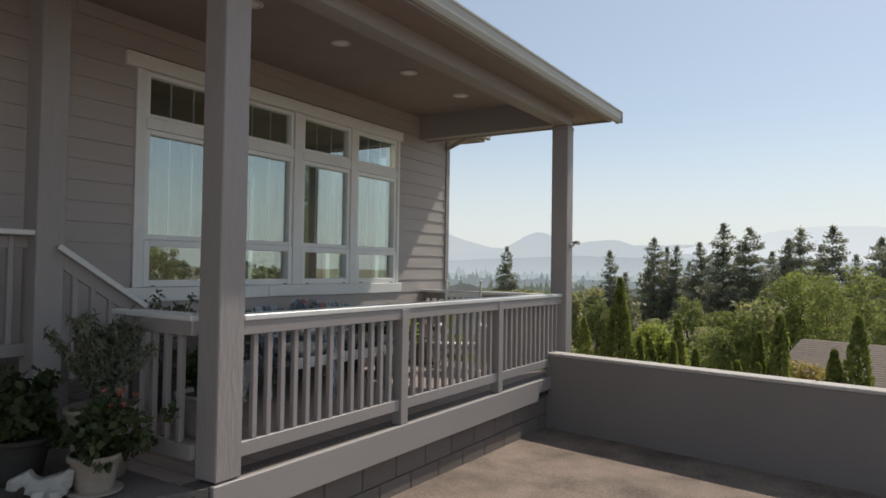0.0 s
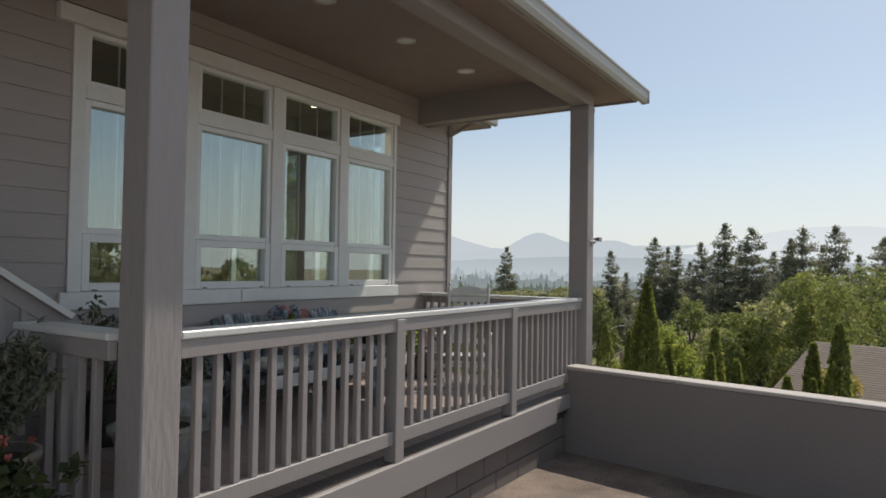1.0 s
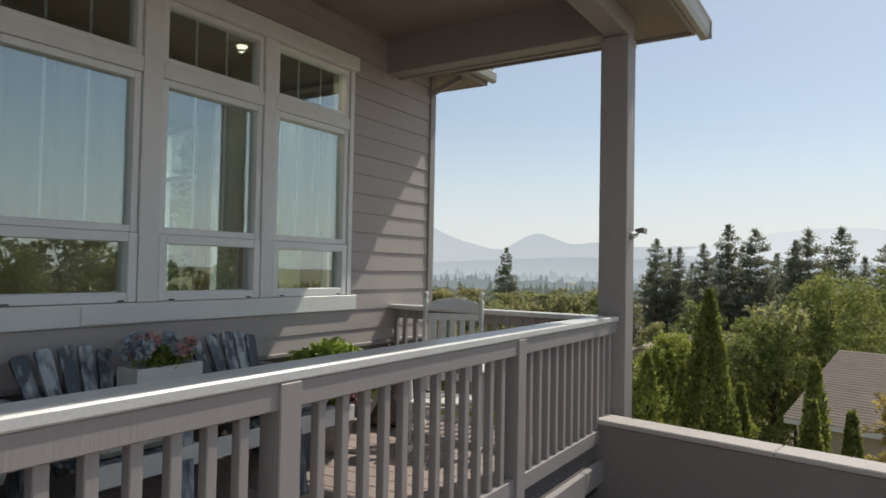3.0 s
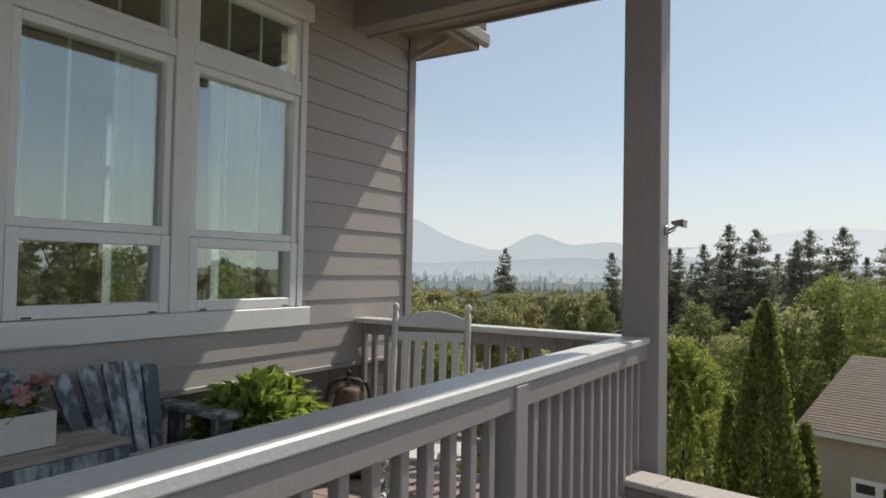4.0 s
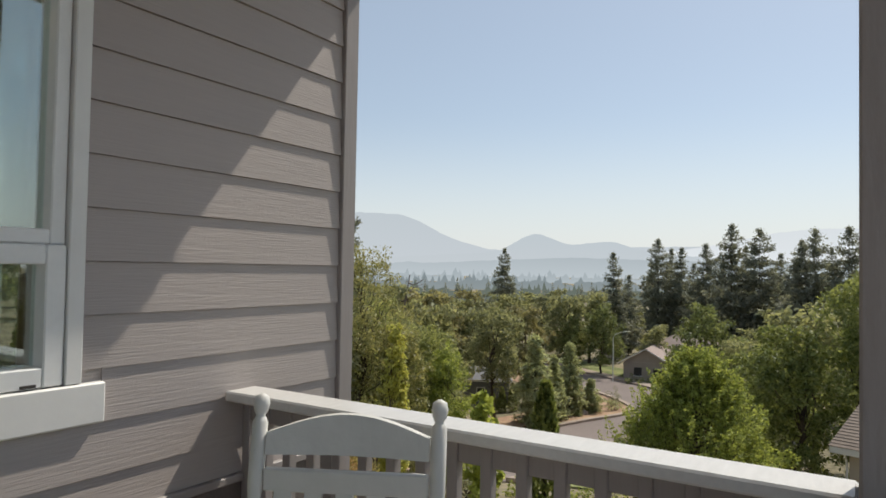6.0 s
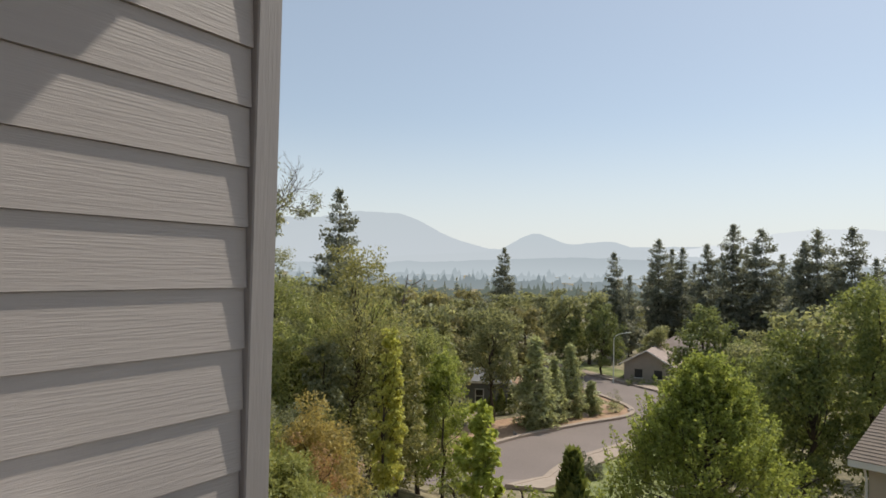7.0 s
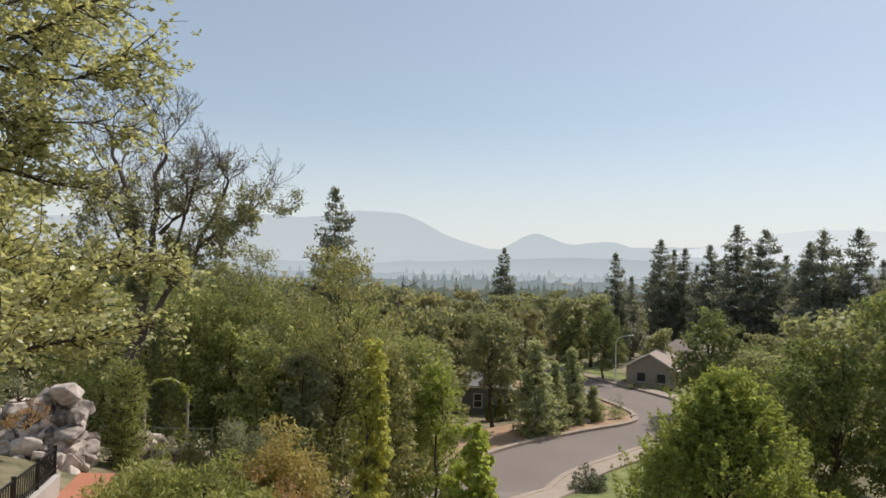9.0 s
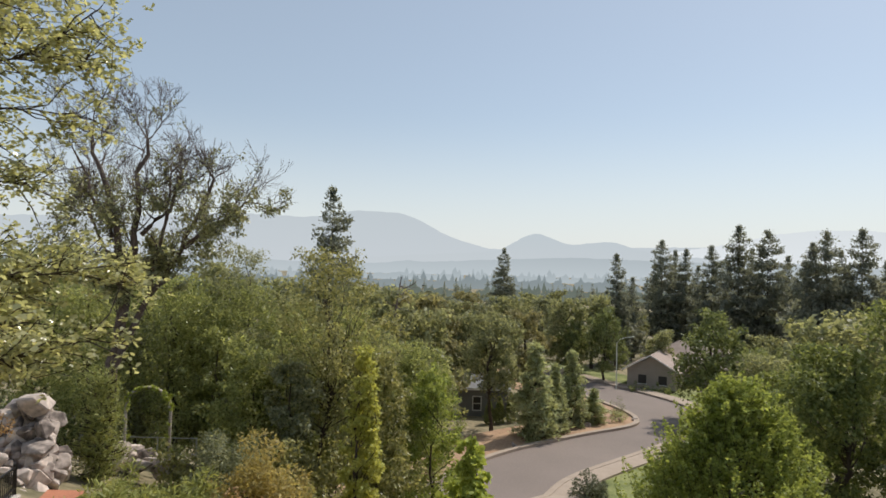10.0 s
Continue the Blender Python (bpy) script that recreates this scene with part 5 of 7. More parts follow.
def lobed_leaves(name, rng, centres, out, size, material, parent):
    """Lobed oak leaves, each one outline of six points, lying open to the sky."""
    n = len(centres)
    d = out + rng.normal(0, 0.35, (n, 3))
    d /= np.linalg.norm(d, axis=1, keepdims=True) + 1e-9
    up = rng.normal(0, 0.75, (n, 3)) + [0, 0, 0.9]
    sd = np.cross(d, up)
    sd /= np.linalg.norm(sd, axis=1, keepdims=True) + 1e-9
    nn = np.cross(sd, d)
    L = size * rng.uniform(0.65, 1.3, (n, 1))
    shape = ((0.0, 0.0), (0.30, 0.20), (0.66, 0.30), (1.0, 0.0), (0.66, -0.30), (0.30, -0.20))
    co = np.stack([centres + d * L * t + sd * L * w - nn * L * (0.16 * t * t - 0.25 * abs(w)) for t, w in shape], axis=1)
    m = len(shape)
    me = bpy.data.meshes.new(name)
    me.vertices.add(m * n)
    me.vertices.foreach_set("co", np.ascontiguousarray(co, dtype=np.float32).ravel())
    me.loops.add(m * n)
    me.loops.foreach_set("vertex_index", np.arange(m * n, dtype=np.int32))
    me.polygons.add(n)
    me.polygons.foreach_set("loop_start", np.arange(0, m * n, m, dtype=np.int32))
    me.materials.append(material)
    me.update(calc_edges=True)
    ob = new(name, me)
    ob.parent = parent
    return ob


def bough_oak():
    """A big oak: layered boughs, side branches, and rosettes of lobed leaves at the twig ends."""
    rng = np.random.default_rng(31)
    s0, l0 = 7.0, -6.5
    root = thing("oak_tree", spot(s0, l0), "big leafy oak with glossy green lobed leaves in layered boughs", "tree")
    foot = height(s0, l0)
    H = 8.8 - foot
    wood = [(branch_path(rng, (0, 0, -0.3), (0.3, 0.2, H), 0.02, 9), [0.24 * (1 - 0.92 * k / 9) for k in range(10)])]
    C, D = [], []
    boughs = 86
    for i in range(boughs):
        z = 1.12 - foot + (H - 0.9 - (1.12 - foot)) * ((i + rng.uniform(0, 1)) / boughs) ** 1.2
        zz = z + foot
        reach = float(np.interp(zz, [1.0, 1.4, 2.2, 2.9, 3.5, 4.0, 4.6, 5.6, 8.8], [3.1, 3.7, 3.2, 2.1, 2.5, 2.0, 3.1, 2.5, 0.8])) * rng.uniform(0.70, 1.16)
        a = i * 2.39996 + rng.uniform(-0.3, 0.3)
        z0 = max(1.2, z - reach * rng.uniform(0.15, 0.45))
        p, e = np.array([0.1, 0.1, z0]), np.array([math.cos(a) * reach, math.sin(a) * reach, z - 0.12 * reach])
        path = branch_path(rng, p, e, 0.09, 7)
        wood.append((path, [0.034 * (1 - 0.85 * k / 7) for k in range(8)]))
        for k in range(int(reach * 13)):
            t = rng.uniform(0.30, 1.0)
            q = np.array(path[min(6, int(t * 7))].lerp(path[min(7, int(t * 7) + 1)], t * 7 % 1))
            aa = a + rng.choice((-1, 1)) * rng.uniform(0.4, 1.4) * (1.2 - t)
            ln = rng.uniform(0.35, 0.95) * (1.15 - 0.5 * t)
            e2 = q + np.array([math.cos(aa) * ln, math.sin(aa) * ln, rng.normal(0.06, 0.30)])
            side = branch_path(rng, q, e2, 0.10, 3)
            wood.append((side, [0.009, 0.007, 0.005, 0.003]))
            for f in (0.2, 0.42, 0.6, 0.75, 0.88, 1.0):
                c = np.array(side[min(2, int(f * 3))].lerp(side[min(3, int(f * 3) + 1)], f * 3 % 1)) + rng.normal(0, 0.09, 3)
                m = int(rng.integers(4, 10))
                ring = rng.uniform(0, 2 * math.pi, m)
                C.append(np.tile(c, (m, 1)) + rng.normal(0, 0.025, (m, 3)))
                D.append(np.stack([np.cos(ring), np.sin(ring), rng.normal(0.0, 0.3, m)], 1))
    tubes("trunk", wood, M["bark"], root, 5)
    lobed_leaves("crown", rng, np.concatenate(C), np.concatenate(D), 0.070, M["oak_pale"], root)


bough_oak()


def bare_tree():
    """A tall madrone: dark leaning stems, a haze of bare twigs at the top, sparse leaves below."""
    rng = np.random.default_rng(77)
    root = thing("madrone_tree", spot(22, -10.9), "tall dark-stemmed tree with bare twigs above sparse leaves", "tree")
    R, F = np.array(VR), np.array(VF)
    trunk, limb, twig, nodes = [], [], [], []

    def at(u, z, v=0.0):
        return R * u + F * v + np.array([0, 0, z * 1.14])

    def grow(p, d, ln, r, lev):
        """One crooked shoot that forks at its end and throws side shoots on the way."""
        path, q, e = [Vector(p)], np.array(p, float), np.array(d, float)
        steps = 4
        for k in range(steps):
            e = e + rng.normal(0, 0.16, 3) + [0, 0, 0.06]
            e /= np.linalg.norm(e)
            q = q + e * ln / steps
            path.append(Vector(q))
            if lev > 0 and k in (1, 2) and rng.random() < 0.75:
                f = e + rng.normal(0, 0.62, 3)
                grow(q, f / np.linalg.norm(f), ln * rng.uniform(0.45, 0.7), r * 0.5, lev - 1)
        (limb if r > 0.02 else twig).append((path, [max(0.0052, r * (1 - 0.13 * k)) for k in range(steps + 1)]))
        nodes.append(q)
        if lev > 0:
            for k in range(2 if rng.random() < 0.6 else 3):
                f = e + rng.normal(0, 0.45, 3) + [0, 0, 0.05]
                grow(q, f / np.linalg.norm(f), ln * rng.uniform(0.62, 0.85), r * 0.58, lev - 1)

    # leaders: way points (across, up, deep) and girth at foot and tip
    for pts, r0, r1 in (([(0, -0.4, 0), (0.25, 2.6, 0), (0.5, 4.6, 0.1), (0.15, 6.4, 0.2), (-0.35, 7.9, 0.2), (-0.8, 9.2, 0.2)], 0.23, 0.05),
                        ([(0.45, 4.4, 0.1), (0.95, 6.0, -0.2), (1.05, 7.6, -0.3), (1.25, 9.1, -0.3)], 0.15, 0.05),
                        ([(0.3, 2.6, 0), (0.95, 4.2, 0.3), (1.8, 5.6, 0.5), (2.6, 6.7, 0.4), (3.2, 8.1, 0.4)], 0.12, 0.045),
                        ([(2.0, 5.9, 0.5), (3.1, 6.6, 0.2), (4.1, 7.2, 0.0)], 0.07, 0.035),
                        ([(0.1, 6.4, 0.1), (-0.7, 7.2, 0.5), (-1.3, 8.4, 0.6)], 0.09, 0.04),
                        ([(0.35, 5.6, 0.1), (-0.5, 6.0, 0.6), (-1.2, 7.0, 0.9)], 0.07, 0.035),
                        ([(1.0, 6.4, 0), (1.7, 7.2, 0.4), (2.1, 8.2, 0.5)], 0.08, 0.035),
                        ([(1.3, 4.9, 0.3), (1.9, 6.5, -0.2), (2.1, 7.6, -0.4)], 0.07, 0.035)):
        P = [at(*q) for q in pts]
        path = []
        for i in range(len(P) - 1):
            for t in (0, 0.33, 0.67):
                path.append(Vector(P[i] + (P[i + 1] - P[i]) * t + rng.normal(0, 0.07, 3)))
        path.append(Vector(P[-1]))
        n = len(path) - 1
        trunk.append((path, [r0 + (r1 - r0) * i / n for i in range(n + 1)]))
        for i in range(n // 3, n + 1):
            if path[i].z < 3.4:
                continue
            up = np.array(path[min(i + 1, n)] - path[max(i - 1, 0)])
            up /= np.linalg.norm(up)
            for k in range(1 if i < n else 3):
                e = up * 0.8 + rng.normal(0, 0.55, 3)
                e /= np.linalg.norm(e)
                grow(np.array(path[i]), e, rng.uniform(0.68, 1.0), 0.03, 4 if i % 2 else 3)
    tubes("trunk", trunk + limb, M["bark_red"], root, 7)
    tubes("bare_twig", twig, M["twig"], root, 3)
    low = [tuple(p) + (0.24,) for p in nodes if rng.random() < np.clip((9.3 - p[2]) / 2.6, 0.03, 1.0) * 0.62]
    crown = new("crown", quads_mesh("crown", clump_leaves(rng, low, 210, 0.108, 0.6, 0.25, 0.3), M["madrone"]))
    crown.parent = root
    return root


bare_tree()


def snag():
    rng = np.random.default_rng(5)
    s, l = 58, -3.7
    root = thing("dead_tree", spot(s, l), "dead grey tree snag with broken limbs", "tree")
    h = rise(s, l, -16)
    paths = [(branch_path(rng, (0, 0, 0), (0.2, 0, h), 0.01, 6), [0.22 - 0.03 * i for i in range(7)])]
    for i in range(12):
        z = h * rng.uniform(0.55, 0.97)
        a = rng.uniform(0, 6.28)
        ln = rng.uniform(0.8, 2.4)
        paths.append((branch_path(rng, (0.1, 0, z), (ln * math.cos(a), ln * math.sin(a), z + ln * 0.3), 0.12, 4), [0.07, 0.055, 0.04, 0.03, 0.015]))
    tubes("trunk", paths, M["twig"], root, 6)


snag()

# spruces and small trees on the verge
SP = conifer("spruce_tree", 61, 8, 4.4, M["spruce"], M["bark"], 0.02, 1.5, 0.42, 38, "dense grey-green spruce on the verge", 0.25, 0.12, 0.05, 2, pad=0.2)
place(SP, 63.2, 9.0, 0, 20)
SP.scale = (1.3, 1.3, 1.1)
for i, (d, l, h, w) in enumerate(((66, 11.4, 6.6, 3.0), (68.8, 13.6, 7.6, 3.4), (70.2, 16.2, 3.6, 2.8), (69.5, 12.0, 5.4, 2.6))):
    o = again(SP, d, l, 0, 70 * i)
    o.scale = (w / 3.4, w / 3.4, h / 8)
for i, l in enumerate((5.2, 6.3, 7.5)):
    c = columnar("arborvitae", 70 + i, 2.4 + 0.35 * i, 1.0, M["deepgreen"], "small dark conical evergreen beside the grey house", 0.22, 1500)
    place(c, 69.0 + 0.5 * i, l)
place(bush("shrub", 79, 2.2, 2.4, M["grey_leaf"], "small upright twiggy tree on the verge", 0.13, 420, 26, 0.3), 74, 19.9)
slope_tree("oak_tree", 46, 66, 79, -63, 8.4, M["dull_oak"], "spreading grey-green oak in front of the grey house", leafsize=0.26, leaves=9000, lobes=120, trunk_h=3.6, limbs=16, trunk_r=0.2, wide=0.7)
place(bush("shrub", 81, 2.8, 2.2, M["rosemary"], "rounded dark grey-green shrub on the pavement's edge", 0.13, 900, 46), 44.5, 44.5 * 0.225)
place(bush("shrub", 82, 1.8, 2.0, M["spruce"], "small round shrub on the verge", 0.14, 400, 20), 71, 71 * 0.268)
jun = bush("juniper_shrub", 83, 3.4, 2.3, M["juniper"], "spreading bright green juniper on the bank", 0.15, 1100, 60, 0.22, -0.1)
place(jun, 12.2, -5.4, 0.1)
again(jun, 11.4, -3.9, 0.0, 120, 0.85)
again(jun, 13.6, -6.3, 0.0, 220, 0.7)
again(jun, 12.9, -4.6, 0.0, 300, 0.9)
place(bush("shrub", 84, 2.5, 2.8, M["autumn"], "shrub with yellow-green and rusty leaves", 0.085, 1500, 56), 14, -3.5, 0.5)
place(bush("shrub", 85, 1.5, 1.9, M["rust"], "low rusty-leaved shrub on the bank", 0.07, 1600, 20), 12.6, -3.3, 0.5)
place(bush("shrub", 86, 2.4, 2.9, M["grey_leaf"], "grey-green shrub under the oaks", 0.08, 1500, 46), 17.2, -5.2, 0.0)
place(conifer("juniper_tree", 87, 2.6, 1.5, M["juniper"], M["bark"], 0.02, 2.6, 0.14, 30, "upright feathery juniper by the rocks", 0.3, 0.05, -0.35, 3, pad=0.09, wide=0.15), 18.0, -8.95, 0.0, 0, 1.06)
place(bush("shrub", 88, 2.4, 1.4, M["grey_leaf"], "low grey-green shrub on the bank", 0.08, 1300, 30), 22, 0.6, 0.2)
for i, (s, l, w, h) in enumerate(((19.6, -6.9, 2.6, 2.9), (18.8, -4.7, 3.0, 3.3), (19.8, -3.2, 2.8, 3.2), (24, -6, 3, 2), (27, -3, 3, 1.8), (28, 0.5, 3, 1.4), (24, -13, 3, 2.4), (33, 1.5, 3.4, 1.6), (24, 3, 2.4, 1.2), (17, -12, 3.4, 2.6), (14, 4.5, 2.6, 1.5), (20, 5.5, 3, 1.8), (10, 3.5, 2.2, 1.4), (9, -1.5, 2.4, 1.6), (25, 12, 4, 2.5))):
    place(bush("shrub", 90 + i, w, h, M["oak_gold" if i < 3 else ("deepgreen", "oak", "maple")[i % 3]], "leafy green underbrush shrub on the slope", 0.13, 520, 26), s, l)

# arborvitae hedge behind the parapet and below the porch
HEDGE = [(-2.69, 7.62, 1.13, 0.54), (-3.14, 7.62, 0.62, 0.48), (-2.89, 7.68, 0.56, 0.34), (-2.50, 7.80, 0.42, 0.36), (-2.0, 7.62, 0.66, 0.36), (-2.0, 7.40, 0.42, 0.34), (-1.78, 7.5, 0.36, 0.30), (-1.33, 7.4, 0.26, 0.34),
         (-1.12, 7.42, 0.58, 0.38), (-0.91, 7.3, 0.79, 0.44), (-1.11, 7.22, 0.28, 0.26), (-0.42, 7.25, 0.47, 0.42), (-0.22, 7.25, 0.82, 0.50), (0.3, 7.1, 0.6, 0.5), (-4.786, 8.83, 0.76, 0.44), (-4.25, 8.95, 0.40, 0.55)]
for i, (x, y, top, w) in enumerate(HEDGE):
    c = columnar("arborvitae", 100 + i, top + 3.2, w * 1.25, M["arbor"], "dense pointed arborvitae in the hedge below the porch", 0.038 if i < 3 else 0.050, 26000 if i == 0 else 8000, "hedge")
    c["group"] = "arborvitae hedge"
    c.matrix_basis = pose(x, y, -3.2, 0, 0, 40 * i)

# ---- neighbours' houses, street lamp, garden ----


def hip_house():
    w, d, inset, rise_ = 13.0, 7.72, 0.64, 2.21
    g = -7.6
    h = thing("house", (-4.21, 29.345, g), "tan neighbour house with brown shingled hip roof and garage door", "house", turn=-15.7)
    H = -3.98 - g
    part("wall", box(0.45, w - 0.45, 0.45, d - 0.45, -0.4, H, 0), M["tan_wall"], h)
    gd = part("garage_door", box(1.6, 6.4, 0.39, 0.445, 0.0, 2.3, 0.01), M["vinyl"], h, "white panelled garage door with small lights")
    for k in range(6):
        part("door_window", box(1.75 + k * 0.78, 2.3 + k * 0.78, 0.375, 0.388, 1.85, 2.15, 0.0), M["dark"], gd)
    part("fascia", box(0.02, w - 0.02, 0.02, d - 0.02, H - 0.10, H + 0.10, 0.01), M["cap"], h, "pale fascia and gutter under the roof")
    tubes("downpipe", [([Vector((0.36, 0.36, H - 0.1)), Vector((0.40, 0.40, H - 0.5)), Vector((0.40, 0.40, 0.1))], [0.04] * 3)], M["cap"], h, 6)
    V, Fc = [], []
    n = 30
    # courses of shingles stepping up to the ridge on all four sides
    for side in range(4):
        for i in range(n):
            t0, t1 = i / n, (i + 1) / n
            m = 26 if side % 2 == 0 else 16
            for j in range(m):
                u0, u1 = j / m, (j + 1) / m

                def pt(t, u):
                    ax, ay = t * inset, t * d / 2
                    if side == 0:
                        return (ax + (w - 2 * ax) * u, ay)
                    if side == 1:
                        return (w - ax, ay + (d - 2 * ay) * u)
                    if side == 2:
                        return (w - ax - (w - 2 * ax) * u, d - ay)
                    return (ax, d - ay - (d - 2 * ay) * u)

                o = len(V)
                za, zb = H + 0.11 + rise_ * t0 + 0.018, H + 0.11 + rise_ * t1
                V += [(*pt(t0, u0), za), (*pt(t0, u1), za), (*pt(t1, u1), zb), (*pt(t1, u0), zb), (*pt(t0, u0), za - 0.022), (*pt(t0, u1), za - 0.022)]
                Fc += [(o, o + 1, o + 2, o + 3), (o + 4, o + 5, o + 1, o)]
    tagged(mesh_ob("roof", V, Fc, M["shingle"], h, "brown shingled hip roof"))


hip_house()


def gable_house():
    h = thing("house", spot(93, 29.4, -0.1), "far tan house with brown gable and hip roof across the street", "house", turn=4)
    h.scale = (1.1, 1.1, 0.93)
    part("wall", box(-3.0, 3.0, 0, 8, -0.3, 3.0, 0), M["brown_wall"], h)
    part("wall", box(-2.4, 10.4, 7.0, 15, -0.3, 2.99, 0), M["brown_wall"], h)
    mesh_ob("gable", [(-3, 0.02, 3.01), (3, 0.02, 3.01), (0, 0.02, 5.0), (-3, 0.2, 3.01), (3, 0.2, 3.01), (0, 0.2, 5.0)], [(0, 1, 2), (3, 5, 4), (0, 3, 4, 1), (1, 4, 5, 2), (2, 5, 3, 0)], M["brown_wall"], h)
    for sg in (-1, 1):
        q = [(sg * 3.6, -0.6, 2.75), (sg * 3.6, 10.6, 2.75), (0, 10.6, 5.15), (0, -0.6, 5.15)]
        V = q + [(x, y, z + 0.16) for x, y, z in q]
        mesh_ob("roof", V, [(0, 1, 2, 3), (4, 7, 6, 5), (0, 4, 5, 1), (1, 5, 6, 2), (3, 7, 4, 0)], M["rose_shingle"], h, "rose-brown shingled gable roof")
        part("rake_board", bar((sg * 3.6, -0.64, 2.80), (0, -0.64, 5.2), 0.06, 0.14, 0), M["cap"], h)
    V = [(-3, 6.4, 3.0), (11, 6.4, 3.0), (11, 15.6, 3.0), (-3, 15.6, 3.0), (1.6, 11, 6.5), (6.4, 11, 6.5)]
    mesh_ob("roof", V, [(0, 1, 5, 4), (1, 2, 5), (2, 3, 4, 5), (3, 0, 4), (3, 2, 1, 0)], M["rose_shingle"], h, "rose-brown shingled hip roof")
    for x in (-1.6, 0.9):
        w = part("window", box(x, x + 1.0, -0.05, -0.005, 0.9, 2.2, 0), M["dark"], h)
        part("frame", box(x - 0.08, x + 1.08, -0.08, -0.052, 0.82, 0.89, 0), M["vinyl"], w)
    hedge = bush("shrub", 130, 4, 1.6, M["deepgreen"], "dark low shrubs beside the far house", 0.25, 160, 26)
    place(hedge, 91.0, 27.2)
    again(hedge, 89.8, 30.5, 0, 50, 1.1)


gable_house()


def grey_house():
    h = thing("house", spot(72.6, 5.0, -0.2), "grey house with white eave band half hidden by oaks", "house", turn=29)
    part("wall", box(-5, 2.3, 0, 8, -0.5, 3.2, 0), M["stone_grey"], h)
    part("fascia", box(-5.3, 2.7, -0.4, 8.4, 3.05, 3.28, 0.01), M["white"], h)
    V = [(-5.35, -0.45, 3.29), (2.75, -0.45, 3.29), (2.75, 8.5, 3.29), (-5.35, 8.5, 3.29), (-2, 4, 4.2), (-0.4, 4, 4.2)]
    mesh_ob("roof", V, [(0, 1, 5, 4), (1, 2, 5), (2, 3, 4, 5), (3, 0, 4), (3, 2, 1, 0)], M["stone_grey"], h, "grey low hipped roof")
    for x in (-1.3,):
        w = part("window", box(x, x + 0.8, -0.05, -0.005, 0.9, 2.3, 0), M["dark"], h)
        for a, b, c, d in ((x - 0.1, x, 0.8, 2.4), (x + 0.8, x + 0.9, 0.8, 2.4), (x, x + 0.8, 0.8, 0.9), (x, x + 0.8, 2.3, 2.4), (x, x + 0.8, 1.55, 1.62)):
            part("frame", box(a, b, -0.08, -0.052, c, d, 0), M["cap"], w)


grey_house()


def street_lamp():
    s, l = 92, 92 * 0.264
    h = thing("street_lamp", spot(s, l), "tall pale steel street lamp with curved arm", "street lamp")
    top = rise(s, l, -99)
    tubes("pole", [([Vector((0, 0, 0)), Vector((0, 0, top * 0.5)), Vector((0, 0, top - 0.7))], [0.085, 0.07, 0.055])], M["pale_steel"], h, 10)
    tubes("arm", [([Vector((0, 0, top - 0.75)), Vector((0.25, 0.2, top - 0.3)), Vector((0.8, 0.5, top)), Vector((1.6, 1.0, top + 0.15))], [0.05, 0.045, 0.04, 0.035])], M["pale_steel"], h, 8)
    part("lamp_head", bar((1.35, 0.85, top + 0.12), (2.05, 1.28, top + 0.20), 0.22, 0.10, 0.04), M["pale_steel"], h)


street_lamp()


def boulder(name, seed, at, r, material, label, flat=0.8):
    """A broken rock: the hull of a few scattered corners, its edges chipped off."""
    rng = np.random.default_rng(seed)
    bm = bmesh.new()
    for v in unit(rng, 15) * rng.uniform(0.72, 1.1, (15, 1)) * r * np.array([1.25, 1.0, 1.2 * flat]):
        bm.verts.new(v)
    made = bmesh.ops.convex_hull(bm, input=bm.verts)
    bmesh.ops.delete(bm, geom=list({g for g in made["geom_interior"] + made["geom_unused"] if isinstance(g, bmesh.types.BMVert)}), context="VERTS")
    bmesh.ops.bevel(bm, geom=list(bm.edges), offset=r * 0.06, segments=1, affect="EDGES")
    ob = part(name, bm, material)
    ob.matrix_basis = pose(*at, float(rng.uniform(-15, 15)), 0, float(rng.uniform(0, 360)))
    return tagged(ob, label, "rock", "garden boulders")


rngr = np.random.default_rng(19)
for i in range(290):
    l = -8.95 - 3.9 * rngr.random()
    r = rngr.uniform(0.13, 0.33)
    peak = float(np.interp(l, [-13, -11.5, -9.94, -9.34, -9.0], [-2.5, -2.25, -1.72, -2.25, -3.1])) - 0.8 * r
    u = rngr.random() ** 0.8
    s = 15.35 + 1.45 * u + rngr.normal(0, 0.14) - (0.25 if l > -9.5 else 0.0)
    x, y, foot = spot(s, l)
    foot = min(foot, -3.9)
    boulder("boulder", 200 + i, (x, y, foot + (peak - foot) * u), r, M["rock"], "pale pinkish craggy boulder stacked in the rockery", 0.95)
for i, (s, l, z, r) in enumerate(((16.5, -9.75, -1.85, 0.46), (16.4, -10.9, -2.35, 0.42), (15.9, -9.3, -2.75, 0.36), (15.6, -9.15, -3.4, 0.36), (15.6, -10.2, -3.0, 0.36), (17.3, -10.3, -2.8, 0.8), (17.3, -10.0, -3.6, 0.8), (17.4, -11.3, -3.2, 0.9))):
    x, y, foot = spot(s, l)
    boulder("boulder", 500 + i, (x, y, z), r, M["rock"], "large pale flat-faced boulder in the rockery", 0.75)
place(bush("shrub", 141, 1.0, 0.8, M["rust"], "rusty-leaved plant growing on the rockery", 0.06, 2600, 18), 14.6, -9.6, 0.95)
for s, l, k in ((11.9, -9.3, 1.0), (10.9, -8.9, 0.8), (12.6, -10.3, 1.2)):
    place(bush("shrub", int(150 + s), 1.5, 1.1, M["grey_leaf"], "grey-green shrub on the lawn before the rockery", 0.07, 1500, 30), s, l, 0.0, 0, k)
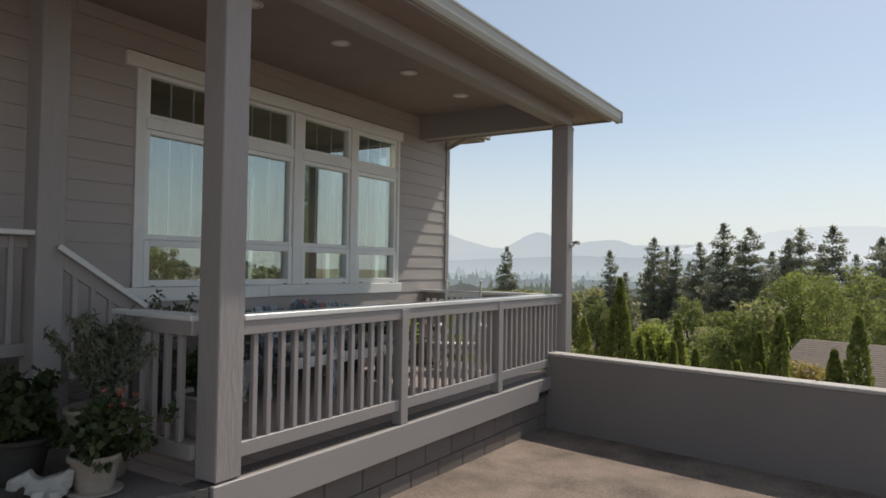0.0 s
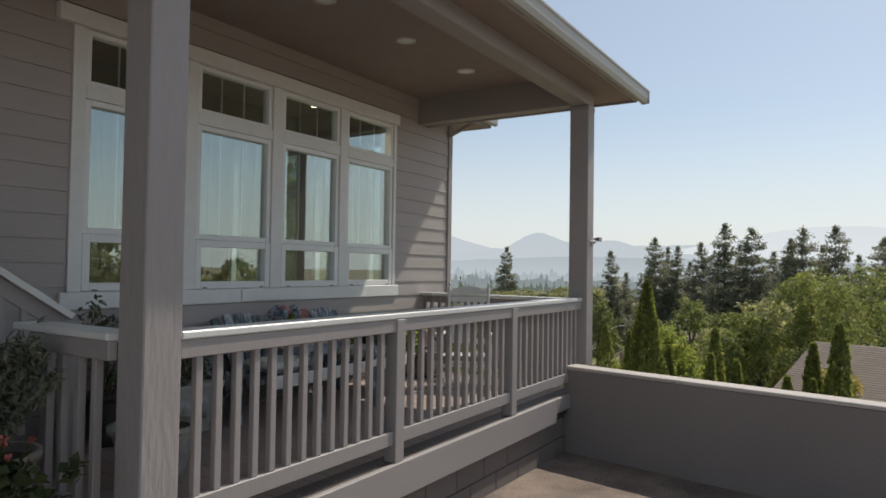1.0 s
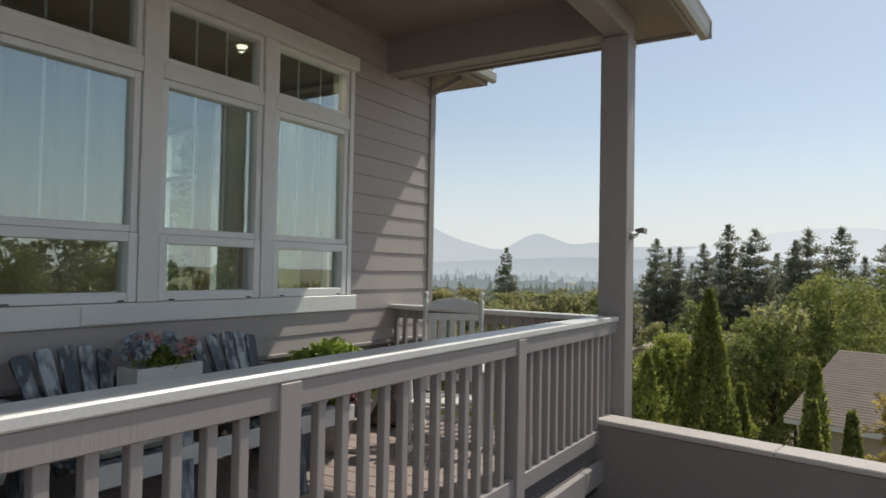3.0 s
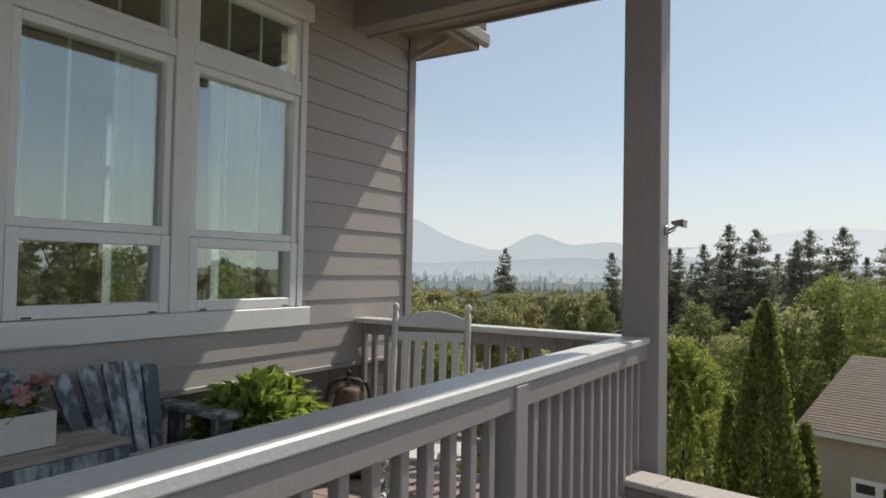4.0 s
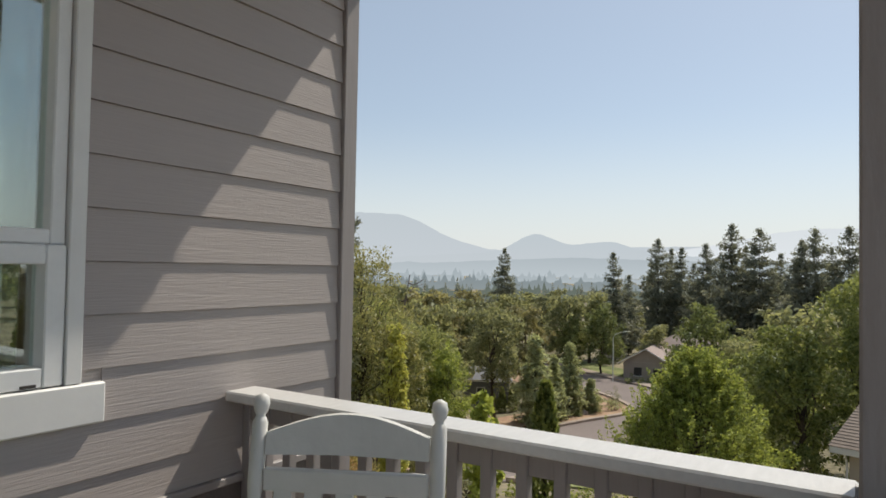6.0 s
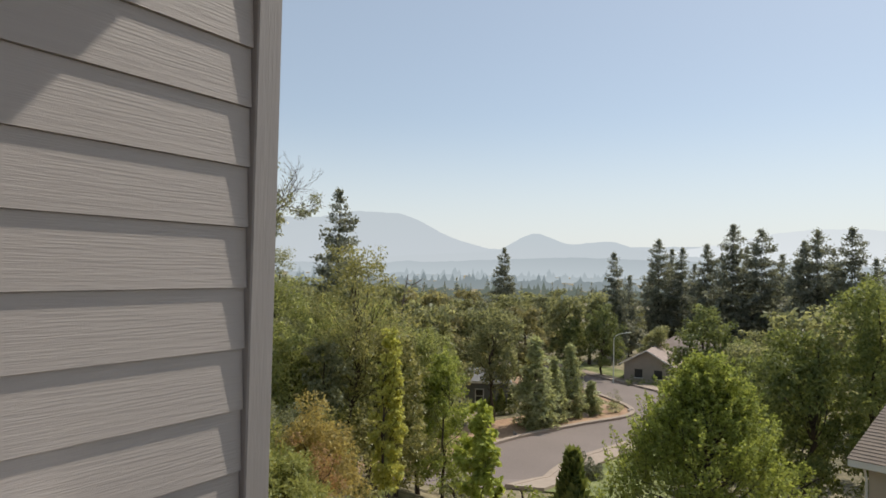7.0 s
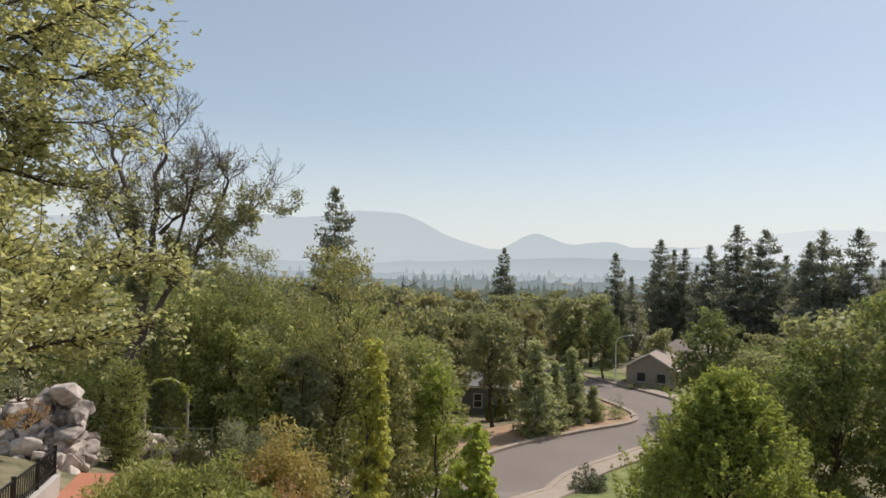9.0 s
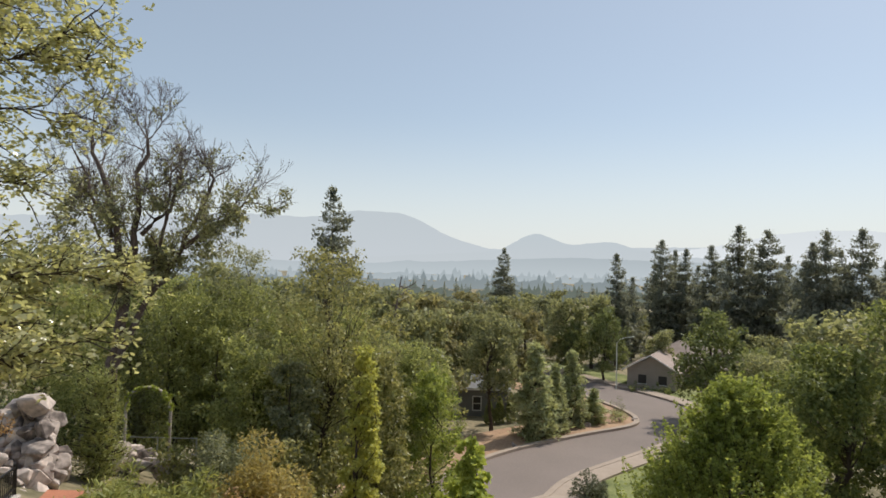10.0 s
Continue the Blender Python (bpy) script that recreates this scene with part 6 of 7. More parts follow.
place(bush("shrub", 142, 1.0, 0.8, M["grey_leaf"], "grey-green plant growing on the rockery", 0.06, 2600, 18), 15.7, -10.5, 1.35)
for i in range(14):
    boulder("boulder", 260 + i, spot(20.4 + rngr.uniform(-0.7, 0.9), -8.75 + rngr.uniform(-0.8, 0.7), 0.35 + rngr.uniform(0, 0.6)), rngr.uniform(0.2, 0.38), M["rock"], "small pale boulder below the garden arch")
boulder("boulder", 290, spot(68.6, 15.3, 0.2), 0.5, M["rock"], "pale boulder lying on the verge")
boulder("boulder", 291, spot(72.1, 21.2, 0.15), 0.45, M["rock"], "dark boulder lying on the verge")
boulder("boulder", 292, spot(60, 6.8, 0.15), 0.4, M["rock"], "dark boulder lying on the verge")


def garden():
    # far down the bank: distance, place across at both edges, level
    a = [(9.2, -6.75, -5.55, -2.62), (10.4, -7.15, -6.0, -2.85), (11.5, -7.50, -6.45, -3.06), (12.8, -7.92, -7.0, -3.26), (14.0, -8.30, -7.45, -3.42), (15.5, -8.80, -7.95, -3.58)]
    V, Fc = [], []
    for s, l0, l1, z in a:
        for l, q in ((l0, z), (l1, z), (l1, z - 0.7), (l0, z - 0.7)):
            V.append(spot(s, l)[:2] + (q,))
    for i in range(len(a) - 1):
        Fc += [(4 * i + k, 4 * i + (k + 1) % 4, 4 * i + 4 + (k + 1) % 4, 4 * i + 4 + k) for k in range(4)]
    Fc += [(3, 2, 1, 0), tuple(4 * len(a) - 4 + k for k in range(4))]
    p = mesh_ob("path", V, Fc, M["brick_path"])
    tagged(p, "terracotta red garden path by the rockery", "path", kind="structure")
    # black fence on a pale kerb along the path
    f = thing("garden_fence", (0, 0, 0), "low black iron garden fence beside the red path", "fence")
    pts = [Vector(spot(s, l)[:2] + (z,)) for s, l, z in ((9.3, -6.92, -2.60), (10.6, -7.30, -2.68), (11.9, -7.68, -2.76), (13.1, -8.05, -2.84))]
    k = thing("kerb_wall", (0, 0, 0), "pale low kerb wall under the iron fence", "kerb")
    for u, v in zip(pts, pts[1:]):
        part("block", bar(u + Vector((0, 0, -0.31)), v + Vector((0, 0, -0.31)), 0.22, 0.58, 0.01), M["stucco_cap"], k)
        for zz in (0.1, 0.5):
            part("rail", bar(u + Vector((0, 0, zz)), v + Vector((0, 0, zz)), 0.035, 0.03, 0), M["black_iron"], f)
        n = 11
        for j in range(n + (v is pts[-1])):
            q = u + (v - u) * (j / n)
            w, h = (0.026, 0.57) if j in (0, n) else (0.009, 0.5)
            part("post" if j in (0, n) else "picket", box(q.x - w, q.x + w, q.y - w, q.y + w, q.z - 0.02, q.z + h, 0), M["black_iron"], f)
    # pale low wall where the fence begins
    wq = Vector(spot(8.0, -6.5)[:2] + (-2.6,))
    lw_ = thing("garden_wall", wq, "pale concrete garden wall with flat cap", "wall", turn=math.degrees(math.atan2(VF.y, VF.x)) + 17)
    part("wall", box(-2.2, 1.25, -0.2, 0.2, -1.2, 0.42, 0.01), M["stucco_cap"], lw_)
    part("cap", box(-2.26, 1.31, -0.26, 0.26, 0.423, 0.50, 0.01), M["kerb"], lw_)
    # vine-covered arch with a wire rail
    c = Vector(spot(21.7, -9.3))
    ar = thing("garden_arch", c, "garden arch overgrown with green vines", "arch")
    side = VR * 0.72
    path = [Vector((0, 0, 0)) - side, Vector((0, 0, 2.0)) - side]
    for k in range(7):
        t = math.pi * (1 - (k + 1) / 8)
        path.append(side * math.cos(t) + Vector((0, 0, 2.15 + 0.6 * math.sin(t))))
    path += [Vector((0, 0, 2.0)) + side, side * 1.0]
    tubes("hoop", [(path, [0.045] * len(path))], M["wood"], ar)
    rng = np.random.default_rng(3)
    L = []
    for u, v in zip(path, path[1:]):
        for k in range(5):
            q = u + (v - u) * (k / 5)
            L.append((q.x + rng.normal(0, 0.05), q.y + rng.normal(0, 0.05), q.z, rng.uniform(0.05, 0.09)))
    vine = new("vine", quads_mesh("vine", clump_leaves(rng, L, 9000, 0.07, 0.6, 0.3, 0.4), M["spring"]))
    vine.parent = ar
    w = thing("wire_fence", (0, 0, 0), "thin pale wire fence below the arch", "fence")
    g = [Vector(spot(23.1, l)) for l in (-12.2, -10.9, -9.55, -8.22)]
    for q in g:
        tubes("post", [([q, Vector((q.x, q.y, -4.33))], [0.03, 0.03])], M["steel"], w)
    for zz in (-4.36, -4.9):
        tubes("wire", [([Vector((q.x, q.y, zz)) for q in g], [0.018] * 4)], M["steel"], w)


garden()

# ---- things on the porch ----
def tapered_slat(base, tip, w0, w1, d):
    """A back slat that widens upwards and ends in a flat tip with rounded corners."""
    base, tip = Vector(base), Vector(tip)
    ax = (tip - base).normalized()
    side = Vector((0, 1, 0)) - ax * ax.y
    side.normalize()
    out = side.cross(ax)
    prof = [(0.0, -w0 / 2), (0.965, -w1 / 2), (0.99, -w1 * 0.44), (1.0, -w1 * 0.30), (1.0, w1 * 0.30), (0.99, w1 * 0.44), (0.965, w1 / 2), (0.0, w0 / 2)]
    bm = bmesh.new()
    L = (tip - base).length
    a = [bm.verts.new(base + ax * L * t + side * s - out * d / 2) for t, s in prof]
    c = [bm.verts.new(base + ax * L * t + side * s + out * d / 2) for t, s in prof]
    n = len(prof)
    bm.faces.new(a)
    bm.faces.new(c[::-1])
    for i in range(n):
        bm.faces.new((a[i], c[i], c[(i + 1) % n], a[(i + 1) % n]))
    return bm


def settee():
    """Two adirondack seats turned towards a middle console, blue-grey paint worn to white."""
    s = thing("settee", (-5.20, 4.665, DECK), "double adirondack settee, distressed blue-grey and white, by the wall", "settee")
    D = M["distressed"]
    for sg in (-1, 1):
        cy = 0.495 * sg
        for i in range(5):
            k = i - 2
            tip = (0.09 - 0.012 * abs(k), cy + k * 0.108, 0.815 - 0.009 * k * k)
            part("back_slat", tapered_slat((0.33, cy + k * 0.060, 0.24), tip, 0.050, 0.078, 0.02), D, s)
        part("back_brace", box(0.15, 0.175, cy - 0.22, cy + 0.22, 0.50, 0.56, 0.004), D, s)
        for k in range(5):
            x = 0.36 + k * 0.10
            part("seat_slat", box(x, x + 0.085, cy - 0.25, cy + 0.25, 0.33 + k * 0.012, 0.35 + k * 0.012, 0.004), D, s)
        part("cushion", box(0.40, 0.80, cy - 0.22, cy + 0.22, 0.405, 0.485, 0.032), M["cushion"], s, "mottled grey cream seat cushion")
        y = 0.815 * sg
        part("armrest", box(0.02, 0.56, y - 0.06, y + 0.06, 0.562, 0.588, 0.008), D, s)
        part("arm_post", box(0.46, 0.50, y - 0.05, y + 0.05, 0, 0.561, 0.005), D, s)
        part("back_leg", bar((0.10, y * 0.94, 0.0), (0.36, y * 0.94, 0.36), 0.04, 0.11, 0.005), D, s)
        part("arm_bracket", box(0.13, 0.17, y - 0.04, y + 0.04, 0.30, 0.561, 0.004), D, s)
    for y in (-0.34, 0.34):
        part("leg", bar((0.90, y * 1.08, 0.0), (0.83, y, 0.545), 0.09, 0.035, 0.005, up=(1, 0, 0)), D, s)
    part("apron", box(0.85, 0.873, -0.84, 0.84, 0.31, 0.405, 0.005), M["chair_white"], s, "whitened front apron board")
    for k in range(5):
        x = 0.02 + k * 0.092
        part("console_slat", box(x, x + 0.087, -0.37, 0.37, 0.535, 0.557, 0.004), M["wood"], s, "worn pale console slat")
    part("console_skirt", box(0.462, 0.482, -0.36, 0.36, 0.44, 0.534, 0.004), D, s)
    for y in (-0.36, 0.342):
        part("console_skirt", box(0.05, 0.461, y, y + 0.018, 0.44, 0.534, 0.004), D, s)


settee()


def flower_box():
    b = thing("planter_box", (-4.94, 4.60, DECK + 0.558), "pale wooden planter box with blue and pink flowers on the console", "planter box")
    bm = bmesh.new()
    for x0, x1, y0, y1 in ((-0.09, -0.075, -0.20, 0.20), (0.075, 0.09, -0.20, 0.20), (-0.075, 0.075, -0.20, -0.185), (-0.075, 0.075, 0.185, 0.20)):
        box(x0, x1, y0, y1, 0.0, 0.135, 0.003, bm)
    part("box", bm, M["chair_white"], b)
    part("soil", box(-0.074, 0.074, -0.184, 0.184, 0.0, 0.11, 0), M["soil"], b)
    rng = np.random.default_rng(4)
    L = [(rng.uniform(-0.05, 0.05), rng.uniform(-0.17, 0.17), rng.uniform(0.14, 0.20), 0.05) for _ in range(26)]
    f = new("foliage", quads_mesh("foliage", clump_leaves(rng, L, 9000, 0.045, 0.5, -0.2, 0.2), M["maple"]))
    f.parent = b
    for nm, m_, n in (("blue_blossom", "petal_blue", 16), ("pink_blossom", "petal_pink", 12)):
        for i in range(n):
            L = [(rng.uniform(-0.09, 0.09), rng.uniform(-0.21, 0.21), rng.uniform(0.20, 0.29), 0.040)]
            o = new(nm, quads_mesh(nm, clump_leaves(rng, L, 30000, 0.034, 0.8, 0.0, 0.6), M[m_]))
            o.parent = b


flower_box()


def pot(name, at, r, h, material, label, rim=0.03):
    p = thing(name, at, label, "potted plant")
    k = lathe([(r * 0.70, 0), (r * 0.74, h * 0.2), (r * 0.93, h * 0.85), (r * 0.94, h - rim), (r * 1.04, h - rim), (r * 1.04, h), (r * 0.92, h), (r * 0.88, h * 0.86)], 28)
    part("pot", k, material, p, smooth=True)
    part("soil", lathe([(r * 0.88, h * 0.80), (r * 0.88, h * 0.90), (r * 0.3, h * 0.93)], 20), M["soil"], p)
    return p


def broad_plant():
    p = pot("potted_plant", (-4.80, 5.79, DECK), 0.20, 0.34, M["clay"], "bushy bright green broad-leaved plant in a tan pot")
    rng = np.random.default_rng(9)
    n = 1500
    u = unit(rng, n)
    u[:, 2] = np.abs(u[:, 2])
    c = u * np.array([0.30, 0.31, 0.30]) * rng.uniform(0.55, 1.0, (n, 1)) + np.array([0, 0, 0.37])
    # each leaf is a folded blade of six points
    V, Fc = [], []
    for p0, d in zip(c, u):
        d = d * 0.8 + rng.normal(0, 0.35, 3)
        d[2] += 0.12
        d /= np.linalg.norm(d)
        sd = np.cross(d, [0, 0, 1]) + rng.normal(0, 0.3, 3)
        sd /= np.linalg.norm(sd)
        nn = np.cross(sd, d)
        L = rng.uniform(0.065, 0.125)
        W = L * 0.32
        o = len(V)
        for t, w, z in ((0, 0.05, 0), (0.35, 1.0, 0.10), (0.7, 0.75, 0.08), (1.0, 0.02, -0.10)):
            m = p0 + d * L * t + nn * L * z
            V += [tuple(m - sd * W * w + nn * W * w * 0.5), tuple(m), tuple(m + sd * W * w + nn * W * w * 0.5)]
        for r in range(3):
            for q in range(2):
                i = o + r * 3 + q
                Fc.append((i, i + 1, i + 4, i + 3))
    mesh_ob("foliage", V, Fc, M["hosta"], p)
    for q in ((0.31, -0.12, 0.42), (0.33, -0.07, 0.37), (0.29, -0.15, 0.35)):
        o = new("blossom", quads_mesh("blossom", clump_leaves(rng, [(*q, 0.036)], 40000, 0.03, 0.8, 0.0, 0.5), M["petal_pink"]))
        o.parent = p
    stems = [([Vector((0, 0, 0.3)), Vector((q[0] * 0.5, q[1] * 0.5, 0.3 + (q[2] - 0.3) * 0.6)), Vector(q)], [0.006, 0.005, 0.003]) for q in c[:60]]
    tubes("stem", stems, M["maple"], p, 4)


broad_plant()


def dinner_bell():
    b = thing("dinner_bell", (-4.90, 6.585, DECK), "rusty cast-iron dinner bell hung in an iron yoke", "bell")
    part("base", box(-0.19, 0.19, -0.05, 0.05, 0.0, 0.03, 0.006), M["dark_iron"], b)
    dirx = Vector((0.80, 0.60, 0))
    part("pedestal", lathe([(0.150, 0.03), (0.145, 0.06), (0.105, 0.11), (0.07, 0.19), (0.058, 0.24), (0.01, 0.25)], 24), M["iron"], b, "flared rust-brown pedestal", smooth=True)
    for sgn in (-1, 1):
        tubes("upright", [([dirx * sgn * u + Vector((0, 0, z)) for u, z in ((0.17, 0.03), (0.195, 0.15), (0.213, 0.30), (0.213, 0.45))], [0.018, 0.015, 0.014, 0.016])], M["dark_iron"], b, 8)
    # yoke: hooked ends on the uprights, rising to an arch over the bell
    half = [(0.215, 0.425), (0.180, 0.405), (0.150, 0.415), (0.134, 0.455), (0.126, 0.505), (0.108, 0.548), (0.065, 0.572), (0.0, 0.578)]
    arc = [dirx * -u + Vector((0, 0, z)) for u, z in half] + [dirx * u + Vector((0, 0, z)) for u, z in half[-2::-1]]
    tubes("yoke", [(arc, [0.014] * len(arc))], M["dark_iron"], b, 8)
    prof = [(0.141, 0.322), (0.146, 0.332), (0.134, 0.350), (0.112, 0.382), (0.096, 0.425), (0.085, 0.470), (0.078, 0.505), (0.068, 0.523), (0.045, 0.533), (0.017, 0.537), (0.014, 0.59), (0.010, 0.60)]
    part("bell", lathe(prof, 28), M["iron"], b, "rust-brown bell", smooth=True)
    tubes("clapper", [([Vector((0, 0, 0.46)), Vector((0.01, 0, 0.30))], [0.01, 0.02])], M["dark_iron"], b)
    part("finial", lathe([(0.014, 0.60), (0.02, 0.612), (0.012, 0.63), (0.002, 0.64)], 12), M["dark_iron"], b, smooth=True)
    tubes("crank_arm", [([dirx * -0.21 + Vector((0, 0, 0.42)), dirx * -0.25 + Vector((0, 0, 0.42)), dirx * -0.265 + Vector((0, 0, 0.46)), dirx * -0.285 + Vector((0, 0, 0.53))], [0.014, 0.012, 0.01, 0.006])], M["iron"], b, 6)


dinner_bell()


def rocking_chair():
    """Turned posts with ball finials, a crest rail, seven flat slats, arms and rockers."""
    W = M["chair_white"]
    r = thing("rocking_chair", (-4.173, 6.333, DECK), "white painted wooden rocking chair with slatted back", "rocking chair", turn=-153.4)
    hw = 0.2085
    # local: +y is the way the sitter faces
    def along(z):
        return -0.20 - 0.16 * (z - 0.4)
    for sx in (-1, 1):
        prof = [(0.016, 0.06), (0.018, 0.2), (0.014, 0.26), (0.019, 0.36), (0.019, 0.55), (0.014, 0.62), (0.018, 0.66), (0.017, 0.70), (0.018, 0.80), (0.014, 0.84), (0.018, 0.88), (0.018, 1.015), (0.013, 1.025), (0.010, 1.03), (0.016, 1.042), (0.0195, 1.058), (0.016, 1.074), (0.004, 1.081)]
        tilt = pose(sx * hw, along(0.0), 0, math.degrees(math.atan(0.16)), 0, 0)
        part("back_post", lathe(prof, 14, matrix=tilt), W, r, smooth=True)
        fprof = [(0.02, 0.06), (0.024, 0.2), (0.017, 0.25), (0.024, 0.36), (0.022, 0.45), (0.016, 0.50), (0.022, 0.525), (0.014, 0.540)]
        part("front_post", lathe(fprof, 12, at=(sx * 0.245, 0.20, 0)), W, r, smooth=True)
        arm = bmesh.new()
        bar((sx * 0.222, along(0.55) - 0.02, 0.545), (sx * 0.255, 0.05, 0.550), 0.05, 0.022, 0.008, arm)
        bar((sx * 0.254, 0.03, 0.550), (sx * 0.262, 0.235, 0.553), 0.095, 0.024, 0.010, arm)
        part("armrest", arm, W, r)
        rk = []
        for k in range(9):
            t = k / 8
            rk.append(Vector((sx * 0.225, -0.52 + 0.98 * t, 0.024 + 0.20 * (t - 0.5) ** 2)))
        tubes("rocker", [(rk, [0.022] * 9)], W, r, 6)
        part("side_stretcher", bar((sx * 0.215, along(0.2), 0.2), (sx * 0.245, 0.20, 0.2), 0.022, 0.022), W, r)
    # crest rail with an arched top
    V, Fc = [], []
    n = 14
    for k in range(n + 1):
        x = -hw + 0.02 + (2 * hw - 0.04) * k / n
        zt = 0.982 + 0.043 * math.sin(math.pi * k / n)
        bow = -0.02 * math.sin(math.pi * k / n)
        for dy in (-0.011, 0.011):
            V += [(x, along(0.94) + dy + bow, 0.934), (x, along(1.0) + dy + bow, zt)]
    for k in range(n):
        a, b = 4 * k, 4 * k + 4
        Fc += [(a, b, b + 1, a + 1), (a + 2, a + 3, b + 3, b + 2), (a + 1, b + 1, b + 3, a + 3), (a, a + 2, b + 2, b)]
    Fc += [(0, 1, 3, 2), (4 * n, 4 * n + 2, 4 * n + 3, 4 * n + 1)]
    mesh_ob("crest_rail", V, Fc, W, r)
    part("top_rail", bar((-hw + 0.02, along(0.88), 0.880), (hw - 0.02, along(0.88), 0.880), 0.022, 0.05), W, r)
    part("low_rail", bar((-hw + 0.02, along(0.45), 0.445), (hw - 0.02, along(0.45), 0.445), 0.022, 0.05), W, r)
    for k in range(5):
        x = -hw + 0.066 + (2 * hw - 0.132) * k / 4
        part("back_slat", bar((x, along(0.43), 0.43), (x, along(0.867), 0.867), 0.041, 0.011, 0.002, up=(0, 1, 0.16)), W, r)
    for k in range(8):
        y = -0.19 + k * 0.062
        part("seat_slat", box(-0.23, 0.23, y, y + 0.052, 0.34 - 0.004 * (7 - k), 0.356 - 0.004 * (7 - k), 0.003), W, r)
    part("front_stretcher", bar((-0.245, 0.20, 0.24), (0.245, 0.20, 0.24), 0.024, 0.024), W, r)
    part("back_stretcher", bar((-hw, along(0.2), 0.22), (hw, along(0.2), 0.22), 0.024, 0.024), W, r)


rocking_chair()


def urn_and_rose():
    rng = np.random.default_rng(14)
    # square pale planter with a proud rim and relief panels
    u = thing("urn_planter", (-4.92, 3.52, DECK), "ornate square pale planter with trailing greenery", "planter")
    bm = bmesh.new()
    for z0, z1, r0, r1 in ((0.0, 0.03, 0.145, 0.150), (0.03, 0.29, 0.135, 0.175), (0.29, 0.315, 0.19, 0.195), (0.315, 0.36, 0.205, 0.215)):
        q = [bm.verts.new((sx * r, sy * r, z)) for z, r in ((z0, r0), (z1, r1)) for sx, sy in ((-1, -1), (1, -1), (1, 1), (-1, 1))]
        for k in range(4):
            bm.faces.new((q[k], q[(k + 1) % 4], q[4 + (k + 1) % 4], q[4 + k]))
        bm.faces.new(q[3::-1])
        bm.faces.new(q[4:])
    part("planter", bm, M["figure"], u)
    for ax in (0, 1):
        for k in range(3):
            p = (0.160, -0.08 + 0.08 * k, 0.17) if ax == 0 else (-0.08 + 0.08 * k, -0.160, 0.17)
            bm = bmesh.new()
            bmesh.ops.create_icosphere(bm, subdivisions=2, radius=1, matrix=Matrix.Translation(p) @ Matrix.Diagonal((0.032, 0.032, 0.07, 1)))
            part("relief", bm, M["figure"], u, smooth=True)
    L = [(rng.uniform(-0.16, 0.16), rng.uniform(-0.16, 0.16), rng.uniform(0.36, 0.50), 0.08) for _ in range(16)]
    f = new("foliage", quads_mesh("foliage", clump_leaves(rng, L, 3400, 0.05, 0.5, 0.3, 0.3), M["rosemary"]))
    f.parent = u
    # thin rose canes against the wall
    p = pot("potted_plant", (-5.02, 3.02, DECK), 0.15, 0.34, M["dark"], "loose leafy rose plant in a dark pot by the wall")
    L = [(rng.normal(0, 0.08), rng.normal(0, 0.14), rng.uniform(0.5, 0.98), rng.uniform(0.04, 0.08)) for _ in range(22)]
    f = new("foliage", quads_mesh("foliage", clump_leaves(rng, L, 3600, 0.045, 0.6, 0.2, 0.3), M["rosemary"]))
    f.parent = p
    tubes("stem", [(branch_path(rng, (0, 0, 0.25), lb[:3], 0.06, 3), [0.006, 0.005, 0.004, 0.002]) for lb in L[:14]], M["bark"], p, 5)
    # round pale bowl beside the railing
    sm = pot("potted_plant", (-4.15, 2.78, DECK), 0.24, 0.30, M["figure"], "round pale bowl with dark soil and greenery")
    L = [(rng.normal(-0.06, 0.07), rng.normal(-0.08, 0.06), rng.uniform(0.34, 0.62), 0.08) for _ in range(18)]
    f = new("foliage", quads_mesh("foliage", clump_leaves(rng, L, 4200, 0.05, 0.6, 0.2, 0.3), M["pot_shaded"]))
    f.parent = sm


urn_and_rose()


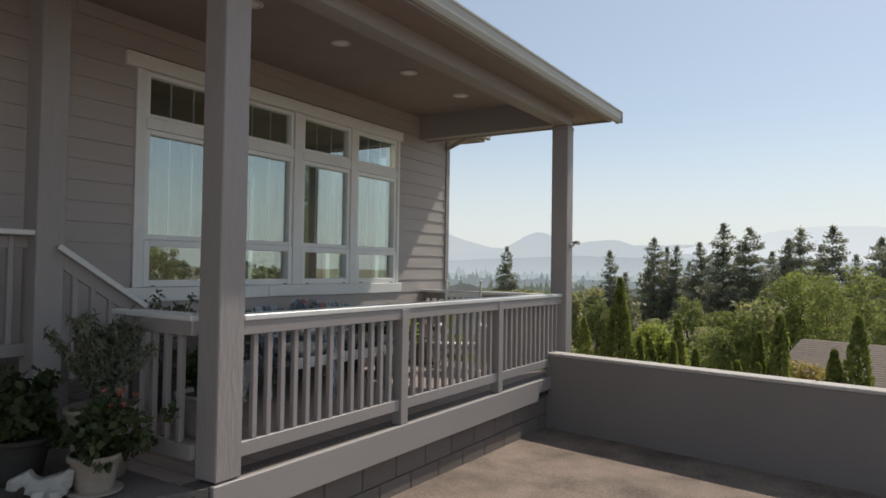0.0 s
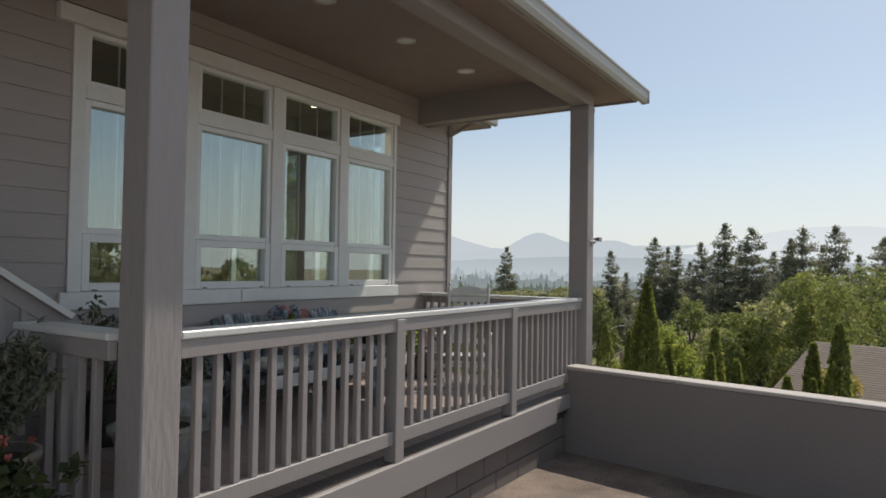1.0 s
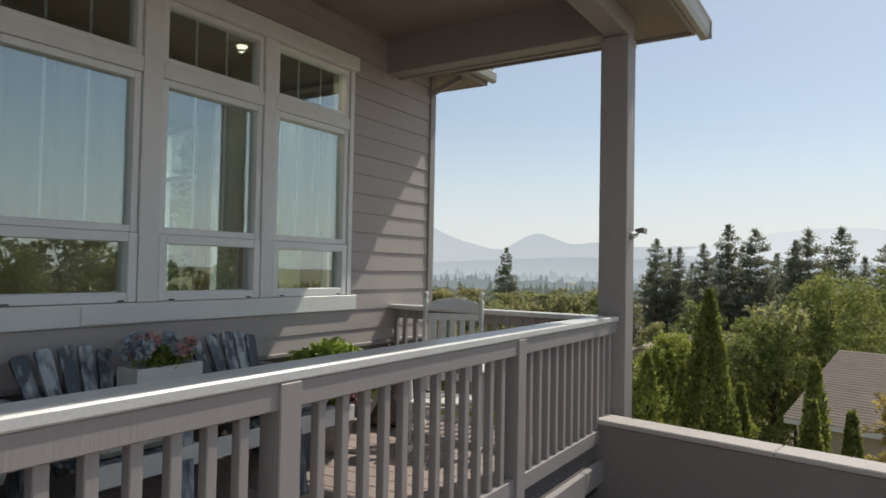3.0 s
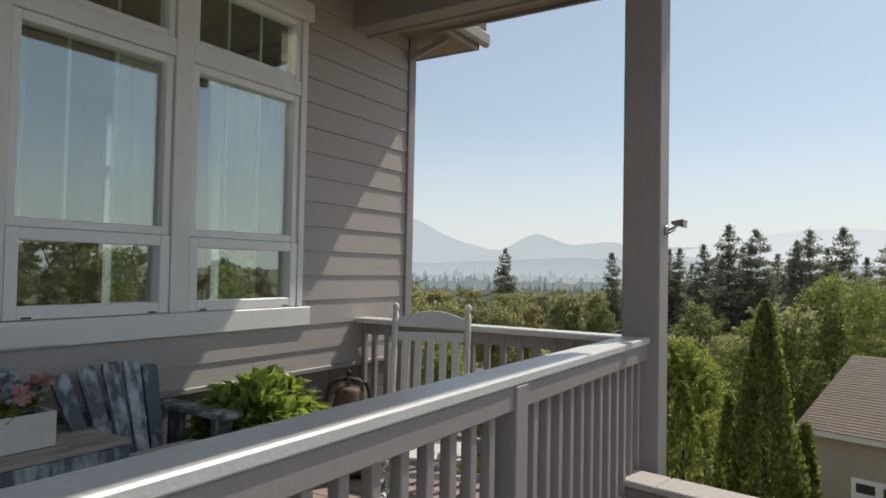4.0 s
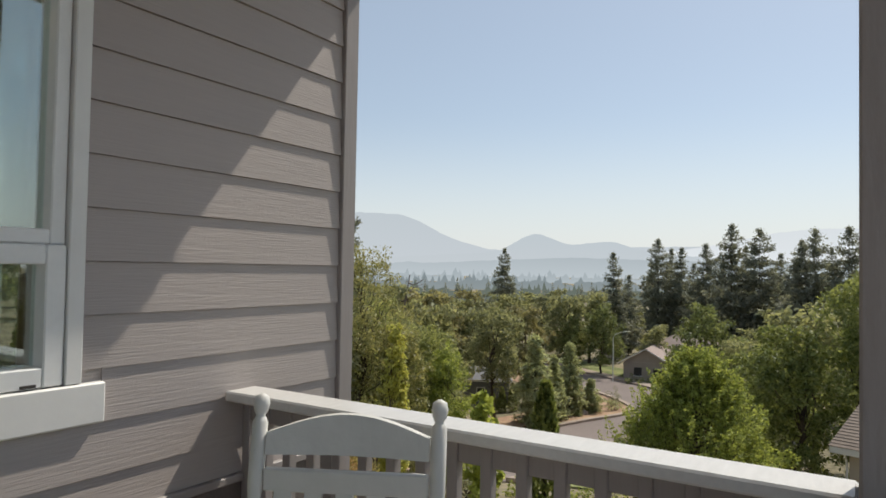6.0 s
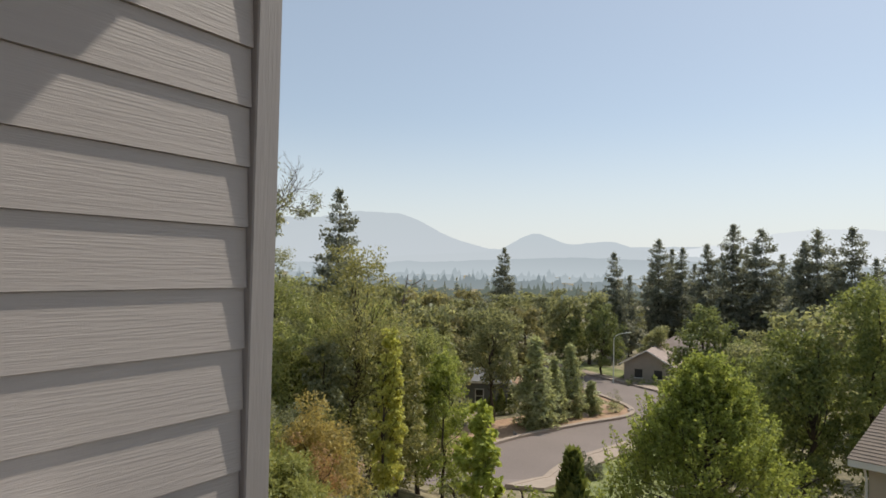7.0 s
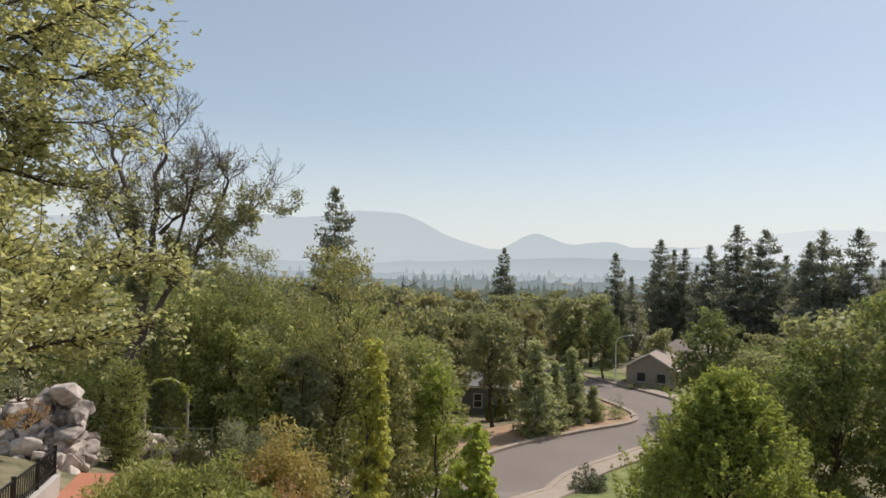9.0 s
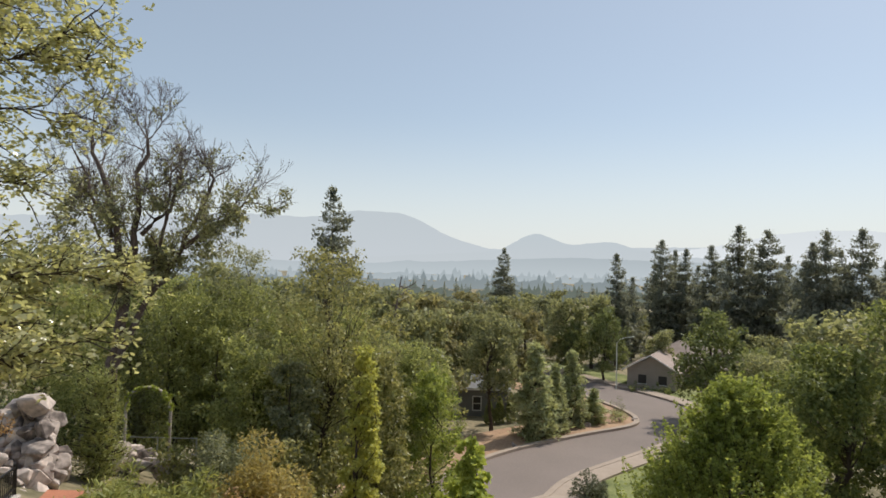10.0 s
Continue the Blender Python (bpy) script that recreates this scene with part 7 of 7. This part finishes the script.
# ---- pots and figure at the entry ----
def entry_pots():
    rng = np.random.default_rng(31)
    g = pot("potted_plant", (-3.60, 1.62, DECK), 0.130, 0.21, M["clay"], "pale clay pot of red-flowered geraniums on the entry floor")
    L = [(rng.normal(0.02, 0.12), rng.normal(0.04, 0.12), rng.uniform(0.20, 0.44), rng.uniform(0.05, 0.10)) for _ in range(36)]
    f = new("foliage", quads_mesh("foliage", clump_leaves(rng, L, 4600, 0.05, 0.8, 0.1, 0.3), M["pot_shaded"]))
    f.parent = g
    for i in range(6):
        q = (rng.normal(0.08, 0.15), rng.normal(0.10, 0.14), rng.uniform(0.38, 0.56))
        tubes("flower_stem", [([Vector((q[0] * 0.4, q[1] * 0.4, 0.18)), Vector(q)], [0.003, 0.002])], M["pot_shaded"], g, 4)
        o = new("blossom", quads_mesh("blossom", clump_leaves(rng, [(*q, 0.016)], 60000, 0.020, 0.8, 0.0, 0.5), M["petal_red"]))
        o.parent = g
    part("saucer", lathe([(0.105, -0.0), (0.138, 0.012), (0.142, 0.022), (0.134, 0.023)], 24, at=(0, 0, 0.001)), M["clay"], g, smooth=True)
    h = pot("potted_plant", (-3.86, 1.80, DECK), 0.19, 0.40, M["clay"], "big pale pot with a feathery grey-green herb")
    n = 9000
    a = rng.uniform(0, 2 * math.pi, n)
    t = rng.random(n)
    stem = rng.integers(0, 46, n)
    sa = rng.uniform(0, 2 * math.pi, 46)
    sr = rng.uniform(0.05, 0.34, 46)
    sh = rng.uniform(0.35, 0.56, 46)
    c = np.stack([np.cos(sa[stem]) * sr[stem] * t ** 1.2, np.sin(sa[stem]) * sr[stem] * t ** 1.2, 0.36 + sh[stem] * t], 1) + rng.normal(0, 0.012, (n, 3))
    o = np.stack([np.cos(a) * 0.8, np.sin(a) * 0.8, np.full(n, 0.7)], 1)
    f = new("foliage", quads_mesh("foliage", leaves_at(rng, c, o, 0.06, 0.2, 0.0, 0.8), M["rosemary"]))
    f.parent = h
    tubes("stem", [([Vector((0, 0, 0.33)), Vector((math.cos(q) * r * 0.4, math.sin(q) * r * 0.4, 0.36 + z * 0.5)), Vector((math.cos(q) * r, math.sin(q) * r, 0.36 + z))], [0.006, 0.005, 0.002]) for q, r, z in zip(sa, sr, sh)], M["bark"], h, 4)
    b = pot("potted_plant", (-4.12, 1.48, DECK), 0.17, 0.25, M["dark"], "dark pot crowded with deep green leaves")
    L = [(rng.normal(0, 0.15), rng.normal(0, 0.15), rng.uniform(0.25, 0.55), rng.uniform(0.07, 0.12)) for _ in range(36)]
    f = new("foliage", quads_mesh("foliage", clump_leaves(rng, L, 3600, 0.06, 0.7, 0.1, 0.3), M["pot_shaded"]))
    f.parent = b
    # white garden figure: one plain shape
    bm = bmesh.new()
    for x, y, z, a, bb, c, tilt in ((0.0, 0.0, 0.085, 0.13, 0.10, 0.10, 20), (0.10, 0.02, 0.09, 0.11, 0.10, 0.13, -15), (0.17, 0.03, 0.13, 0.05, 0.05, 0.11, 10), (-0.10, -0.01, 0.13, 0.13, 0.08, 0.07, -25), (-0.15, -0.02, 0.10, 0.07, 0.07, 0.06, 10), (0.03, -0.07, 0.04, 0.07, 0.05, 0.08, 0), (0.13, -0.06, 0.04, 0.06, 0.06, 0.08, 0)):
        m4 = pose(x, y, z, 0, tilt, 15) @ Matrix.Diagonal((a, bb, c, 1))
        bmesh.ops.create_cube(bm, size=1, matrix=m4)
    fig = part("garden_figure", bm, M["figure"])
    fig.matrix_basis = pose(-3.70, 1.39, DECK, 0, 0, 35) @ Matrix.Diagonal((0.8, 0.8, 0.85, 1))
    md = fig.modifiers.new("fuse", "REMESH")
    md.mode, md.voxel_size, md.use_smooth_shade = "VOXEL", 0.012, True
    tagged(fig, "small white weathered garden figure on the floor", "garden figure")


entry_pots()
